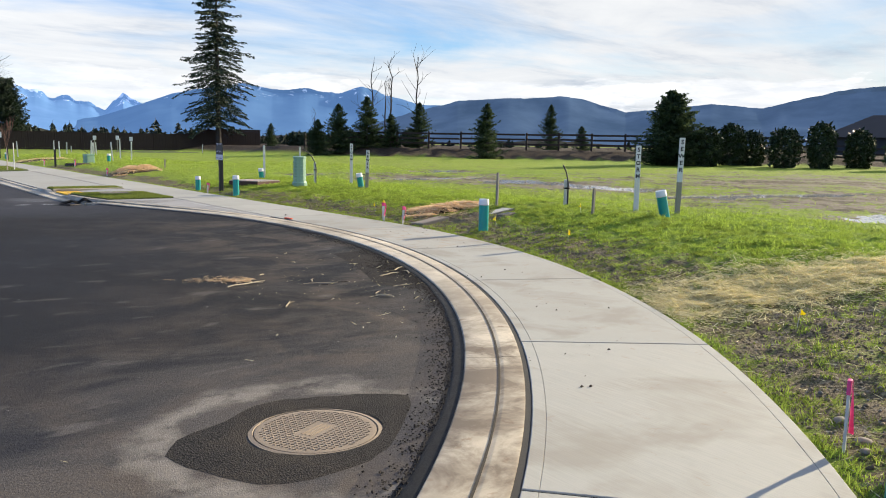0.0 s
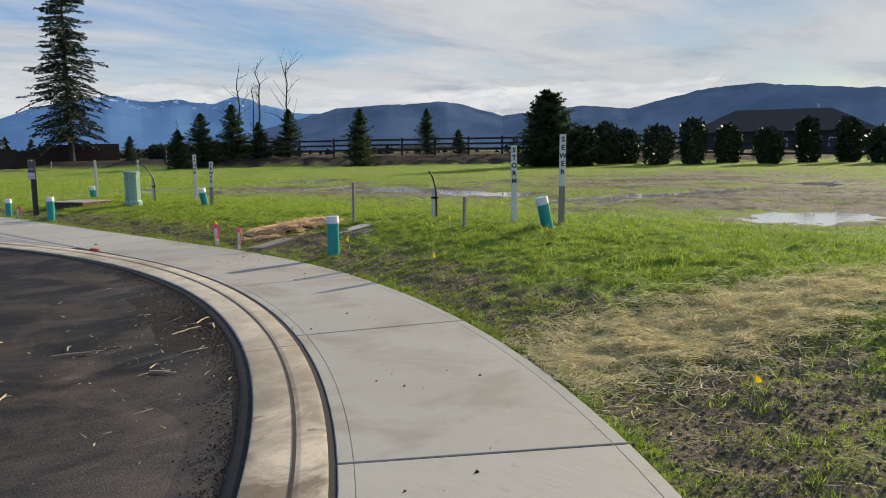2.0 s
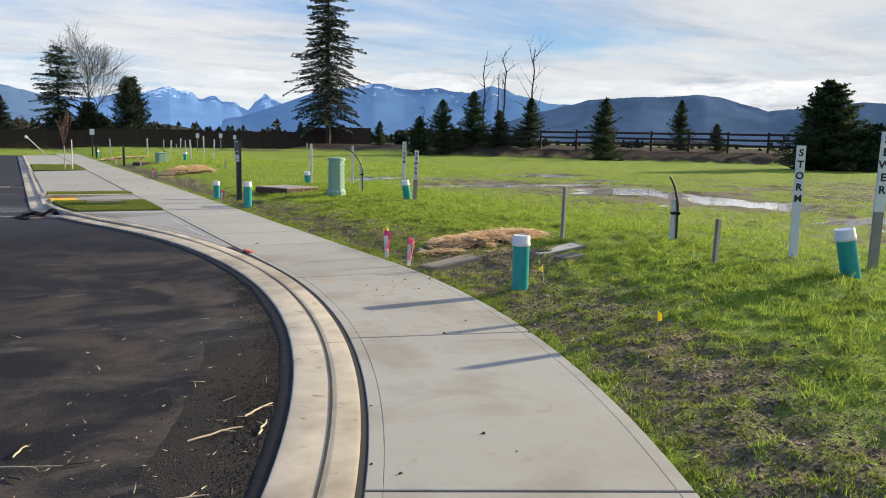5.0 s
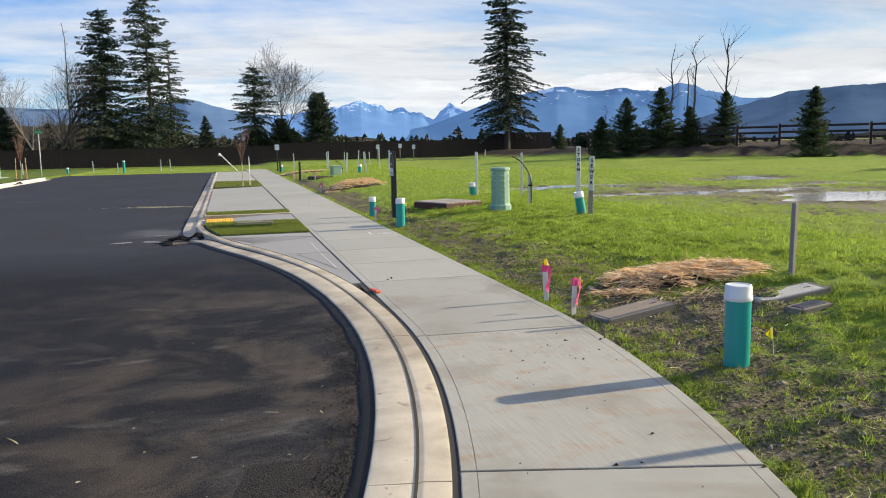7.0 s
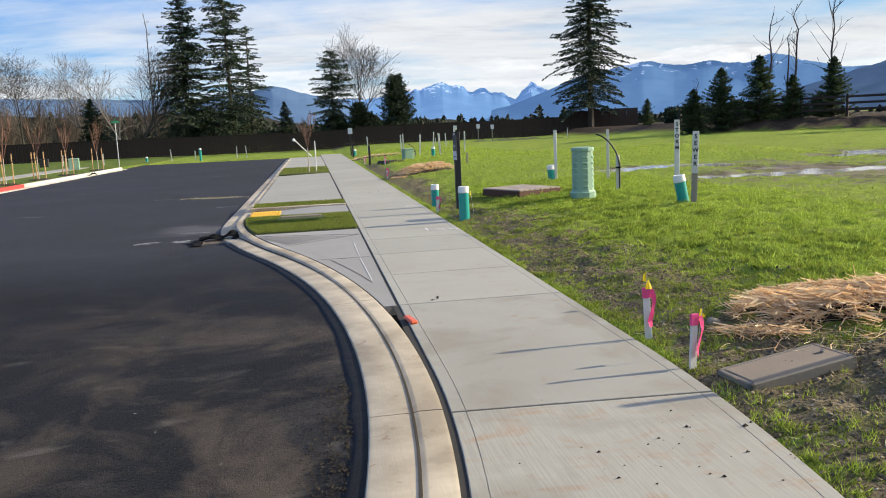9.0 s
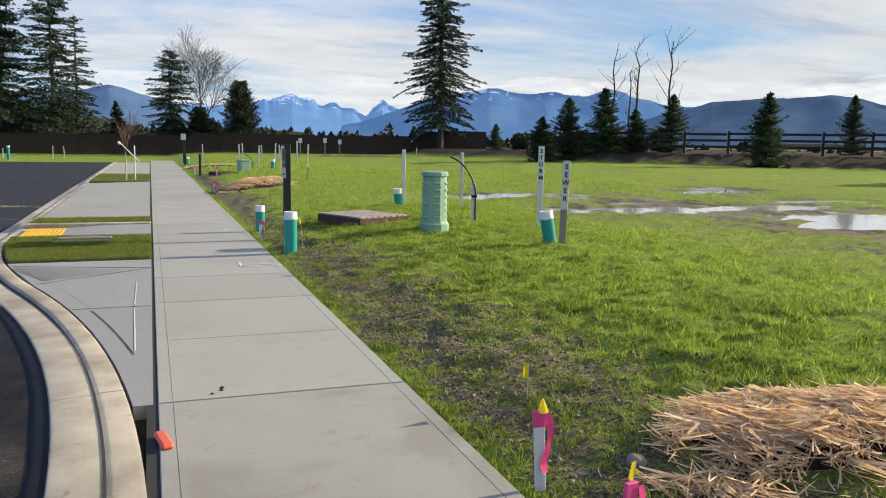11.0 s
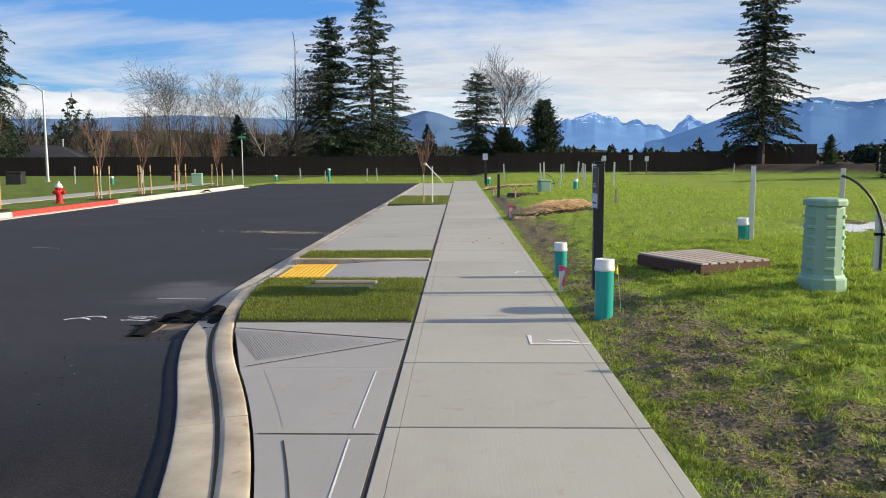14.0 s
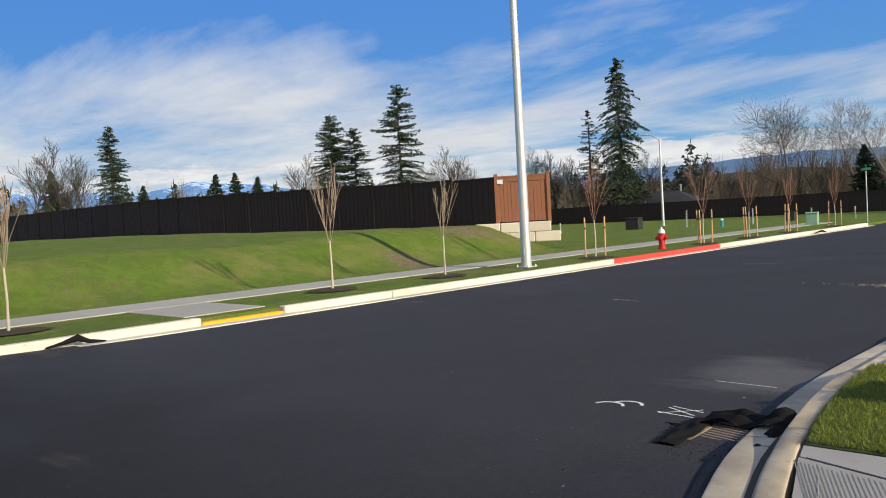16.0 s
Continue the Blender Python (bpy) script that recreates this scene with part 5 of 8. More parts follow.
M["rake"] = simple("raked_groove", (0.33, 0.325, 0.32), 0.9, 0, 0.3, 20)
apron = tagged(new("apron"), "smooth pale concrete apron between curb and sidewalk", "pavement", kind="structure")
slab(strip_points(0.75, 3.6, k=12), -0.12, -0.002, M["apron"], "apron_slab", apron)
slab(strip_points(3.612, 4.98), -0.12, -0.002, M["apron"], "apron_slab", apron)
slab([(curb_x(4.99) - 0.012, 4.982), (-0.016, 4.982), (-0.016, 5.84)], -0.12, -0.002, M["apron"], "apron_slab", apron)
slab([(curb_x(4.99) - 0.012, 5.0), (-0.024, 5.853), (curb_x(6.32) - 0.012, 6.31)], -0.12, -0.003, M["apron"], "apron_wing", apron)
slab([(curb_x(6.32) - 0.012, 6.325), (-0.016, 5.866), (-0.016, 6.55), (curb_x(6.55) - 0.012, 6.55)], -0.12, -0.002, M["apron"], "apron_slab", apron)
# comb marks across the wing, denser and deeper towards the curb
rng2 = random.Random(5)
low, high, tip = Vector((curb_x(4.99), 5.0)), Vector((curb_x(6.32), 6.31)), Vector((-0.04, 5.855))
for i in range(40):
    f = 0.10 + 0.66 * (i / 39) ** 1.15
    p = low.lerp(tip, f)
    e = tip - high
    way = Vector((-0.42 + 0.10 * f, 0.91))
    det = way.x * -e.y + way.y * e.x
    u = ((high.x - p.x) * -e.y + (high.y - p.y) * e.x) / det
    a, b = p + way * (u * 0.06 + 0.03), p + way * (u - 0.06 - 0.05 * rng2.random())
    if u < 0.16:
        continue
    side = Vector((way.y, -way.x)) * (0.0034 * (1.15 - f))
    part("comb_mark", ([(a.x - side.x, a.y - side.y, -0.0016), (a.x + side.x, a.y + side.y, -0.0016), (b.x + side.x, b.y + side.y, -0.0016), (b.x - side.x, b.y - side.y, -0.0016)], [(0, 1, 2, 3)]), M["tooled"], apron)


def groove(points, name="tooled_line", w=0.004, mat="rake"):
    vs, fs = [], []
    for i, (x, y) in enumerate(points):
        ax, ay = points[max(i - 1, 0)]
        bx, by = points[min(i + 1, len(points) - 1)]
        l = math.hypot(bx - ax, by - ay)
        nx, ny = -(by - ay) / l * w / 2, (bx - ax) / l * w / 2
        vs += [(x + nx, y + ny, 0.0015), (x - nx, y - ny, 0.0015)]
    fs = [(2 * i, 2 * i + 1, 2 * i + 3, 2 * i + 2) for i in range(len(points) - 1)]
    part(name, (vs, fs), M[mat], apron)


groove([(curb_x(4.99) + 0.03, 5.0), (-0.036, 5.846)], "slab_joint", 0.014, "joint")
groove([(curb_x(6.32) + 0.03, 6.31), (-0.036, 5.859)], "slab_joint", 0.014, "joint")
groove([(curb_x(3.606) + 0.01, 3.606), (-0.036, 3.606)], "slab_joint", 0.012, "joint")
groove([(curb_x(y) + 0.16, y) for y in np.linspace(3.70, 4.88, 6)])
groove([(-0.16, 3.70), (-0.16, 4.88)], "chalk_line", 0.009, "chalk")
groove([(-0.13, 2.0), (-0.16, 3.52)], "chalk_line", 0.010, "chalk")
groove([(curb_x(y) + 0.14, y) for y in np.linspace(1.9, 3.5, 7)], w=0.010, mat="joint")
groove([(curb_x(4.88) + 0.16, 4.88), (-0.16, 4.88)], w=0.004)
groove([(curb_x(5.2) + 0.12, 5.24), (curb_x(6.1) + 0.12, 6.08)])


def ramp_height(x, y):
    return -0.004 - 0.070 * float(smooth(-0.5, -1.95, x))


ramp = tagged(new("curb_ramp"), "concrete curb ramp beside a strip of turf", "ramp", kind="structure")
k = 8
xs = [-1.985 + 1.970 * i / k for i in range(k + 1)]
vs = [(x, y, ramp_height(x, y)) for x in xs for y in (9.21, 10.95)]
part("ramp_slab", (vs, [(2 * i, 2 * i + 2, 2 * i + 3, 2 * i + 1) for i in range(k)]), M["apron"], ramp)
part("ramp_side", box(-1.975, 10.96, -0.12, -0.012, 11.06, 0.030, 0.012), M["curb"], ramp)
part("ramp_side", box(-1.975, 9.12, -0.12, -0.6, 9.20, 0.0, 0.012), M["curb"], ramp)
pad = join(box(-1.93, 9.50, -0.072, -1.34, 10.86, -0.040, 0.004), *[moved(lathe([(0.022, 0), (0.019, 0.004), (0.012, 0.005)], 6), pose(-1.90 + 0.058 * i, 9.54 + 0.0585 * j, -0.0405)) for i in range(10) for j in range(23)])
part("tactile_pad", pad, M["tactile"], ramp, "yellow tactile pad with raised domes")

drive = tagged(new("driveway_apron"), "pale concrete driveway apron between curb and sidewalk", "driveway", kind="structure")
for a, b in ((12.0, 14.9), (14.91, 18.3), (18.31, 22.0), (22.01, 25.6), (31.3, 36.0), (36.01, 42.0), (42.01, 49.0)):
    slab([(-1.965, b), (-1.965, a), (-0.032, a), (-0.032, b)], -0.12, lambda x, y: -0.004 - 0.05 * float(smooth(-0.6, -1.965, x)) * (y < 26), M["walk"], "driveway_slab", drive)


def blades(xy, z, h, w, rng, lean=0.5):
    """One bent blade of two triangles at each place."""
    n = len(xy)
    a = rng.uniform(0, 2 * np.pi, n)
    hh = h * rng.uniform(0.45, 1.25, n)
    ww = w * rng.uniform(0.6, 1.3, n)
    b = rng.uniform(0, 2 * np.pi, n)
    l = hh * lean * rng.uniform(0.1, 1.2, n)
    p = np.column_stack([xy, z])
    side = np.column_stack([np.cos(a) * ww, np.sin(a) * ww, np.zeros(n)])
    tip = p + np.column_stack([np.cos(b) * l, np.sin(b) * l, hh])
    return np.stack([p - side, p + side, tip], 1)


RNG = np.random.RandomState(5)


def turf_strip(poly_y0, poly_y1, count, label, height=0.05, skip=None):
    strip = thing("turf_strip", label, "grass", kind="structure")
    pts = strip_points(poly_y0, poly_y1, k=6)
    n = len(pts)
    cxm = sum(p[0] for p in pts) / n
    cym = sum(p[1] for p in pts) / n
    inner = [(cxm + (x - cxm) * 0.97, cym + (y - cym) * 0.95) for x, y in pts]
    vs = [(x, y, -0.10) for x, y in pts] + [(x, y, 0.004) for x, y in pts] + [(x, y, 0.022) for x, y in inner]
    fs = [(i, (i + 1) % n, n + (i + 1) % n, n + i) for i in range(n)] + [(n + i, n + (i + 1) % n, 2 * n + (i + 1) % n, 2 * n + i) for i in range(n)] + [tuple(2 * n + i for i in range(n))]
    part("sod", (vs, fs), M["sod"], strip)
    y = RNG.uniform(poly_y0 + 0.01, poly_y1 - 0.01, count)
    x = np.array([RNG.uniform(curb_x(v) + 0.01, -0.02) for v in y])
    keep = np.ones(count, bool) if skip is None else ~skip(x, y)
    x, y = x[keep], y[keep]
    ob = triangles("blades", blades(np.column_stack([x, y]), np.full(len(x), 0.015), height, 0.0045, RNG, 0.9), M["sodblade"], strip)
    return strip


M["sod"] = simple("sod_mat", (0.085, 0.105, 0.028), 0.9, 0, 0.5, 30, 0.8, 0.02)
turf_strip(6.56, 9.11, 38000, "short green sod strip beside the curb", 0.034, lambda x, y: (x > -1.32) & (x < -0.5) & (y > 8.24) & (y < 8.80))
turf_strip(11.07, 11.98, 12500, "narrow green sod strip beside the ramp", 0.042)
turf_strip(25.62, 31.28, 12000, "green sod strip round a street tree", 0.05)
inlet = thing("inlet_box", "low grey concrete inlet edge set in turf", "drain")
part("edge", box(-1.28, 8.66, -0.05, -0.55, 8.78, 0.050, 0.015), M["stone"], inlet)
part("cover", box(-1.26, 8.28, -0.05, -0.57, 8.65, 0.018, 0.01), M["lidcon"], inlet)

# ---- the far side of the street ----


M["ambercurb"] = simple("amber_painted_curb", (0.78, 0.36, 0.015), 0.7, 0, 0.2, 8)


def far_side():
    curb = tagged(new("far_curb"), "clean pale concrete curb across the street", "curb", kind="structure")
    y = -30.0
    cuts = [-30, -24, -18, -12, -6, -1, 3.5, 8.65, 10.35, 13.1, 17.0, 21.9, 25.4, 28.95, 33, 37, 41.5, 46.3]
    for a, b in zip(cuts, cuts[1:]):
        h = 0.0 if not (8.6 < a < 10.3) else -0.085
        mat = M["redpaint"] if 21.8 < a < 28.5 else (M["ambercurb"] if h < 0 else M["farcurb"])
        part("curb_section", box(-12.43 if h == 0 else -12.85, a + 0.006, -0.4, -12.24, b - 0.006, h + 0.012, 0.022), mat, curb)
        part("gutter", box(-12.235, a + 0.004, -0.4, -11.93, b - 0.004, -0.122, 0.008), M["farcurb"], curb)
    walk2 = tagged(new("far_sidewalk"), "grey concrete sidewalk across the street", "sidewalk", kind="structure")
    for i in range(40):
        y = -10 + 1.5 * i
        part("panel", box(-16.65, y + 0.004, -0.12, -15.1, y + 1.496, 0.0, 0.008), M["walk"], walk2)
    part("crossing", box(-15.09, 8.65, -0.12, -12.86, 10.35, -0.004, 0.01), M["walk"], walk2)


far_side()


def mulch(x, y, r):
    n = 20
    rng = random.Random(int(x * 10 + y * 7))
    rim = [(x + r * rng.uniform(0.8, 1.1) * math.cos(6.283 * i / n), y + r * 1.4 * rng.uniform(0.8, 1.1) * math.sin(6.283 * i / n)) for i in range(n)]
    vs = [(px, py, 0.003) for px, py in rim] + [(x + (px - x) * 0.6, y + (py - y) * 0.6, 0.035) for px, py in rim]
    fs = [(i, (i + 1) % n, n + (i + 1) % n, n + i) for i in range(n)] + [tuple(n + i for i in range(n))]
    tagged(part("mulch_bed", (vs, fs), M["soil"]), "dark mulch bed round a street tree", "mulch", "mulch beds", "structure")


M["tantwig"] = simple("tan_twigs", (0.21, 0.165, 0.13), 0.8, 0, 0.3, 9)


def sapling(x, y, h, seed, stakes=0, trunk_mat="paletrunk", twig="twig"):
    label = "young leafless street tree with upright twigs" + (" tied between tan stakes" if stakes else " and a pale thin trunk")
    tree = thing("street_tree", label, "tree", pose(x, y, float(land(x, y)) if x < -5 else 0.02), "street trees")
    rng = random.Random(seed)
    fork = h * (0.42 if not stakes else 0.38)
    part("trunk", tube([(0, 0, -0.05), (rng.uniform(-0.02, 0.02), 0.01, fork * 0.5), (0, 0, fork)], [0.028, 0.022, 0.018], 8), M[trunk_mat], tree)
    out = []
    for i in range(6):
        a = 6.283 * i / 6 + rng.uniform(-0.3, 0.3)
        branching(rng, (0, 0, fork * rng.uniform(0.85, 1.0)), (0.24 * math.cos(a), 0.24 * math.sin(a), 1), (h - fork) * rng.uniform(0.65, 0.98), 0.0042, 1, out, 0.24, 0.40, 2)
    part("crown", join(*out), M[twig], tree, "bare upright twigs")
    for i in range(stakes):
        a = 0.6 + 6.283 * i / max(stakes, 1)
        st = thing("tree_stake", "tan wooden stake beside a street tree", "stake", pose(x + 0.3 * math.cos(a), y + 0.3 * math.sin(a), 0.0, rng.uniform(-2, 2), rng.uniform(-2, 2), 0), "tree stakes")
        part("shaft", tube([(0, 0, -0.1), (0, 0, 1.22), (0, 0, 1.25)], [0.026, 0.026, 0.018], 8), M["tanwood"], st)
        part("tie", lathe([(0.03, 0.88), (0.032, 0.89), (0.032, 0.93), (0.03, 0.94)], 8), M["rubber"], st)
    return tree


for x, y, h, n in ((-14.12, 13.0, 2.7, 0), (-13.86, 16.45, 2.5, 0), (-13.45, 22.8, 3.1, 2), (-13.15, 29.6, 2.9, 3), (-13.1, 33.6, 2.8, 3), (-13.0, 37.7, 2.8, 3), (-12.95, 43.5, 2.8, 2), (-14.1, 6.2, 2.6, 0)):
    sapling(x, y, h, int(y * 10), n, "paletrunk", "tantwig" if n == 0 else "twig")
    mulch(x, y, 0.5)
sapling(-0.79, 26.0, 2.25, 5, 0, "paletrunk", "twig")


def light_pole(x, y, h, r0, r1, label, arm=None):
    pole = thing("street_lamp", label, "street lamp", pose(x, y, float(land(x, y))))
    part("pole", lathe([(r0, 0), (r0 * 0.99, 0.05), (r1, h)], 20), M["galv"], pole, smooth=True)
    part("base_plate", box(-r0 * 1.5, -r0 * 1.5, -0.02, r0 * 1.5, r0 * 1.5, 0.02, 0.008), M["galv"], pole)
    part("hand_hole_cover", box(-0.05, -r0 - 0.006, 0.35, 0.05, -r0 + 0.03, 0.55, 0.006), M["galv"], pole)
    for sx in (-1, 1):
        for sy in (-1, 1):
            part("bolt", moved(lathe([(0.018, 0), (0.018, 0.05), (0.012, 0.055)], 6), pose(sx * r0 * 1.25, sy * r0 * 1.25, 0.018)), M["galv"], pole)
    if arm:
        part("arm", tube([(0, 0, h - 0.1), (arm[0] * 0.5, arm[1] * 0.5, h + 0.3), (arm[0], arm[1], h + 0.42)], [0.045, 0.04, 0.035], 8), M["galv"], pole)
        ang = math.degrees(math.atan2(arm[1], arm[0]))
        head = part("lamp_head", box(-0.1, -0.13, -0.06, 0.55, 0.13, 0.05, 0.03), M["galv"], pole, m=pose(arm[0], arm[1], h + 0.42, 0, 0, ang))
    return pole


light_pole(-13.60, 19.50, 9.6, 0.145, 0.085, "tall tapered galvanised steel street lamp pole", (1.9, -0.2))
light_pole(-28.4, 55.2, 6.3, 0.10, 0.06, "slim grey street lamp with a short arm", (-0.9, -0.3))


def hydrant(x, y):
    h = thing("fire_hydrant", "red fire hydrant with a white bonnet beside the red curb", "hydrant", pose(x, y, float(land(x, y))))
    part("barrel", lathe([(0.15, -0.02), (0.15, 0.04), (0.11, 0.05), (0.11, 0.48), (0.145, 0.49), (0.145, 0.54), (0.12, 0.55)], 16), M["hydrant"], h, smooth=True)
    part("bonnet", lathe([(0.125, 0.552), (0.12, 0.60), (0.09, 0.66), (0.045, 0.69), (0.03, 0.70), (0.03, 0.76)], 16), M["whitecap"], h, "white bonnet", smooth=True)
    for a, r in ((0, 0.055), (180, 0.055), (-90, 0.075)):
        part("outlet", moved(lathe([(r, 0), (r, 0.07), (r * 1.15, 0.075), (r * 1.15, 0.12), (r * 0.4, 0.125), (r * 0.4, 0.15)], 10), pose(0, 0, 0.38, 0, 0, a) @ pose(0.09, 0, 0, 0, 90, 0)), M["hydrant"], h)


hydrant(-13.5, 27.1)


def street_sign(x, y):
    s = thing("street_sign", "green street name sign on a slim steel post", "sign", pose(x, y, float(land(x, y))))
    part("post", tube([(0, 0, -0.1), (0, 0, 2.75)], [0.03, 0.03], 8), M["galv"], s)
    M["green_sign"] = simple("green_sign", (0.01, 0.16, 0.09), 0.4, 0, 0.1, 5)
    part("blade", box(-0.24, -0.01, 2.78, 0.24, 0.01, 2.92, 0.004), M["green_sign"], s, m=pose(0, 0, 0, 0, 0, 25))
    part("blade", box(-0.2, -0.01, 2.93, 0.2, 0.01, 3.07, 0.004), M["green_sign"], s, m=pose(0, 0, 0, 0, 0, 115))


street_sign(-12.9, 48.6)


def house(x, y, w, d, wall, roof, turn, label, z=0.0):
    h = thing("house", label, "house", pose(x, y, z, 0, 0, turn))
    part("wall", box(-w / 2, -d / 2, 0, w / 2, d / 2, wall, 0.02), M["siding"], h)
    o = 0.5
    vs = [(-w / 2 - o, -d / 2 - o, wall - 0.1), (w / 2 + o, -d / 2 - o, wall - 0.1), (w / 2 + o, d / 2 + o, wall - 0.1), (-w / 2 - o, d / 2 + o, wall - 0.1), (-w / 2 + d * 0.42, 0, wall + roof), (w / 2 - d * 0.42, 0, wall + roof)]
    part("roof", (vs, [(0, 1, 5, 4), (1, 2, 5), (2, 3, 4, 5), (3, 0, 4), (3, 2, 1, 0)]), M["roof"], h, "dark shingled hip roof")
    for i in range(3):
        wx = -w / 2 + w * (0.2 + 0.3 * i)
        win = part("window", box(wx - 0.6, -d / 2 - 0.04, wall * 0.35, wx + 0.6, -d / 2 + 0.02, wall * 0.72, 0.01), M["whitecap"], h)
        part("pane", box(wx - 0.52, -d / 2 - 0.05, wall * 0.38, wx + 0.52, -d / 2 - 0.035, wall * 0.69), M["signblack"], win)
    part("vent_pipe", moved(lathe([(0.09, 0), (0.09, 0.8), (0.14, 0.82), (0.14, 0.95)], 8), pose(w * 0.2, 0.5, wall + roof * 0.75)), M["galv"], h)
    return h


house(-43.5, 84.5, 7.5, 6.0, 1.9, 1.2, 10, "small grey-roofed house behind the far fence")
house(71.5, 18.0, 15, 8.0, 2.5, 2.0, -70, "dark-roofed house beyond the hedge", 0.3)
house(72.5, 1.5, 14, 8.0, 2.4, 1.9, -95, "dark-roofed house beyond the hedge", 0.3)
house(66.0, -11.0, 15, 9, 2.8, 2.4, -100, "dark-roofed house beyond the hedge", 0.3)


def hedge_bush(x, y, h, r, seed, mat="hedge", label="rounded dark evergreen hedge bush at the field edge", group="hedge row", n=1500, size=0.11, full=5.0, taper=0.0):
    b = thing("hedge_bush", label, "bush", pose(x, y, float(land(x, y))), group)
    rng = np.random.RandomState(seed)
    u = rng.uniform(0, 1, n)
    a = rng.uniform(0, 2 * np.pi, n)
    lump = 0.72 + 0.56 * noise2(a * 1.7 + seed, u * h * 1.3, 1.0, seed, 3)
    prof = np.sqrt(np.clip(1 - np.abs(2 * np.clip(u, 0.06, 1.0) - 1) ** full, 0.02, 1))
    rad = r * prof * lump * (1 - taper * u**1.5) * np.sqrt(rng.uniform(0.45, 1.1, n))
    p = np.column_stack([np.cos(a) * rad, np.sin(a) * rad, u * h])
    d1 = rng.normal(0, size, (n, 3))
    d2 = rng.normal(0, size, (n, 3))
    triangles("foliage", np.stack([p, p + d1, p + d2], 1), M[mat], b)
    part("stem", tube([(0, 0, -0.1), (0, 0, h * 0.7)], [0.06, 0.03], 6), M["bark"], b)
    return b


rng0 = random.Random(3)
bear = 55.3
k = 0
while bear < 92:
    d = 51.5 + 1.5 * math.sin(bear)
    x, y = E1[0] + d * math.sin(radians(bear)), E1[1] + d * math.cos(radians(bear))
    gap = 2.15 if bear > 57 else 1.5
    hedge_bush(x, y, 2.55 * rng0.uniform(0.82, 1.05) if bear < 66 or k % 3 else 1.9, 0.74 * rng0.uniform(0.8, 1.1), 100 + k, n=2600)
    bear += gap * rng0.uniform(0.9, 1.15)
    k += 1

rng1 = random.Random(14)
for i in range(8):
    bear = 25.4 + 1.2 * i + rng1.uniform(-0.2, 0.2)
    d = 70 + rng1.uniform(-1.5, 2.5)
    x, y = E7[0] + d * math.sin(radians(bear)), E7[1] + d * math.cos(radians(bear))
    hedge_bush(x, y, rng1.uniform(0.8, 1.5), rng1.uniform(0.6, 1.0), 300 + i, "needle", "dark ragged shrub below the bare trees", "shrubs by the fence", 1300, 0.17)
for bear, d, h, r, sd in ((2.2, 108, 3.6, 2.0, 403), (4.5, 108, 3.4, 2.0, 404)):
    x, y = E7[0] + d * math.sin(radians(bear)), E7[1] + d * math.cos(radians(bear))
    hedge_bush(x, y, h, r, sd, "needle", "dense dark columnar evergreen beyond the fence", "evergreens beyond the fence", 9000, 0.17, 4.0, 0.6)
berm = part("berm", ([(10 + 12 * i / 16, 58.5 + dy, 0.02 + (0.42 * math.sin(math.pi * i / 16) ** 0.6 if k else -0.1) + (0.06 * math.sin(i * 2.1) if k else 0)) for i in range(17) for k, dy in ((0, -1.5), (1, 0), (0, 1.5))], [(3 * i + j, 3 * i + 3 + j, 3 * i + 4 + j, 3 * i + 1 + j) for i in range(16) for j in range(2)]), M["sod"], smooth=True)
tagged(berm, "low grassy berm before the far fence", "berm", kind="structure")

# ---- writing ----


def text_geo(body, size):
    """The outline of a word as flat faces, centred, in the x-z plane facing -y."""
    cu = bpy.data.curves.new("word", "FONT")
    cu.body, cu.size, cu.align_x, cu.align_y = body, size, "CENTER", "CENTER"
    cu.resolution_u = 3
    cu.offset = 0.035 * size
    ob = bpy.data.objects.new("word", cu)
    me = bpy.data.meshes.new_from_object(ob)
    geo = [(v.co.x, 0.0, v.co.y) for v in me.vertices], [tuple(p.vertices) for p in me.polygons]
    bpy.data.objects.remove(ob)
    bpy.data.meshes.remove(me)
    return geo


# ---- pipes, posts and stakes on the field ----


def at_ground(x, y, dz=0.0):
    return float(land(x, y)) + dz


def cleanout(x, y, h, label, tilt=(0, 0), r=0.083, cap=True):
    p = thing("cleanout_pipe", label, "pipe", pose(x, y, at_ground(x, y), tilt[0], tilt[1], 0), "teal pipe stubs")
    part("pipe", lathe([(r, -0.12), (r, h - 0.075), (r * 0.9, h - 0.073)], 28), M["teal"], p, smooth=True)
    part("cap", lathe([(r * 1.07, h - 0.105), (r * 1.10, h - 0.10), (r * 1.10, h - 0.075), (r * 1.04, h - 0.068), (r * 1.04, h - 0.012), (r * 0.99, h - 0.002), (r * 0.86, h), (r * 0.84, h - 0.006), (r * 0.3, h - 0.006)], 28), M["whitecap"], p, "white plastic cap", smooth=True)
    return p


TEAL = "teal sewer pipe stub with a white cap"
cleanout(1.78, -3.68, 0.54, TEAL + " beside the sidewalk")
cleanout(1.72, 6.68, 0.53, TEAL + " beside the sidewalk")
cleanout(1.66, 9.36, 0.42, TEAL + " beside the sidewalk", r=0.075)
stub = cleanout(-3.41, -12.68, 0.53, TEAL + " beside the lot sign")
M["pinkspray"] = simple("faded_pink_spray", (0.74, 0.48, 0.42), 0.6, 0, 0.3, 20)
part("paint_spot", moved(lathe([(0.055, 0.0), (0.05, 0.0015)], 14), pose(0.012, -0.008, 0.525)), M["pinkspray"], stub, "faded pink spray on the cap")
cleanout(3.98, -5.72, 0.44, "leaning teal pipe stub with a white cap", (-6, -11))
cleanout(4.78, 5.20, 0.44, "leaning teal pipe stub beside a marker post", (-2, -10))
cleanout(4.66, 11.5, 0.36, "leaning teal pipe stub beside a marker post", (2, -5))


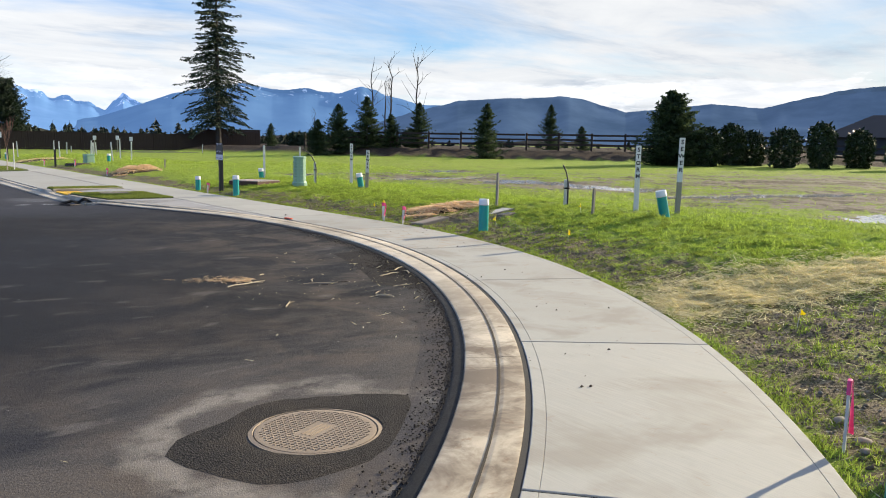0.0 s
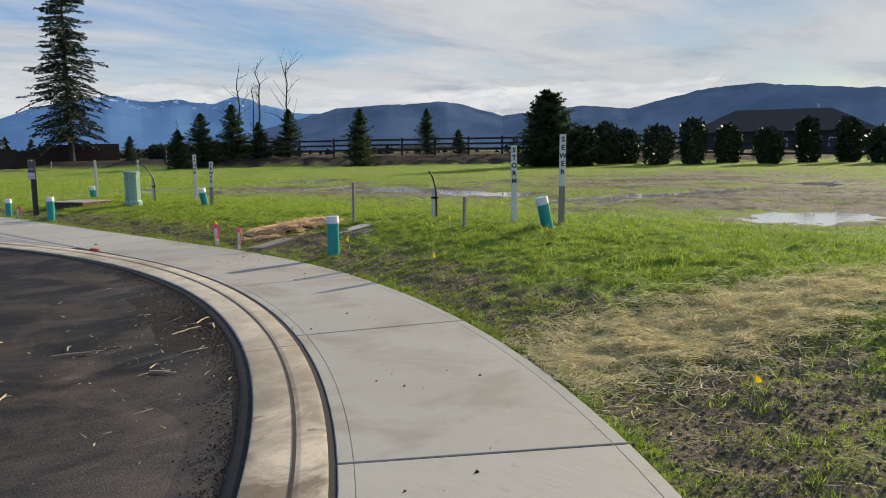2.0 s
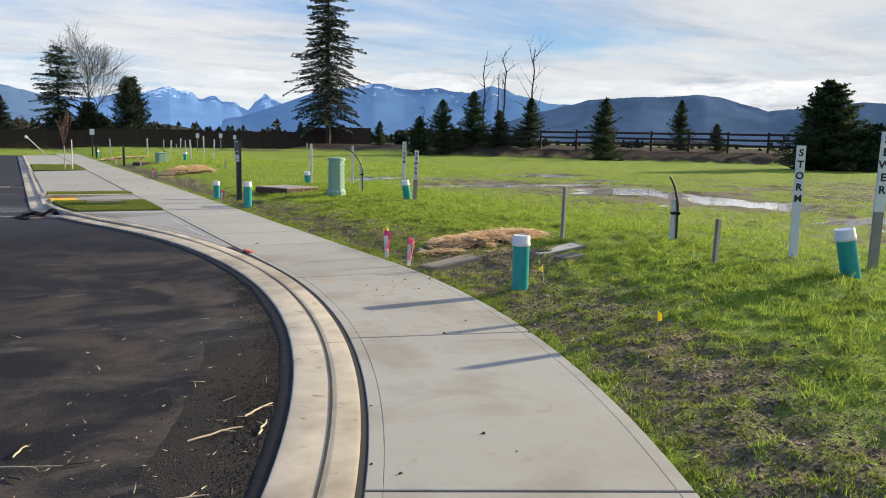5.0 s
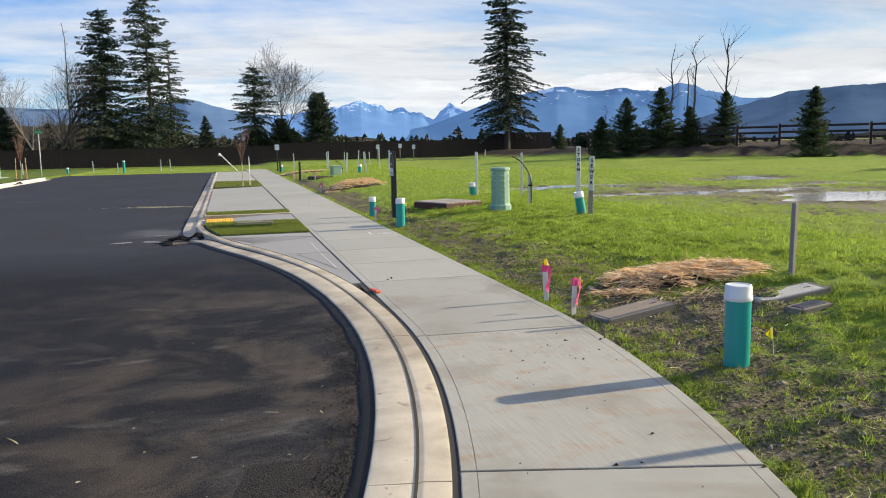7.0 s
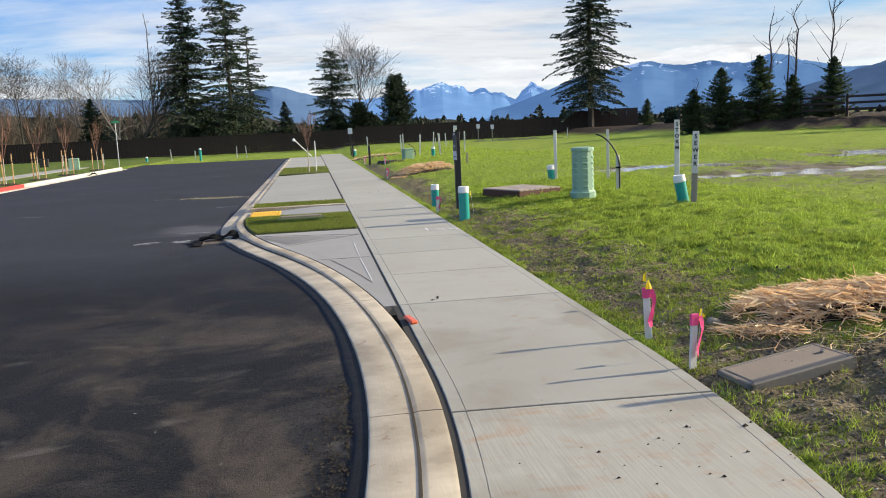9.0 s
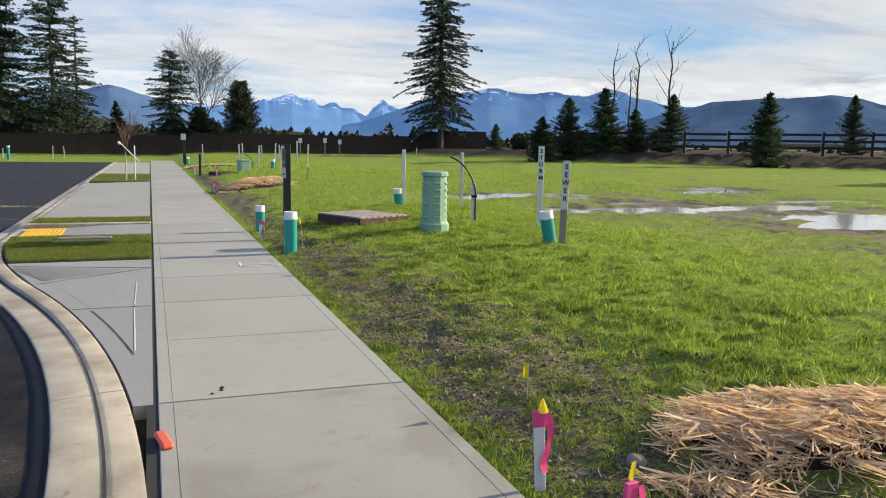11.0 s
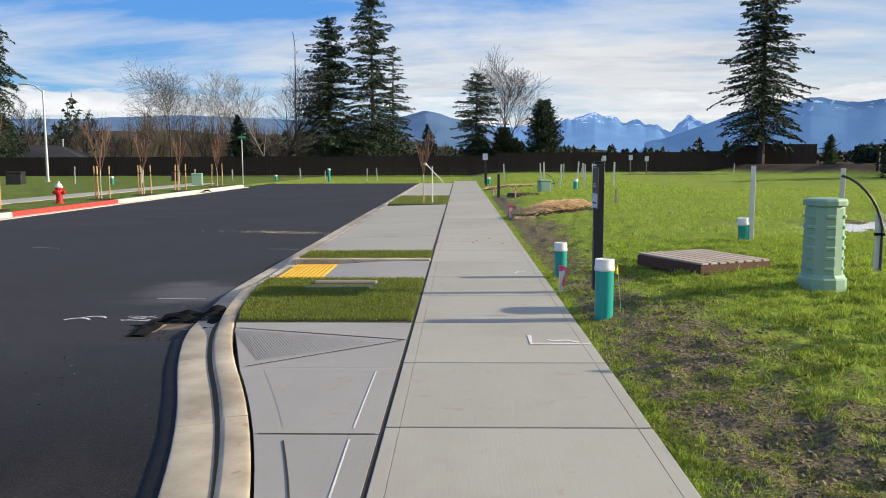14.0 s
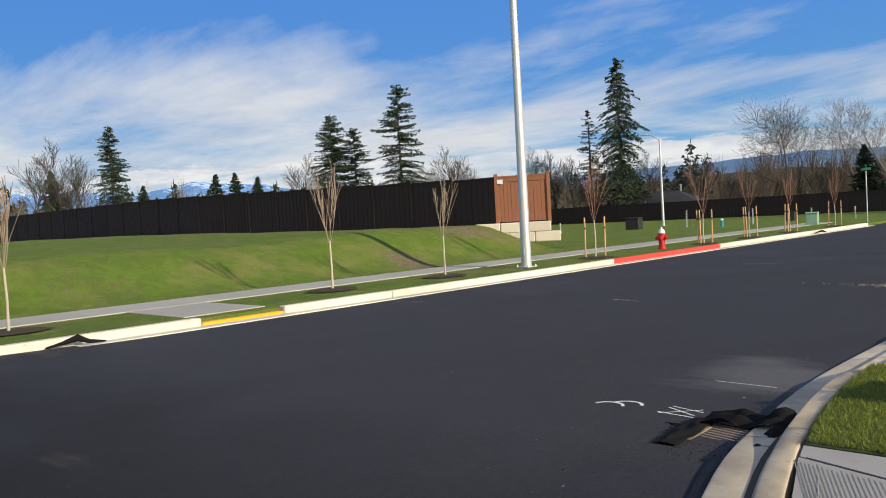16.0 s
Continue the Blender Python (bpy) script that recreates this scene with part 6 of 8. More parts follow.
def post(x, y, h, label, mats=("whitepaint",), w=0.088, d=0.038, turn=0.0, tilt=(0, 0), word="", size=0.075, name="marker_post"):
    p = thing(name, label, "post", pose(x, y, at_ground(x, y), tilt[0], tilt[1], turn), "marker posts")
    if len(mats) == 1:
        part("board", box(-w / 2, -d / 2, -0.25, w / 2, d / 2, h, 0.004), M[mats[0]], p)
    else:
        cut = h * 0.42
        part("board", box(-w / 2, -d / 2, -0.25, w / 2, d / 2, cut, 0.004), M[mats[1]], p, "bare weathered wood")
        part("painted_end", box(-w / 2 - 0.001, -d / 2 - 0.001, cut + 0.001, w / 2 + 0.001, d / 2 + 0.001, h, 0.004), M[mats[0]], p, "white painted end")
    for i, c in enumerate(word):
        g = moved(text_geo(c, size), Matrix.Translation((0, -d / 2 - 0.003, h - 0.075 - i * size * 1.18)))
        part("letter", g, M["ink"], p)
    return p


WHITE = "tall white painted marker post"
post(4.56, -4.64, 1.17, WHITE + " lettered down its face", word="STORM", turn=-40, size=0.10)
post(4.58, -5.52, 1.30, WHITE + " with a bare grey foot", ("whitepaint", "greywood"), word="SEWER", turn=-40, size=0.10, tilt=(0, 1))
post(4.88, 5.08, 1.06, "grey-footed white marker post by a pipe stub", ("whitepaint", "greywood"), word="SEWER", turn=-25, size=0.085, tilt=(0, 1.5))
post(5.55, 7.05, 1.24, WHITE + " lettered down its face", word="STORM", turn=-25, size=0.085)
post(4.74, 11.45, 1.12, "weathered white marker post by a pipe stub", w=0.07, turn=-20)
post(5.65, 10.6, 1.06, "slim white marker post beside a conduit", w=0.06, turn=-20)
GREY = "short weathered grey wooden stake in the grass"
post(3.53, -2.0, 0.68, "weathered wooden stake beside the straw heap", ("greywood",), 0.045, 0.045, 15, (1, 0), name="wooden_stake")
post(3.62, -4.46, 0.46, GREY, ("greywood",), 0.06, 0.035, 10, (0, 3), name="wooden_stake")
post(4.66, 21.5, 0.42, GREY, ("greywood",), 0.06, 0.035, 10, (0, 3), name="wooden_stake")


def conduit(x, y, h, reach, label, turn):
    """A bent black conduit tied to a pale stake."""
    c = thing("conduit_stub", label, "conduit", pose(x, y, at_ground(x, y), 0, 0, turn))
    part("stake", box(-0.035, -0.02, -0.2, 0.035, 0.02, h, 0.004), M["whitepaint"], c, "pale wooden stake")
    pts = [(0.03, -0.035, -0.1), (0.03, -0.035, h * 0.75)]
    for i in range(1, 8):
        u = i / 7
        pts.append((0.03 - reach[0] * u**1.5, -0.035, h * 0.75 + reach[1] * math.sin(u * reach[2]) / math.sin(reach[2])))
    part("conduit", tube(pts, [0.015] * len(pts), 10), M["rubber"], c, "bent black conduit", smooth=True)
    part("tie", box(-0.042, -0.062, h * 0.62, 0.055, 0.025, h * 0.62 + 0.03, 0.004), M["blackfabric"], c)
    return c


conduit(4.60, -2.84, 0.50, (0.14, 0.40, 1.1), "bent black conduit tied to a pale stake", -10)
conduit(4.93, 8.2, 0.64, (0.42, 0.56, 1.35), "curved black conduit tied to a grey stake", -18)


def pedestal(x, y):
    """A ribbed octagonal utility pedestal."""
    h = thing("utility_pedestal", "ribbed sage green plastic utility pedestal on the grass", "pedestal", pose(x, y, at_ground(x, y) - 0.01, 0, 0, 10) @ Matrix.Diagonal((0.9, 0.9, 1.0, 1.0)))
    part("foot", lathe([(0.245, -0.05), (0.245, 0.10), (0.225, 0.115), (0.215, 0.14)], 12), M["vault"], h)
    part("body", lathe([(0.205, 0.13), (0.195, 0.78), (0.185, 0.80)], 12), M["vault"], h)
    for i in range(12):
        for j in range(6):
            if i % 2:
                continue
            z = 0.185 + 0.099 * j
            a = 30 * i + 15
            part("rib", box(0.172, -0.051, z, 0.209, 0.051, z + 0.035, 0.008), M["vault"], h, m=pose(0, 0, 0, 0, 0, a))
    part("lid", lathe([(0.215, 0.80), (0.220, 0.805), (0.220, 0.845), (0.205, 0.865), (0.10, 0.875)], 12), M["vault"], h, "flat faceted lid")


pedestal(3.93, 7.27)


def pallet(x, y, turn):
    p = thing("wooden_deck", "low wooden deck of grey boards on a dark frame", "pallet", pose(x, y, at_ground(x, y) - 0.02, 0, 0, turn))
    w, d = 1.0, 1.14
    for i in range(8):
        a = -w / 2 + w * i / 8
        part("board", box(a + 0.017, -d / 2, 0.125, a + w / 8 - 0.017, d / 2, 0.148, 0.003), M["plank"], p)
    for yy in (-d / 2, d / 2 - 0.03):
        part("fascia", box(-w / 2, yy, 0.0, w / 2, yy + 0.03, 0.122, 0.004), M["fascia"], p, "dark red-brown fascia board")
    for xx in (-w / 2, w / 2 - 0.03):
        part("fascia", box(xx, -d / 2 + 0.032, 0.0, xx + 0.03, d / 2 - 0.032, 0.122, 0.004), M["fascia"], p, "dark red-brown fascia board")
    for yy in (-0.02,):
        part("runner", box(-w / 2 + 0.01, yy, 0.0, w / 2 - 0.01, yy + 0.04, 0.124, 0.004), M["darkwood"], p)


pallet(3.28, 8.98, 24)


def lot_sign(x, y, turn, numbers, h=1.46):
    """Two boards side by side on one black post."""
    s = thing("lot_sign", "black and white lot sign boards on a black post", "sign", pose(x, y, at_ground(x, y), 0, 0, turn), "lot signs")
    part("post", box(-0.052, -0.052, -0.3, 0.052, 0.052, h, 0.006), M["blacksteel"], s)
    part("post_cap", box(-0.058, -0.058, h, 0.058, 0.058, h + 0.012, 0.004), M["blacksteel"], s)
    for side, num in zip((-1, 1), numbers):
        m = pose(0, 0.012 if side < 0 else -0.060, 0)
        x0, x1 = (-0.36, -0.054) if side < 0 else (-0.01, 0.325)
        panel = part("panel", box(x0, -0.008, 0.88, x1, 0.0, h - 0.05, 0.002), M["signblack"], s, m=m)
        part("lower_band", box(x0 + 0.002, -0.011, 0.882, x1 - 0.002, -0.0085, 1.035), M["signwhite"], panel, "pale lower band")
        cx = (x0 + x1) / 2
        if num:
            part("number", moved(text_geo(num, 0.125), Matrix.Translation((cx, -0.0115, 1.225))), M["signwhite"], panel, "white lot number")
        for i, (wd, z, t, mt) in enumerate(((0.20, 1.335, 0.022, "signwhite"), (0.07, 1.308, 0.008, "signwhite"), (0.10, 1.135, 0.014, "signwhite"), (0.20, 1.110, 0.014, "signwhite"), (0.22, 0.935, 0.018, "ink"))):
            k = max(4, round(wd / t * 1.1))
            for j in range(k):
                a = cx - wd / 2 + wd * j / k
                part("bar", box(a, -0.0135, z - t / 2, a + wd / k * (0.62 + 0.2 * ((j * 7 + i) % 3 - 1)), -0.0112, z + t / 2), M[mt], panel)
    return s


lot_sign(-3.02, -12.56, 231, ("16", "17"))
lot_sign(1.92, 8.22, -90, ("", ""), 1.36)
near_rod = thing("steel_rod", "thin grey rod leaning beside the lot sign", "rod", pose(-2.95, -12.58, at_ground(-2.95, -12.58)))
part("rod", tube([(0.02, 0.03, -0.08), (-0.05, -0.17, 0.93)], [0.011, 0.010], 8), M["greywood"], near_rod)
loose = thing("loose_board", "pale loose board lying by the lot sign", "board", pose(-2.34, -12.74, at_ground(-2.34, -12.74) + 0.13, 0, -13, -19))
part("board", box(-0.5, -0.028, -0.012, 0.5, 0.028, 0.012, 0.003), M["plank"], loose)
clod = tagged(part("support_stone", lathe([(0.11, -0.05), (0.10, 0.06), (0.06, 0.115), (0.02, 0.12)], 9), M["stone"], m=pose(-2.25, -12.77, at_ground(-2.25, -12.77))), "field stone under a loose board", "stone")


def pink_stake(x, y, h, label, tape=True, tilt=(0, 0), ribbon=True):
    s = thing("survey_stake", label, "stake", pose(x, y, at_ground(x, y), tilt[0], tilt[1], random.Random(int(x * 99)).uniform(-30, 30)), "survey stakes")
    part("lath", box(-0.024, -0.007, -0.15, 0.024, 0.007, h, 0.002), M["whitepaint"], s)
    part("tape_band", box(-0.027, -0.010, h * 0.80, 0.027, 0.010, h * 1.005, 0.002), M["pink"], s, "pink flagging tape")
    if ribbon:
        rng = random.Random(int(y * 77))
        vs, fs = [], []
        for i in range(7):
            z = h * 0.97 - i * h * 0.12
            w = 0.014 + 0.004 * math.sin(i * 1.7)
            off = 0.030 + 0.018 * math.sin(i * 0.9) + rng.uniform(0, 0.006)
            vs += [(off - w, -0.014 - 0.004 * i, z), (off + w, -0.012, z), (off + w, -0.0105, z - 0.001), (off - w, -0.0125 - 0.004 * i, z - 0.001)]
        for i in range(6):
            for a, b in ((0, 1), (1, 2), (2, 3), (3, 0)):
                fs.append((4 * i + a, 4 * i + b, 4 * i + 4 + b, 4 * i + 4 + a))
        part("ribbon", (vs, fs), M["pink"], s, "loose pink ribbon")
    return s


PINK = "white survey stake wrapped in pink tape"
pink_stake(-2.98, -12.20, 0.37, PINK + " beside the sidewalk", tilt=(0, 2))
pink_stake(1.56, -0.92, 0.36, PINK + " with a yellow tip", tilt=(0, -3))
pink_stake(1.53, -1.63, 0.34, PINK + " beside a valve box", tilt=(0, 2))
pink_stake(1.53, 8.25, 0.30, PINK + " by the pipe stubs")
pink_stake(1.66, 19.3, 0.32, PINK + " by a straw heap")
pink_stake(2.35, 27.6, 0.34, PINK + " farther up the walk")
pink_stake(1.75, 31.5, 0.33, PINK + " farther up the walk")
tip = thing("stake_tip", "small yellow paper cone on a survey stake", "tip", pose(1.56, -0.92, at_ground(1.56, -0.92) + 0.355, 0, -3, 0))
part("cone", lathe([(0.026, 0.0), (0.016, 0.03), (0.003, 0.06)], 8), M["yellow"], tip)


def flag(x, y, h=0.22, turn=0.0, size=0.060, lean=6):
    f = thing("marker_flag", "small yellow marker flag on a thin wire", "flag", pose(x, y, at_ground(x, y), lean, 4, turn), "yellow marker flags")
    part("wire", tube([(0, 0, -0.08), (0, 0, h)], [0.0025, 0.0025], 5), M["galv"], f)
    vs, fs = [], []
    for i in range(5):
        u = i / 4
        yy = 0.018 * math.sin(u * 4)
        vs += [(size * 0.75 * u, yy, h - 0.05 * u), (size * 0.7 * u, yy + 0.004, h - 0.085 * (1 - u) - 0.062 * u)]
    n = len(vs)
    vs += [(x_, y_ + 0.0015, z_) for x_, y_, z_ in vs]
    for i in range(4):
        fs += [(2 * i, 2 * i + 1, 2 * i + 3, 2 * i + 2), (n + 2 * i, n + 2 * i + 2, n + 2 * i + 3, n + 2 * i + 1)]
    part("flag_sheet", (vs, fs), M["yellow"], f, smooth=True)


for i, (x, y, h) in enumerate(((2.05, -3.70, 0.20), (3.55, -4.25, 0.20), (1.50, -5.93, 0.20), (-0.90, -10.78, 0.17), (1.66, -1.42, 0.30), (1.94, 0.0, 0.2), (1.92, 6.9, 0.42))):
    flag(x, y, h, 140 + 67 * i)


def straw_heap(x, y, a, b, h, count, label, seed, turn=0.0):
    heap = thing("straw_heap", label, "straw", pose(x, y, at_ground(x, y) - 0.02, 0, 0, turn), "straw heaps")
    rng = np.random.RandomState(seed)
    ct, st = math.cos(radians(turn)), math.sin(radians(turn))

    def lie(px, py):
        """How far the ground under a point of the heap lies above its middle."""
        return land(x + ct * np.asarray(px) - st * np.asarray(py), y + st * np.asarray(px) + ct * np.asarray(py)) - at_ground(x, y) + 0.02

    n, rings = 28, 6
    vs, fs = [], []
    for r in range(rings + 1):
        u = r / rings
        for i in range(n):
            t = 2 * np.pi * i / n
            wob = 1 + 0.12 * math.sin(3 * t + seed) + 0.07 * math.sin(7 * t)
            vs.append((a * u * wob * math.cos(t), b * u * wob * math.sin(t), h * (1 - u**1.4) * 0.6 + rng.uniform(-0.02, 0.02) - 0.035 * u + float(lie(a * u * wob * math.cos(t), b * u * wob * math.sin(t)))))
    for r in range(rings):
        for i in range(n):
            j = (i + 1) % n
            fs.append((r * n + i, (r + 1) * n + i, (r + 1) * n + j, r * n + j))
    part("soil", (vs, fs), M["soil"], heap, "dark damp soil under the straw", smooth=True)
    u = rng.uniform(0, 1.12, count) ** 0.6
    t = rng.uniform(0, 2 * np.pi, count)
    px, py = a * u * np.cos(t), b * u * np.sin(t)
    lumpy = noise2(px, py, 0.30, seed, 3)
    full = lumpy > 0.34 + 0.22 * (u > 0.8)
    px, py, u, lumpy = px[full], py[full], u[full], lumpy[full]
    count = len(px)
    # stalks lie nearly flat, layer over layer, in combed bunches
    bunch = np.pi * 2.2 * noise2(px, py, 0.35, seed + 9, 2)
    ang = bunch + rng.normal(0, 0.55, count)
    ln = 0.03 + 0.13 * rng.uniform(0, 1, count) ** 1.7
    pz = h * np.clip(1 - u**2.2, 0, 1) * (0.2 + 1.3 * lumpy) + 0.03 * rng.uniform(0, 1, count) + 0.008 + lie(px, py)
    dz = rng.normal(0, 0.10, count) * np.where(rng.uniform(0, 1, count) < 0.12, 3.0, 1.0)
    d = np.column_stack([np.cos(ang), np.sin(ang), dz]) * ln[:, None]
    w = np.column_stack([-np.sin(ang), np.cos(ang), rng.normal(0, 1.0, count)]) * rng.uniform(0.0016, 0.0040, (count, 1))
    c = np.column_stack([px, py, pz])
    bend = np.column_stack([-np.sin(ang), np.cos(ang), rng.uniform(-0.3, 0.6, count)]) * (ln * rng.normal(0, 0.16, count))[:, None]
    m = c + bend
    q = np.concatenate([np.stack([c - d - w, c - d + w, m + w], 1), np.stack([c - d - w, m + w, m - w], 1), np.stack([m - w, m + w, c + d + w * 0.5], 1), np.stack([m - w, c + d + w * 0.5, c + d - w * 0.5], 1)])
    triangles("straw", q, M["straw"], heap)
    return heap


straw_heap(2.84, -1.14, 0.90, 0.56, 0.075, 5200, "heap of orange-brown straw on dark soil", 4, -15)
straw_heap(2.90, 19.6, 1.5, 0.85, 0.24, 7000, "heap of orange-brown straw farther up the walk", 6, 47)
straw_heap(2.6, 37.5, 1.8, 0.8, 0.12, 1200, "thin straw heap far up the walk", 7, 0)


def valve_box(x, y, w, d, turn, label, mat="lidcon", sunk=0.024):
    fall_x, fall_y = at_ground(x + 0.3, y) - at_ground(x - 0.3, y), at_ground(x, y + 0.3) - at_ground(x, y - 0.3)
    v = thing("valve_box", label, "box", pose(x, y, at_ground(x, y) - sunk, math.degrees(math.atan2(fall_y, 0.6)), -math.degrees(math.atan2(fall_x, 0.6)), turn))
    part("frame", join(box(-w / 2, -d / 2, -0.1, w / 2, -d / 2 + 0.03, 0.05, 0.006), box(-w / 2, d / 2 - 0.03, -0.1, w / 2, d / 2, 0.05, 0.006), box(-w / 2, -d / 2, -0.1, -w / 2 + 0.03, d / 2, 0.05, 0.006), box(w / 2 - 0.03, -d / 2, -0.1, w / 2, d / 2, 0.05, 0.006)), M["stone"], v)
    lid = box(-w / 2 + 0.034, -d / 2 + 0.034, 0.0, w / 2 - 0.034, d / 2 - 0.034, 0.052, 0.006)
    part("lid", lid, M[mat], v, "muddy flat lid")
    # a black box on the lid stands for the dark of a hole
    part("lift_hole", box(w / 2 - 0.14, -0.012, 0.0525, w / 2 - 0.08, 0.012, 0.0535), M["ink"], v)


valve_box(1.94, -1.95, 0.66, 0.36, 3, "muddy rectangular valve box beside the sidewalk", sunk=0.042)
valve_box(3.12, -2.46, 0.60, 0.36, -10, "pale flat valve box lid in the grass", "block")
valve_box(2.90, -3.0, 0.30, 0.20, 5, "small dark green valve box lid in the grass", "rubber")


def rock(x, y, r, seed):
    rng = random.Random(seed)
    bm = bmesh.new()
    bmesh.ops.create_icosphere(bm, subdivisions=2, radius=r)
    for v in bm.verts:
        v.co *= 1 + 0.28 * (noise.noise(v.co * (2.2 / r) + Vector((seed, 0, 0)))) 
        v.co.z *= 0.6
    geo = [tuple(v.co) for v in bm.verts], [tuple(v.index for v in f.verts) for f in bm.faces]
    bm.free()
    tagged(part("field_stone", geo, M["stone"], m=pose(x, y, at_ground(x, y) + r * 0.25, 0, 0, rng.uniform(0, 360)), smooth=True), "grey field stone lying on the soil", "stone", "field stones")


for i, (x, y, r) in enumerate(((2.10, -1.28, 0.075), (2.02, -0.95, 0.08), (2.32, -1.33, 0.05), (-2.82, -12.22, 0.07), (-2.88, -12.38, 0.055), (-2.62, -12.0, 0.06), (-2.96, -12.30, 0.05), (3.5, -1.3, 0.07), (-3.06, -11.98, 0.035))):
    rock(x, y, r * 0.6, i + 1)

# ---- farther up the walk ----
slab_lid = thing("ground_lid", "flat dark lid lying on the grass up the walk", "lid", pose(2.68, 28.4, at_ground(2.68, 28.4), 0, 0, 20))
part("lid", box(-0.45, -0.35, -0.04, 0.45, 0.35, 0.10, 0.015), M["darkwood"], slab_lid)
part("rim", box(-0.47, -0.37, -0.04, 0.47, 0.37, 0.05, 0.01), M["blacksteel"], slab_lid)


def far_post_sign(x, y, h, dark, turn=0.0):
    s = thing("far_lot_sign", "small white lot sign on a slim dark post", "sign", pose(x, y, at_ground(x, y), 0, 0, turn), "far lot signs")
    part("post", box(-0.04, -0.04, -0.2, 0.04, 0.04, h, 0.005), M["blacksteel" if dark else "greywood"], s)
    part("panel", box(-0.14, -0.055, h - 0.36, 0.14, -0.042, h, 0.003), M["signwhite"], s)


far_post_sign(1.85, 45.7, 1.72, True)
for x, y in ((13.0, 59.4), (14.3, 59.9), (10.9, 58.5)):
    far_post_sign(x, y, 1.4, False)
post(1.84, 29.3, 0.86, "slim black post beside the sidewalk", ("blacksteel",), 0.09, 0.09, name="black_post")
post(1.80, 42.5, 0.90, "slim black post beside the sidewalk", ("blacksteel",), 0.09, 0.09, name="black_post")
for x, y, h in ((4.70, 34.1, 1.0), (6.60, 42.1, 1.05), (4.62, 41.6, 1.0), (2.97, 46.1, 1.0), (5.6, 33.2, 1.05), (5.3, 46.5, 1.0), (7.4, 44.5, 0.9), (8.3, 47.5, 0.9), (6.9, 50.2, 0.9), (6.9, 36.4, 1.2), (7.2, 35.2, 1.05), (-6.2, 56.6, 0.9), (-5.5, 57.0, 0.9), (-11.0, 57.0, 0.9), (9.8, 62.0, 0.5), (20.8, 60.0, 0.8), (-15.5, 55.5, 0.8), (-20.5, 52.0, 1.0), (-24.0, 50.0, 1.1), (-19.0, 58.0, 0.8), (-31.0, 46.0, 0.7), (-9.5, 58.5, 0.7)):
    post(x, y, h, "slim pale marker stake far across the field", w=0.07, name="far_stake", tilt=(0, random.Random(int(x * 31 + y)).uniform(-4, 4)))
conduit(4.3, 33.0, 0.35, (0.35, 0.35, 1.2), "bent conduit stub far up the walk", -10)
for x, y, h in ((5.05, 31.9, 0.40), (2.0, 44.2, 0.42), (-8.64, 50.9, 0.0), (-8.64, 55.0, 0.9), (-21.0, 48.6, 0.5), (-12.9, 57.5, 0.4)):
    if h:
        cleanout(x, y, h, "teal pipe stub far up the street", r=0.09)


def cabinet_box(x, y, label, mat, w=0.45, h=0.55):
    c = thing("utility_box", label, "utility box", pose(x, y, at_ground(x, y), 0, 0, 12), "utility boxes")
    part("body", box(-w / 2, -w / 2, -0.05, w / 2, w / 2, h * 0.86, 0.02), M[mat], c)
    part("lid", box(-w / 2 - 0.02, -w / 2 - 0.02, h * 0.865, w / 2 + 0.02, w / 2 + 0.02, h, 0.03), M[mat], c)
    part("door_seam", box(-w / 2 + 0.05, -w / 2 - 0.006, 0.08, w / 2 - 0.05, -w / 2 + 0.01, h * 0.78, 0.004), M[mat], c)


cabinet_box(3.62, 30.2, "pale green utility box in the grass", "vault", 0.42, 0.5)
cabinet_box(-15.2, 47.0, "pale green utility box across the street", "vault", 0.6, 0.7)
cabinet_box(-27.5, 49.5, "dark utility box across the street", "blacksteel", 0.9, 0.8)
cabinet_box(-20.0, 57.0, "dark utility box far across the street", "blacksteel", 0.6, 0.6)
brace = thing("leaning_pole", "white leaning pole at the end of the street", "pole", pose(-0.65, 51.0, -0.02))
part("pole", tube([(0.0, 0.0, 0.0), (-1.1, 0.1, 1.17)], [0.035, 0.035], 8), M["whitecap"], brace)
part("knob", moved(lathe([(0.07, 0), (0.10, 0.05), (0.09, 0.16), (0.04, 0.2)], 10), pose(-1.1, 0.1, 1.1, 0, -40, 0)), M["whitecap"], brace)
tie_stake = thing("tree_stake", "pale wooden stake beside a street tree", "stake", pose(-0.50, 26.1, 0.0), "tree stakes")
part("shaft", tube([(0.0, 0.0, -0.1), (0.0, 0.0, 1.22)], [0.022, 0.020], 8), M["whitepaint"], tie_stake)

# ---- on the street ----


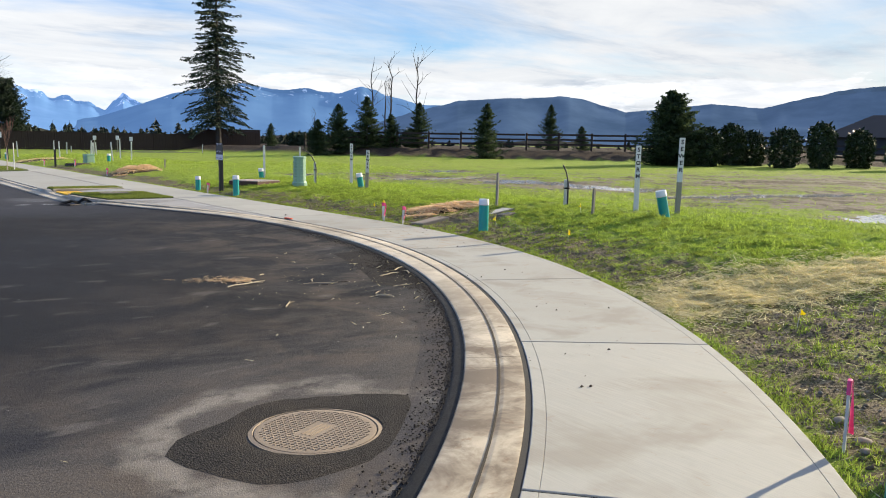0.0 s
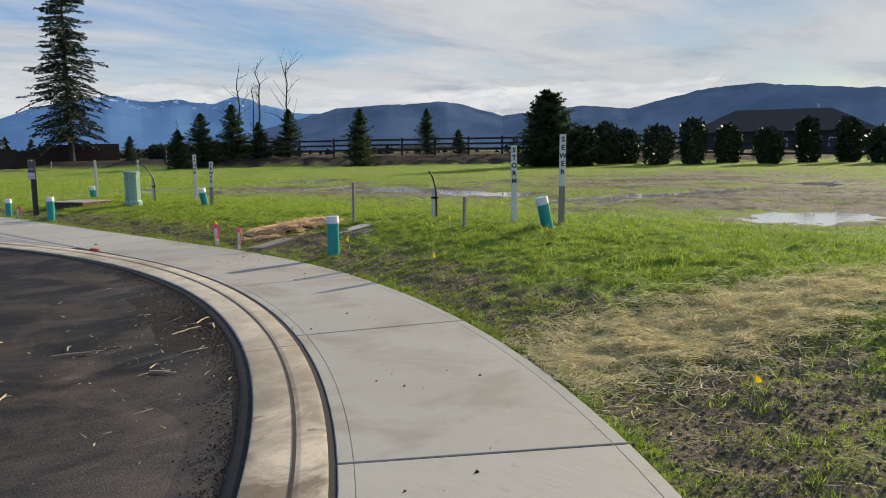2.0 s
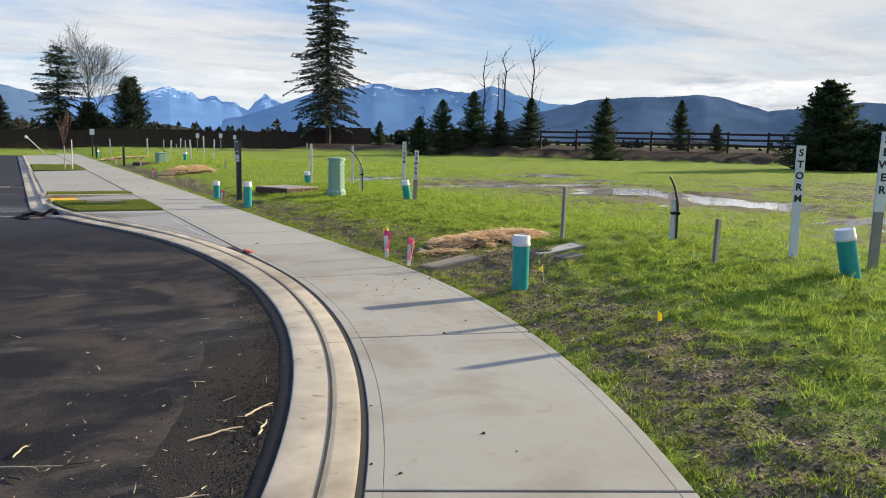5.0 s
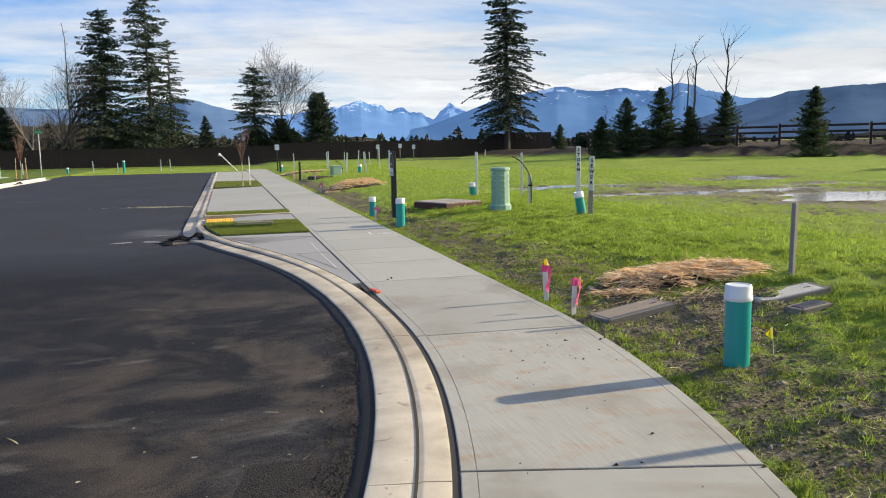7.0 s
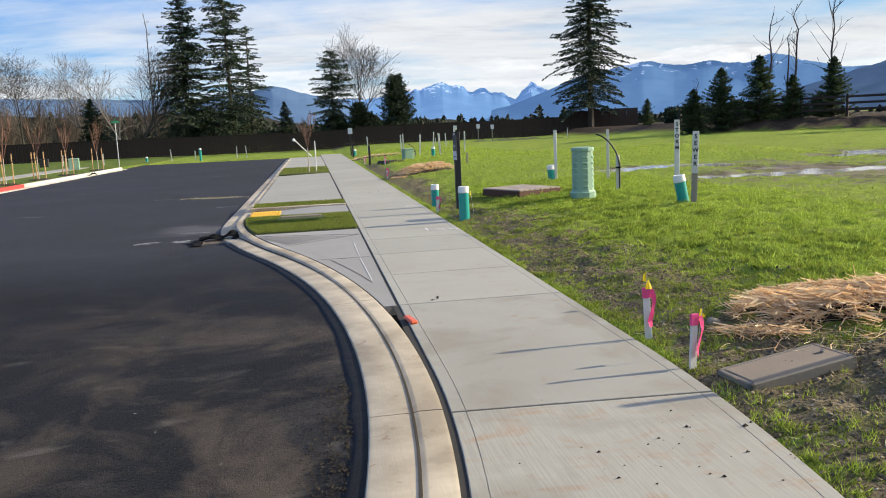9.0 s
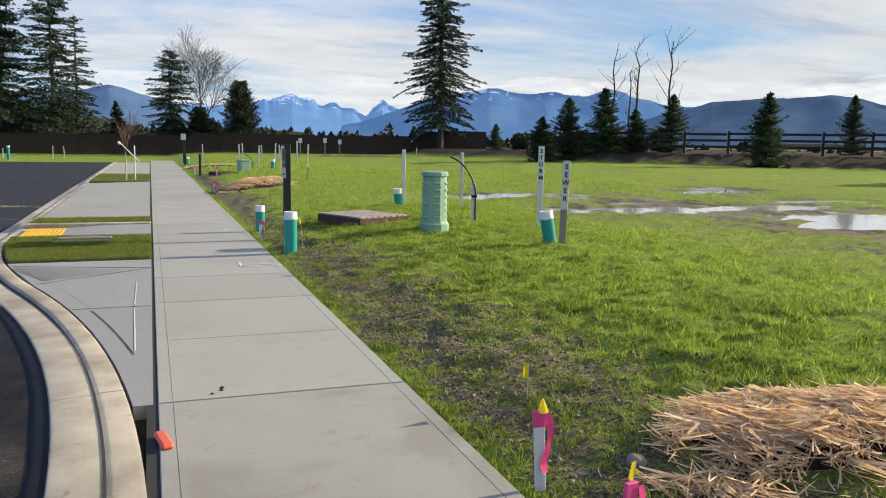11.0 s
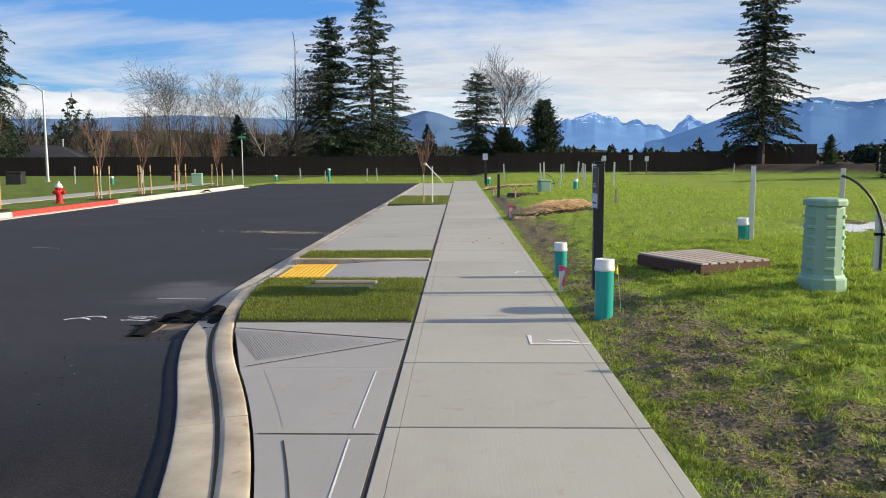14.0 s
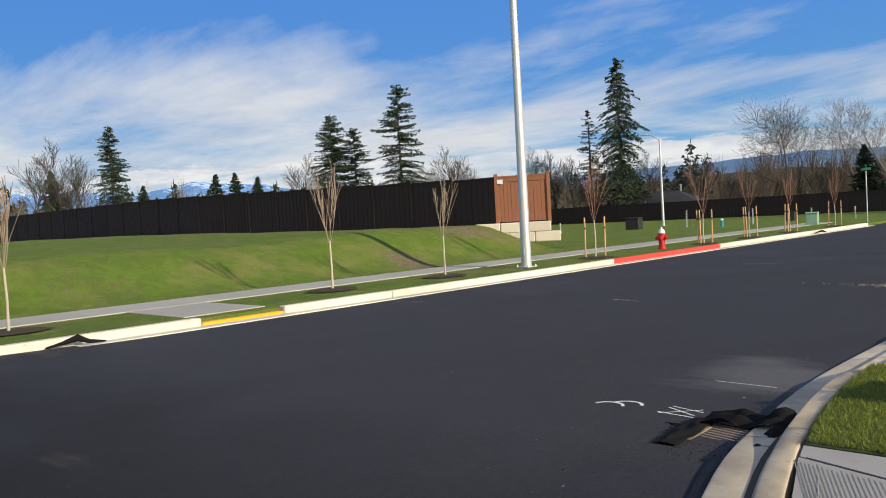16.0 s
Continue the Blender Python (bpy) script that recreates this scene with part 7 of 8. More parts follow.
def manhole(x, y, r):
    z = float(road_height(y))
    m = thing("manhole_cover", "rusty cast iron manhole cover in a patched ring of asphalt", "manhole cover", pose(x, y, z, 0, 0, 25))
    part("frame", lathe([(r * 1.10, -0.03), (r * 1.10, 0.004), (r * 1.03, 0.008), (r * 1.02, 0.0), (r * 0.5, -0.001)], 48), M["iron"], m, smooth=True)
    part("cover", lathe([(r * 1.0, -0.02), (r * 1.0, 0.006), (r * 0.97, 0.008), (r * 0.9, 0.007)], 48), M["iron"], m, smooth=True)
    bumps = []
    k = 12
    for i in range(-k, k + 1):
        for j in range(-k, k + 1):
            px, py = i * r / k * 0.94, j * r / k * 0.94
            if px * px + py * py < (r * 0.9) ** 2 and not (abs(px) < r * 0.35 and abs(py) < r * 0.16):
                bumps.append(moved(box(-0.009, -0.0045, 0.0, 0.009, 0.0045, 0.0045, 0.0015), pose(px, py, 0.0068, 0, 0, 45 if (i + j) % 2 else -45)))
    part("tread", join(*bumps), M["iron"], m)
    for i in range(3):
        part("cast_mark", box(-r * 0.28, -r * 0.10 + i * r * 0.08, 0.006, r * 0.28, -r * 0.06 + i * r * 0.08, 0.0105, 0.001), M["iron"], m)


manhole(-4.93, -10.25, 0.335)


def patch_ring():
    """A hand-laid collar of rougher asphalt round the manhole."""
    rng = random.Random(8)
    n = 40
    vs, fs = [], []
    for r, z in ((0.385, 0.005), (0.46, 0.009), (0.60, 0.008), (0.72, 0.001)):
        for i in range(n):
            a = 6.283 * i / n
            w = 1 + 0.10 * math.sin(2 * a + 1) + 0.06 * math.sin(5 * a) + (rng.uniform(-0.02, 0.02) if r > 0.5 else 0)
            w = w if r > 0.5 else 1
            vs.append((-4.93 + r * w * math.cos(a), -10.25 + r * w * 0.85 * math.sin(a), -0.085 + z))
    for l in range(3):
        for i in range(n):
            j = (i + 1) % n
            fs.append((l * n + i, (l + 1) * n + i, (l + 1) * n + j, l * n + j))
    tagged(part("asphalt_patch", (vs, fs), M["patch"], smooth=True), "rough darker asphalt collar round the manhole", "patch", kind="structure")


def patch_material():
    m, k = material("rough_asphalt_patch")
    geo = k.n("ShaderNodeNewGeometry").outputs["Position"]
    stone = k.n("ShaderNodeTexVoronoi", {"Vector": geo, "Scale": 95.0}).outputs["Distance"]
    fine = k.noise(120.0, geo, 3.0, 0.7)
    c = k.mix(k.ramp(fine, [(0.40, 0.0), (0.72, 1.0)]), (0.012, 0.0115, 0.011), (0.085, 0.078, 0.070))
    c = k.mix(k.ramp(k.noise(2.6, geo, 5.0, 0.65, 0.6), [(0.42, 0.0), (0.68, 0.7)]), c, (0.060, 0.050, 0.040))
    finish(k, c, 0.9, 0.0, k.math("ADD", stone, fine), 0.7, 0.006, 0.08)
    return m


M["patch"] = patch_material()
M["tar"] = simple("tar_seal", (0.0055, 0.0055, 0.006), 0.7, 0, 0.5, 40, 0.6, 0.004, 0.25)
patch_ring()


def reach(y):
    """How far the asphalt's rise runs out from the gutter; it is short beside the manhole."""
    return 0.95 - 0.60 * float(smooth(-7.6, -9.0, y))


def edge_sheet(y0, y1, wide, mat, name, label, lift=0.0):
    """A strip of asphalt that rises gently to the lip of the gutter."""
    vs, fs = [], []
    line = [p for p in CURB if y0 < p[1] < y1]
    pts = [(a[0] + (b[0] - a[0]) * f / 6, a[1] + (b[1] - a[1]) * f / 6) for a, b in zip(line, line[1:]) for f in range(6)]
    n = 5
    for i, (x, y) in enumerate(pts):
        ax, ay = pts[max(i - 1, 0)]
        bx, by = pts[min(i + 1, len(pts) - 1)]
        l = math.hypot(bx - ax, by - ay)
        nx, ny = -(by - ay) / l, (bx - ax) / l
        road_z = float(road_height(y))
        lip = max(gutter_edge(y) - 0.026, road_z + 0.002)
        w = wide(i, y)
        for k in range(n + 1):
            q = 0.425 + w * k / n
            up = (lip - road_z) * max(0.0, 1 - (q - 0.425) / reach(y))
            vs.append((x + nx * q, y + ny * q, road_z + up + (lift if k < n else lift * 0.1) + 0.0008))
    for i in range(len(pts) - 1):
        for k in range(n):
            a = i * (n + 1) + k
            fs.append((a, a + 1, a + n + 2, a + n + 1))
    tagged(part(name, (vs, fs), M[mat], smooth=True), label, "road", kind="structure")


def edge_height(x, y):
    """Height of the asphalt beside the gutter of the bulb."""
    q = R_IN - math.hypot(x - CX, y - CY)
    road_z = float(road_height(y))
    lip = max(gutter_edge(y) - 0.026, road_z + 0.002)
    return road_z + (lip - road_z) * max(0.0, 1 - max(q - 0.425, 0) / reach(y)) + 0.005


def edge_patch():
    edge_sheet(-14.0, 6.6, lambda i, y: reach(y), "asphalt", "road_edge", "dusty asphalt rising to the gutter of the bulb")
    edge_sheet(-12.4, -4.2, lambda i, y: 0.10 + 0.50 * float(smooth(-7.6, -6.9, y) * smooth(-4.32, -4.40, y)) + 0.05 * float(noise2(y, 3.0, 0.16, 5, 4)), "patch", "edge_asphalt", "coarse worn asphalt patch along the gutter", 0.003)
    edge_sheet(-14.0, 6.4, lambda i, y: 0.075 + 0.05 * float(noise2(y, 7.0, 0.5, 5, 4)), "tar", "tar_seal", "black tar seal along the lip of the gutter", 0.010)


edge_patch()


def catch_basin():
    b = thing("storm_grate", "rusty storm grate half covered with torn black filter cloth", "drain", pose(-2.15, 6.90, -0.138, 0, 0, 4))
    part("frame", join(box(-0.30, -0.36, -0.06, 0.30, -0.32, 0.012, 0.004), box(-0.30, 0.32, -0.06, 0.30, 0.36, 0.012, 0.004), box(-0.30, -0.36, -0.06, -0.26, 0.36, 0.012, 0.004), box(0.26, -0.36, -0.06, 0.30, 0.36, 0.012, 0.004)), M["iron"], b)
    # a black floor just below the bars paints the dark of the pit
    part("pit", box(-0.26, -0.32, -0.06, 0.26, 0.32, -0.05), M["ink"], b)
    for side in (-1, 1):
        for i in range(11):
            yy = -0.30 + 0.055 * i
            part("bar", moved(box(-0.13, -0.011, -0.03, 0.13, 0.011, 0.010, 0.003), pose(side * 0.13, yy, 0, 0, 0, side * 16)), M["iron"], b)
    rng = random.Random(9)
    # the cloth: a crumpled sheet round three sides
    def cloth(x0, y0, x1, y1, nx, ny, lift, seed):
        vs, fs = [], []
        for i in range(nx + 1):
            for j in range(ny + 1):
                u, v = i / nx, j / ny
                x = x0 + (x1 - x0) * u + 0.03 * noise.noise((u * 6, v * 6, seed))
                y = y0 + (y1 - y0) * v + 0.03 * noise.noise((u * 6, v * 6, seed + 5))
                z = 0.02 + lift * max(0, noise.noise((u * 3.5, v * 3.5, seed + 9)) + 0.45) * (0.4 + math.sin(math.pi * u))
                vs.append((x, y, z))
        for i in range(nx):
            for j in range(ny):
                a = i * (ny + 1) + j
                fs.append((a, a + ny + 1, a + ny + 2, a + 1))
        return vs, fs
    part("filter_cloth", cloth(-0.36, 0.20, 0.42, 0.46, 16, 8, 0.10, 1.0), M["blackfabric"], b, "torn black filter cloth", smooth=True)
    part("filter_cloth", cloth(0.08, -0.42, 0.40, 0.30, 10, 14, 0.045, 2.0), M["blackfabric"], b, "torn black filter cloth", smooth=True)
    part("filter_cloth", cloth(-0.46, -0.40, -0.27, 0.30, 8, 14, 0.025, 3.0), M["blackfabric"], b, "torn black filter cloth", smooth=True)
    for i in range(14):
        a = rng.uniform(2.4, 4.6)
        p = [(-0.35, -0.2 + 0.03 * i, 0.02)]
        for j in range(4):
            p.append((p[-1][0] + 0.07 * math.cos(a + rng.uniform(-0.6, 0.6)), p[-1][1] + 0.07 * math.sin(a + rng.uniform(-0.6, 0.6)), 0.008))
        part("loose_thread", tube(p, [0.004] * 5, 4), M["blackfabric"], b)


catch_basin()
scrap = thing("cloth_scrap", "scrap of black filter cloth on the far gutter", "cloth", pose(-12.08, 6.45, -0.12, 0, 0, 80))
part("scrap", tube([(-0.4, 0, 0.02), (-0.15, 0.05, 0.06), (0.05, 0, 0.12), (0.2, -0.03, 0.05), (0.45, 0.02, 0.02)], [0.015, 0.03, 0.055, 0.035, 0.012], 7), M["blackfabric"], scrap, smooth=True)
scrap2 = thing("cloth_scrap", "scrap of black filter cloth on the far gutter", "cloth", pose(-12.0, 38.6, -0.12, 0, 0, 80))
part("scrap", tube([(-0.5, 0, 0.02), (-0.1, 0.05, 0.08), (0.15, 0, 0.10), (0.5, 0.02, 0.02)], [0.015, 0.04, 0.05, 0.015], 7), M["blackfabric"], scrap2, smooth=True)


def stroke(points, w, z, name, label, mat="chalk"):
    """A painted line a few millimetres thick."""
    vs, fs = [], []
    for i, (x, y) in enumerate(points):
        ax, ay = points[max(i - 1, 0)]
        bx, by = points[min(i + 1, len(points) - 1)]
        l = math.hypot(bx - ax, by - ay)
        nx, ny = -(by - ay) / l * w / 2, (bx - ax) / l * w / 2
        zz = z(y) if callable(z) else z
        vs += [(x + nx, y + ny, zz), (x - nx, y - ny, zz)]
    fs = [(2 * i, 2 * i + 1, 2 * i + 3, 2 * i + 2) for i in range(len(points) - 1)]
    return tagged(part(name, (vs, fs), M[mat]), label, "marking", "paint marks", "structure")


on_road = lambda y: float(road_height(y)) + 0.004
MARK = "faint white surveyor's paint line on asphalt"
for a, b in (((-2.40, 5.14), (-1.80, 5.21)), ((-3.08, 8.57), (-2.52, 8.55)), ((-3.0, 13.75), (-2.45, 13.66)), ((-7.5, 14.05), (-6.9, 13.9)), ((-2.95, 7.26), (-2.70, 7.52)), ((-2.97, 7.47), (-2.68, 7.32)), ((-2.96, 7.52), (-2.66, 7.44)), ((-2.98, 7.30), (-2.66, 7.26)), ((-8.5, 22.0), (-7.6, 22.0)), ((-5.4, 30.2), (-4.1, 30.2)), ((-11.6, 12.5), (-10.9, 12.7))):
    stroke([a, b], 0.015, on_road, "paint_line", MARK)
arc = [(-3.30 + 0.13 * math.cos(t), 7.37 + 0.13 * math.sin(t)) for t in np.linspace(0.3, 2.9, 9)]
stroke(arc, 0.028, on_road, "paint_mark", "curved white paint mark on asphalt")
stroke([(x - 0.12, y - 0.10) for x, y in arc], 0.028, on_road, "paint_mark", "curved white paint mark on asphalt")
stroke([(0.99, 6.02), (0.98, 5.70), (1.45, 5.70)], 0.036, 0.004, "paint_bracket", "white corner bracket painted on the sidewalk")
stroke([(1.12, 5.84), (1.18, 5.80), (1.25, 5.83), (1.32, 5.79), (1.36, 5.76)], 0.03, 0.0045, "paint_mark", "white scribble painted on the sidewalk")
stroke([(1.12, 9.65), (1.18, 9.85), (1.3, 9.72), (1.5, 9.78)], 0.028, 0.004, "paint_mark", "white scribble painted on the sidewalk")
stroke([(-0.52, -4.35), (0.02, -4.25)], 0.018, lambda y: -0.028, "paint_line", "white paint line across the gutter")
stroke([(-1.50, -4.46), (-1.43, -4.39), (-1.36, -4.36)], 0.035, on_road, "paint_mark", "pink surveyor's paint mark on asphalt", "pinkpaint")
red_bit = thing("orange_marker", "crushed orange plastic marker in the walk joint", "marker", pose(0.03, 0.12, 0.0, 0, 0, 100))
part("marker", box(-0.11, -0.03, 0.0, 0.11, 0.03, 0.03, 0.012), M["orange"], red_bit)

# ---- grass, litter ----


# round heaps, lids and the deck no grass stands
CLEAR = ((2.84, -1.14, 0.82, 0.50), (2.9, 19.6, 1.3, 1.0), (1.94, -1.95, 0.38, 0.22), (3.28, 8.98, 0.62, 0.62), (3.12, -2.46, 0.42, 0.30), (2.90, -3.0, 0.22, 0.17))


def field_grass():
    rng = np.random.RandomState(12)

    def layer(name, label, mat, rows, bare=False):
        out = []
        for count, x0, x1, y0, y1, h, w, lean in rows:
            if x0 is None:
                # along the outer edge of the walk
                o, q = R_OUT + x1 * rng.uniform(0, 1, count) ** 1.2, rng.uniform(y0, y1, count)
                ang = np.minimum(q - CY, 0) / R_OUT
                x, y = CX + o * np.cos(ang), CY + o * np.sin(ang) + np.maximum(q - CY, 0)
            else:
                x, y = rng.uniform(x0, x1, count), rng.uniform(y0, y1, count)
            s = beyond_walk(x, y)
            turf = turf_amount(x, y)
            t = turf * (1 - 0.85 * np.clip(straw_amount(x, y) * 1.2, 0, 0.7)) * (1 - np.clip(muddiness(x, y) * 1.5, 0, 1))
            clump = noise2(x, y, 0.22, 51, 3)
            if bare:
                clump = noise2(x, y, 0.17, 53, 3)
                keep = (s > 0.02) & (s < 4.2) & (rng.uniform(0, 1, count) < smooth(0.38, 0.60, clump) * (0.15 + 0.85 * smooth(0.0, 0.3, turf)) * (0.5 + 0.5 * turf) * (1 - 0.55 * smooth(-8.8, -10.2, y)))
            else:
                keep = (s > 0.015) & (rng.uniform(0, 1, count) < np.clip((t - 0.22) * 1.5, 0.03, 1) * (0.12 + 0.88 * smooth(0.3, 2.1 + 1.4 * smooth(-9.3, -11.0, y), s + 0.9 * (noise2(x, y, 0.35, 57, 3) - 0.5))) * smooth(0.36, 0.66, clump + 0.22 * t) * (0.35 + 0.65 * smooth(0.38, 0.58, noise2(x, y, 0.11, 69, 2))))
            for hx, hy, ra, rb in CLEAR:
                keep &= ((x - hx) / ra) ** 2 + ((y - hy) / rb) ** 2 > 1
            x, y = x[keep], y[keep]
            tall = h * (0.5 + 0.9 * noise2(x, y, 0.6, 61, 3)) * (0.2 + 1.6 * smooth(0.3, 0.7, noise2(x, y, 0.10, 67, 2))) * (0.6 + 0.45 * smooth(0.2, 0.8, turf_amount(x, y)))
            out.append(blades(np.column_stack([x, y]), land(x, y) - 0.004, tall, w, rng, lean))
        tagged(triangles(name, np.concatenate(out), M[mat]), label, "grass", kind="stuff")

    def tufts(name, label, mat, rows):
        """Small bunches of longer blades, close together on turf and scattered over the soil."""
        out = []
        for count, x1, y0, y1, h, per in rows:
            o, q = R_OUT + 0.01 + x1 * rng.uniform(0, 1, count) ** 1.15, rng.uniform(y0, y1, count)
            ang = np.minimum(q - CY, 0) / R_OUT
            x, y = CX + o * np.cos(ang), CY + o * np.sin(ang) + np.maximum(q - CY, 0)
            sd = beyond_walk(x, y)
            fringe = np.exp(-sd / 0.07) * smooth(0.40, 0.60, noise2(x, y, 0.5, 35, 3))
            like = np.clip(turf_amount(x, y) * smooth(0.40, 0.62, noise2(x, y, 0.30, 63, 3)) * 1.2 + 0.05 + fringe, 0, 1)
            like = like * (1 - np.clip(straw_amount(x, y), 0, 0.7)) * (1 - np.clip(muddiness(x, y) * 1.6, 0, 1))
            for hx, hy, ra, rb in CLEAR:
                like = np.where(((x - hx) / ra) ** 2 + ((y - hy) / rb) ** 2 > 1, like, 0)
            keep = rng.uniform(0, 1, count) < like
            x, y, sd = x[keep], y[keep], sd[keep]
            n = len(x)
            size = rng.uniform(0.6, 1.4, n)
            bx = np.repeat(x, per) + rng.normal(0, 0.018, n * per) * np.repeat(size, per)
            by = np.repeat(y, per) + rng.normal(0, 0.018, n * per) * np.repeat(size, per)
            ok = beyond_walk(bx, by) > 0.004
            bx, by = bx[ok], by[ok]
            tall = (h * np.repeat(size, per) * rng.uniform(0.5, 1.2, n * per))[ok]
            out.append(blades(np.column_stack([bx, by]), land(bx, by) - 0.005, tall, 0.0030, rng, 0.9))
        tagged(triangles(name, np.concatenate(out), M[mat]), label, "grass", kind="stuff")

    tufts("grass_tufts", "longer green grass tufts on soil and turf", "blade", ((34000, 4.8, -15.0, 12.0, 0.036, 14), (1500, 2.2, -14.0, 12.0, 0.060, 18), (5000, 0.10, -15.0, 40.0, 0.034, 8)))
    layer("field_grass", "young bright green grass in uneven tufts", "blade", ((560000, None, 5.2, -16.0, 12.0, 0.035, 0.0042, 1.0), (170000, 1.4, 16.0, -13.0, 30.0, 0.048, 0.0080, 1.1), (26000, 1.4, 9.0, 26.0, 50.0, 0.06, 0.014, 1.0)))
    layer("field_weeds", "low dark weeds and moss on the soil beside the walk", "weed", ((430000, None, 3.2, -16.0, 10.0, 0.026, 0.0055, 1.4),), True)


field_grass()


def field_litter():
    """Clods, pebbles and straw ends on the bare strip along the walk, and straw on the street."""
    rng = np.random.RandomState(22)
    def lumps(count, r0, r1, power, name, label, mat, like):
        """Irregular eight-sided lumps bedded in the soil, as one mesh."""
        x, y = rng.uniform(-4.2, 4.6, count), rng.uniform(-13.8, 12, count)
        sd = beyond_walk(x, y)
        keep = (sd > 0.02) & (sd < 3.4) & (rng.uniform(0, 1, count) < like(x, y, sd))
        x, y = x[keep], y[keep]
        n = len(x)
        r = r0 + (r1 - r0) * rng.uniform(0, 1, n) ** power
        c = np.column_stack([x, y, land(x, y) + r * 0.15])
        corner = np.array([[1, 0, 0], [0, 1, 0], [-1, 0, 0], [0, -1, 0], [0, 0, 0.75], [0, 0, -0.6]], float)
        turn = rng.uniform(0, 6.283, n)
        v = corner[None] * rng.uniform(0.65, 1.3, (n, 6, 1)) + rng.normal(0, 0.16, (n, 6, 3))
        ca, sa = np.cos(turn)[:, None], np.sin(turn)[:, None]
        v = np.stack([v[..., 0] * ca - v[..., 1] * sa, v[..., 0] * sa + v[..., 1] * ca, v[..., 2]], -1) * r[:, None, None] + c[:, None]
        face = np.array([(0, 1, 4), (1, 2, 4), (2, 3, 4), (3, 0, 4), (1, 0, 5), (2, 1, 5), (3, 2, 5), (0, 3, 5)])
        f = (face[None] + 6 * np.arange(n)[:, None, None]).reshape(-1, 3).astype(np.int32)
        me = bpy.data.meshes.new(name)
        me.vertices.add(6 * n), me.loops.add(3 * len(f)), me.polygons.add(len(f))
        me.vertices.foreach_set("co", v.astype(np.float32).ravel())
        me.loops.foreach_set("vertex_index", f.ravel())
        me.polygons.foreach_set("loop_start", np.arange(0, 3 * len(f), 3, dtype=np.int32))
        me.update(calc_edges=True)
        me.materials.append(M[mat])
        tagged(new(name, me), label, "pebbles", kind="stuff")

    lumps(190000, 0.003, 0.019, 2.6, "soil_clods", "dark clods of bare soil beside the walk", "clod", lambda x, y, sd: np.clip(1.0 - 1.15 * turf_amount(x, y), 0, 1))
    lumps(16000, 0.004, 0.020, 2.6, "pebbles", "pale pebbles scattered on bare soil", "pebble", lambda x, y, sd: np.clip(1.0 - 1.2 * turf_amount(x, y), 0, 0.6))

    def straws(x, y, z, l0, l1, name, label, mat="straw_pale"):
        n = len(x)
        a = rng.uniform(0, np.pi, n)
        l = l0 / 2 + (l1 - l0) / 2 * rng.uniform(0, 1, n) ** 1.6
        d = np.column_stack([np.cos(a) * l, np.sin(a) * l, rng.normal(0, 0.22, n) * l])
        w = np.column_stack([-np.sin(a), np.cos(a), rng.uniform(-0.6, 0.6, n)]) * rng.uniform(0.0012, 0.0036, (n, 1))
        c = np.column_stack([x, y, z])
        bend = np.column_stack([-np.sin(a), np.cos(a), rng.uniform(0, 0.6, n)]) * (l * rng.normal(0, 0.10, n))[:, None]
        m = c + bend
        tagged(triangles(name, np.concatenate([np.stack([c - d - w, c - d + w, m + w], 1), np.stack([c - d - w, m + w, m - w], 1), np.stack([m - w, m + w, c + d], 1)]), M[mat]), label, "straw", kind="stuff")

    n = 230000
    x, y = rng.uniform(-2.5, 4.0, n), rng.uniform(-12.3, -7.5, n)
    keep = (rng.uniform(0, 1, n) < straw_amount(x, y) ** 1.3 * 1.5) & (beyond_walk(x, y) > 0.02)
    x, y = x[keep], y[keep]
    straws(x, y, land(x, y) + 0.006 + 0.022 * rng.uniform(0, 1, len(x)), 0.04, 0.20, "thin_straw", "thin pale straw spread on seeded soil")
    n = 9000
    x = rng.uniform(-4.0, 3.2, n)
    y = rng.uniform(-13.5, -0.5, n)
    keep = (beyond_walk(x, y) > 0.02) & (beyond_walk(x, y) < 2.6) & (rng.uniform(0, 1, n) < 0.10 + 0.5 * smooth(-8.0, -10.0, y))
    straws(x[keep], y[keep], land(x[keep], y[keep]) + 0.012, 0.04, 0.12, "straw_ends", "stray straw ends on the soil")
    n = 420
    u, v = -0.05 - np.abs(rng.normal(0, 0.32, n)), rng.normal(0, 0.085, n)
    x, y = -3.20 + u * 0.87 + v * 0.5, -5.60 - u * 0.5 + v * 0.87
    straws(x, y, road_height(y) + 0.006 + 0.02 * rng.uniform(0, 1, n), 0.02, 0.13, "street_straw", "small scatter of orange straw on the street", "straw")
    n = 150
    x, y = rng.normal(-2.5, 0.6, n), rng.normal(-6.5, 0.75, n)
    keep = np.hypot(x - CX, y - CY) < R_IN - 0.47
    x, y = x[keep], y[keep]
    straws(x, y, np.array([edge_height(a, b) for a, b in zip(x, y)]) + 0.004, 0.008, 0.05, "street_chaff", "pale chaff scattered on the street")
    n = 150
    x, y = rng.normal(2.62, 0.30, n), rng.normal(-1.80, 0.20, n)
    straws(x, y, land(x, y) + 0.02 + 0.02 * rng.uniform(0, 1, n), 0.06, 0.30, "strewn_straw", "straw strewn round the heap and the lid", "straw")
    n = 60
    a = rng.normal(radians(-26), radians(9), n)
    rr = 13.50 - np.abs(rng.normal(0, 0.8, n))
    x, y = CX + rr * np.cos(a), CY + rr * np.sin(a)
    straws(x, y, np.array([edge_height(a, b) for a, b in zip(x, y)]) + 0.004, 0.02, 0.14, "gutter_straw", "stray straws along the gutter")
    n = 420
    u = rng.normal(0, 0.55, n)
    x, y = -3.45 + u * 0.95, 17.0 - u * 0.25 + rng.normal(0, 0.16, n)
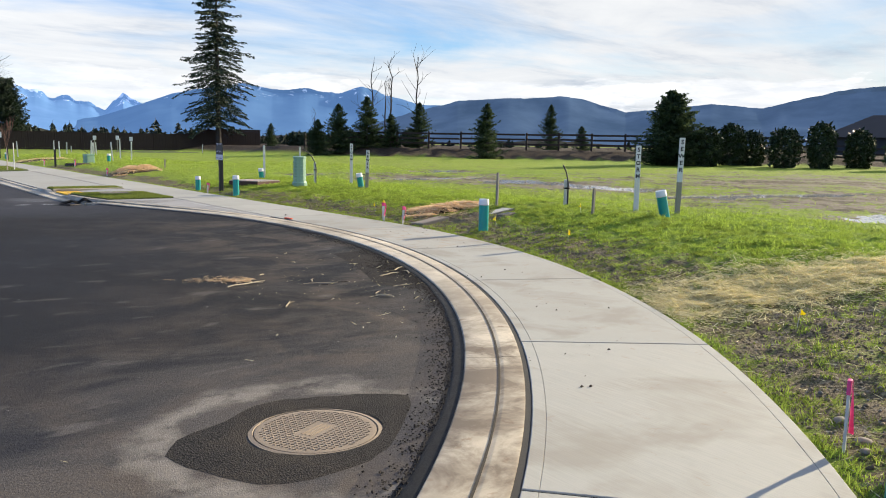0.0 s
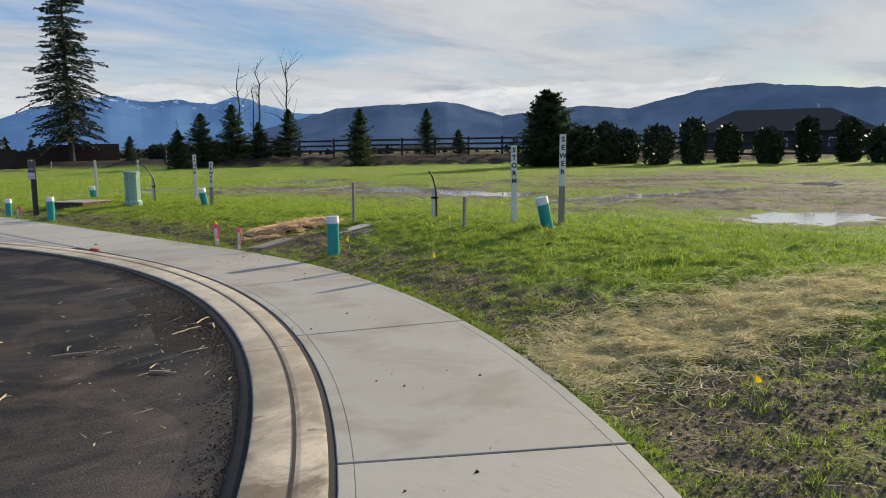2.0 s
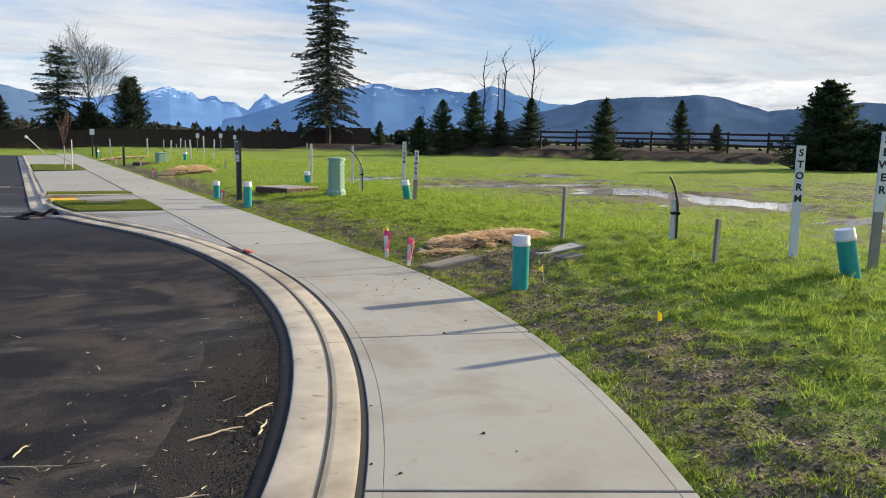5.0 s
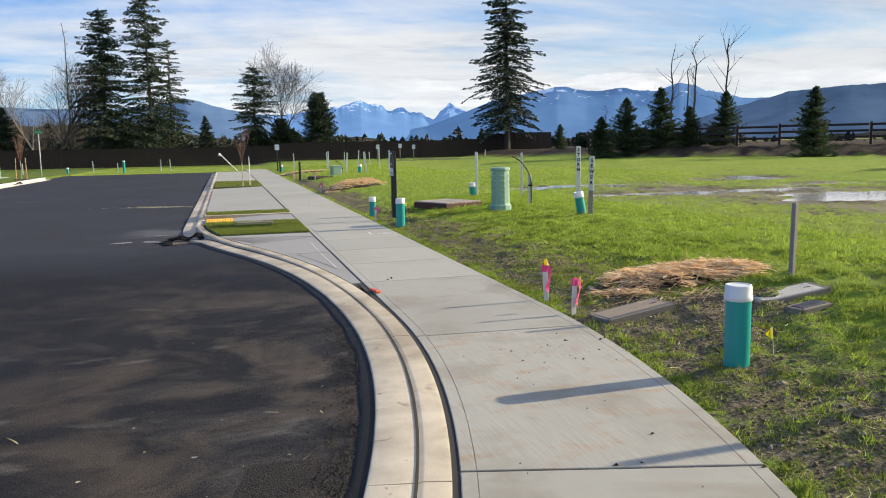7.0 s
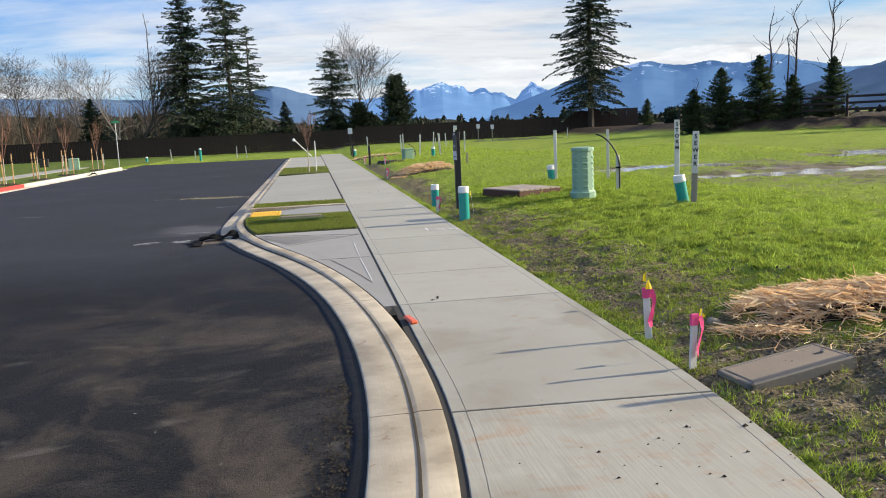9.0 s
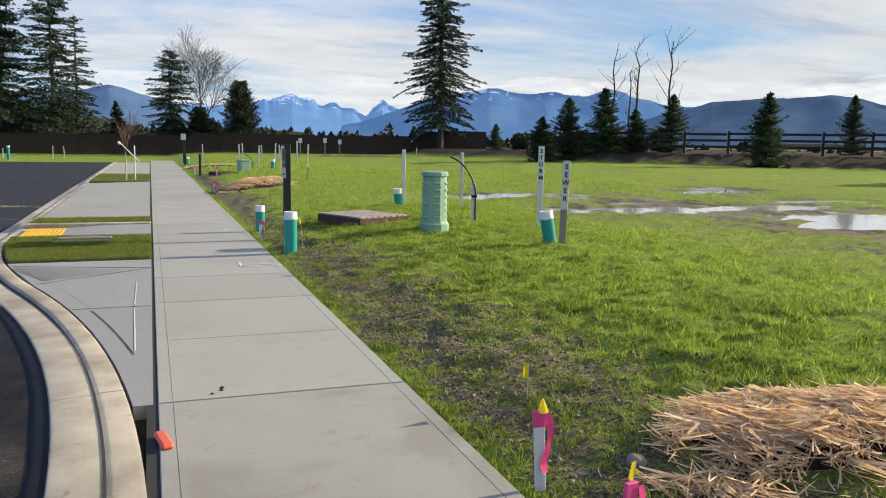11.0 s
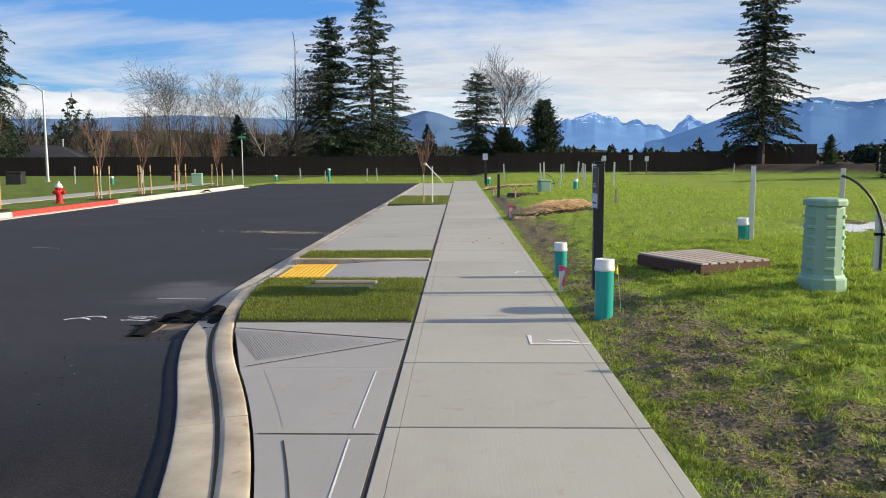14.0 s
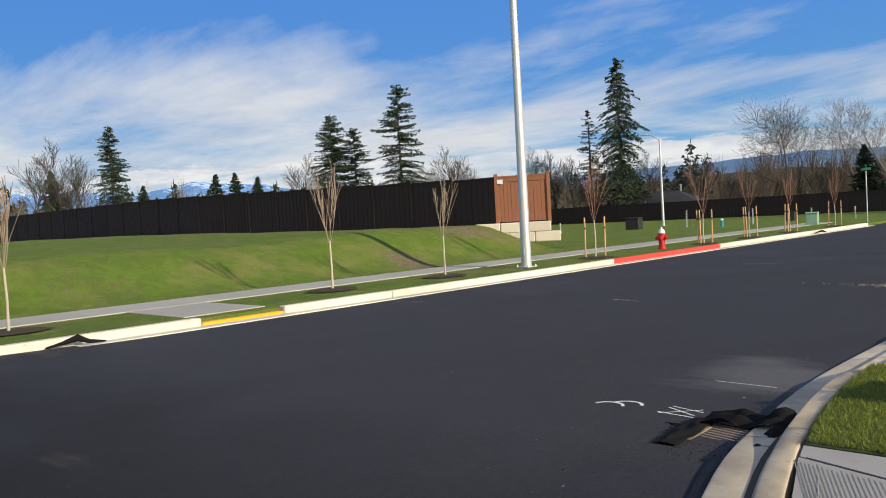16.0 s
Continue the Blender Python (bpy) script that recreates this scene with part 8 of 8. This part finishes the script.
    straws(x, y, road_height(y) + 0.006, 0.05, 0.15, "far_street_straw", "pale scatter of straw up the street")


M["pebble"] = leaf_material("pebbles", (0.07, 0.062, 0.05), (0.34, 0.31, 0.26), 0.8)
M["clod"] = leaf_material("soil_clods", (0.036, 0.029, 0.018), (0.350, 0.282, 0.185), 0.95)
M["straw_pale"] = straw_material("pale_straw", (0.60, 0.50, 0.22), (1.0, 0.94, 0.64))
field_litter()


def walk_litter():
    """Mud crumbs, leaves and twigs dropped on the walk and the gutter."""
    rng = np.random.RandomState(32)
    tris = []
    for s0, o0, n, spread in ((-2.9, 0.75, 26, 0.28), (-2.6, 1.1, 14, 0.2), (-9.6, 0.5, 12, 0.35), (-11.2, 0.35, 16, 0.4), (-7.0, 0.2, 8, 0.5), (0.9, 0.35, 6, 0.05), (-4.6, 0.8, 12, 0.5), (14.0, 0.8, 20, 0.6)):
        for i in range(n):
            x, y = walk_point(s0 + rng.normal(0, spread), min(max(o0 + rng.normal(0, spread), 0.03), WIDE - 0.03))
            r = 0.003 + 0.018 * rng.uniform(0, 1) ** 2
            p = np.array([x, y, 0.002])
            b = [p + r * np.array([math.cos(t), math.sin(t) * 0.6, 0]) for t in rng.uniform(0, 6.28) + np.array([0, 2.1, 4.2])]
            t = p + np.array([0, 0, r * 0.7])
            tris += [(b[0], b[1], t), (b[1], b[2], t), (b[2], b[0], t)]
    tagged(triangles("walk_crumbs", np.array(tris), M["soil"]), "crumbs of dark mud dropped on the sidewalk", "litter", kind="stuff")


walk_litter()


def street_crumbs():
    """Loose black crumbs of asphalt along the gutter."""
    rng = np.random.RandomState(42)
    n = 1500
    y = np.concatenate([rng.normal(4.9, 0.45, n), rng.normal(6.2, 0.3, n // 4)])
    x = np.array([curb_x(v) for v in y]) - 0.47 - np.abs(rng.normal(0, 0.28, len(y)))
    a = rng.normal(radians(-20), radians(2.2), n)
    rr = 13.46 - np.abs(rng.normal(0, 0.22, n))
    a2 = rng.uniform(radians(-50), radians(0), 3 * n)
    r2 = 13.44 - np.abs(rng.normal(0, 0.10, 3 * n))
    x = np.concatenate([x, CX + rr * np.cos(a), CX + r2 * np.cos(a2)])
    y = np.concatenate([y, CY + rr * np.sin(a), CY + r2 * np.sin(a2)])
    n = len(x)
    r = 0.003 + 0.009 * rng.uniform(0, 1, n) ** 2
    c = np.column_stack([x, y, [edge_height(a, b) if b < 3 else float(road_height(b)) + 0.001 for a, b in zip(x, y)]])
    base = np.array([[1, 0, 0], [-0.5, 0.87, 0], [-0.5, -0.87, 0], [0.1, 0, 0.8]])
    tri = [np.stack([c + base[i] * r[:, None] * rng.uniform(0.7, 1.2, (n, 1)) for i in f], 1) for f in ((0, 1, 3), (1, 2, 3), (2, 0, 3))]
    tagged(triangles("asphalt_crumbs", np.concatenate(tri), M["patch"]), "loose black asphalt crumbs along the gutter", "gravel", kind="stuff")


street_crumbs()


def dry_twig(x0, y0, x1, y1, r, seed, pale=True):
    """A broken stalk lying on the asphalt, a little bent, with a stub of a side shoot."""
    rng = random.Random(seed)
    l = math.dist((x0, y0), (x1, y1))
    t = thing("dry_stalk", "broken pale dry stalk lying on the asphalt" if pale else "broken brown twig lying on the asphalt", "twig", pose(x0, y0, edge_height(x0, y0) + 0.003, 0, 0, math.degrees(math.atan2(y1 - y0, x1 - x0))), "stalks on the street")
    rise = edge_height(x1, y1) - edge_height(x0, y0)
    pts = [(l * i / 5, rng.uniform(-0.035, 0.035) * l * (0 < i < 5), rise * i / 5 + r * 0.7 + rng.uniform(0, 0.006) * (0 < i < 5)) for i in range(6)]
    mat = M["drystalk"] if pale else M["bark"]
    part("stalk", tube(pts, [r, r, r * 0.95, r * 0.9, r * 0.8, r * 0.55], 6), mat, t, smooth=True)
    side = rng.choice((-1, 1))
    part("side_shoot", tube([pts[3], (pts[3][0] + 0.12 * l, side * 0.10 * l, pts[3][2] + 0.006), (pts[3][0] + 0.18 * l, side * 0.19 * l, pts[3][2] + 0.004)], [r * 0.6, r * 0.5, r * 0.3], 5), mat, t, smooth=True)


M["drystalk"] = simple("dry_stalk", (0.62, 0.50, 0.32), 0.8, 0, 0.35, 30, 0.2)
for i, (x0, y0, x1, y1, r, pale) in enumerate((
        (-1.91, -6.20, -1.61, -6.14, 0.006, True), (-3.58, -7.14, -3.43, -6.91, 0.005, True), (-2.85, -6.08, -2.49, -6.21, 0.003, True), (-2.49, -6.21, -2.36, -6.22, 0.004, False),
        (-2.70, -6.00, -2.64, -5.86, 0.005, True), (-2.16, -6.86, -1.95, -6.90, 0.004, True), (-2.52, -7.06, -2.42, -6.99, 0.005, True), (-2.56, -7.14, -2.47, -7.32, 0.006, True),
        (-3.64, -5.85, -3.14, -5.70, 0.007, True), (-3.50, -5.78, -3.22, -5.74, 0.005, True), (-1.56, -5.98, -1.36, -5.84, 0.006, True), (-1.57, -6.30, -1.47, -6.10, 0.006, True), (-2.72, -6.25, -2.66, -6.32, 0.006, False), (-3.02, -5.30, -2.95, -5.26, 0.006, True))):
    dry_twig(x0, y0, x1, y1, r, 60 + i, pale)
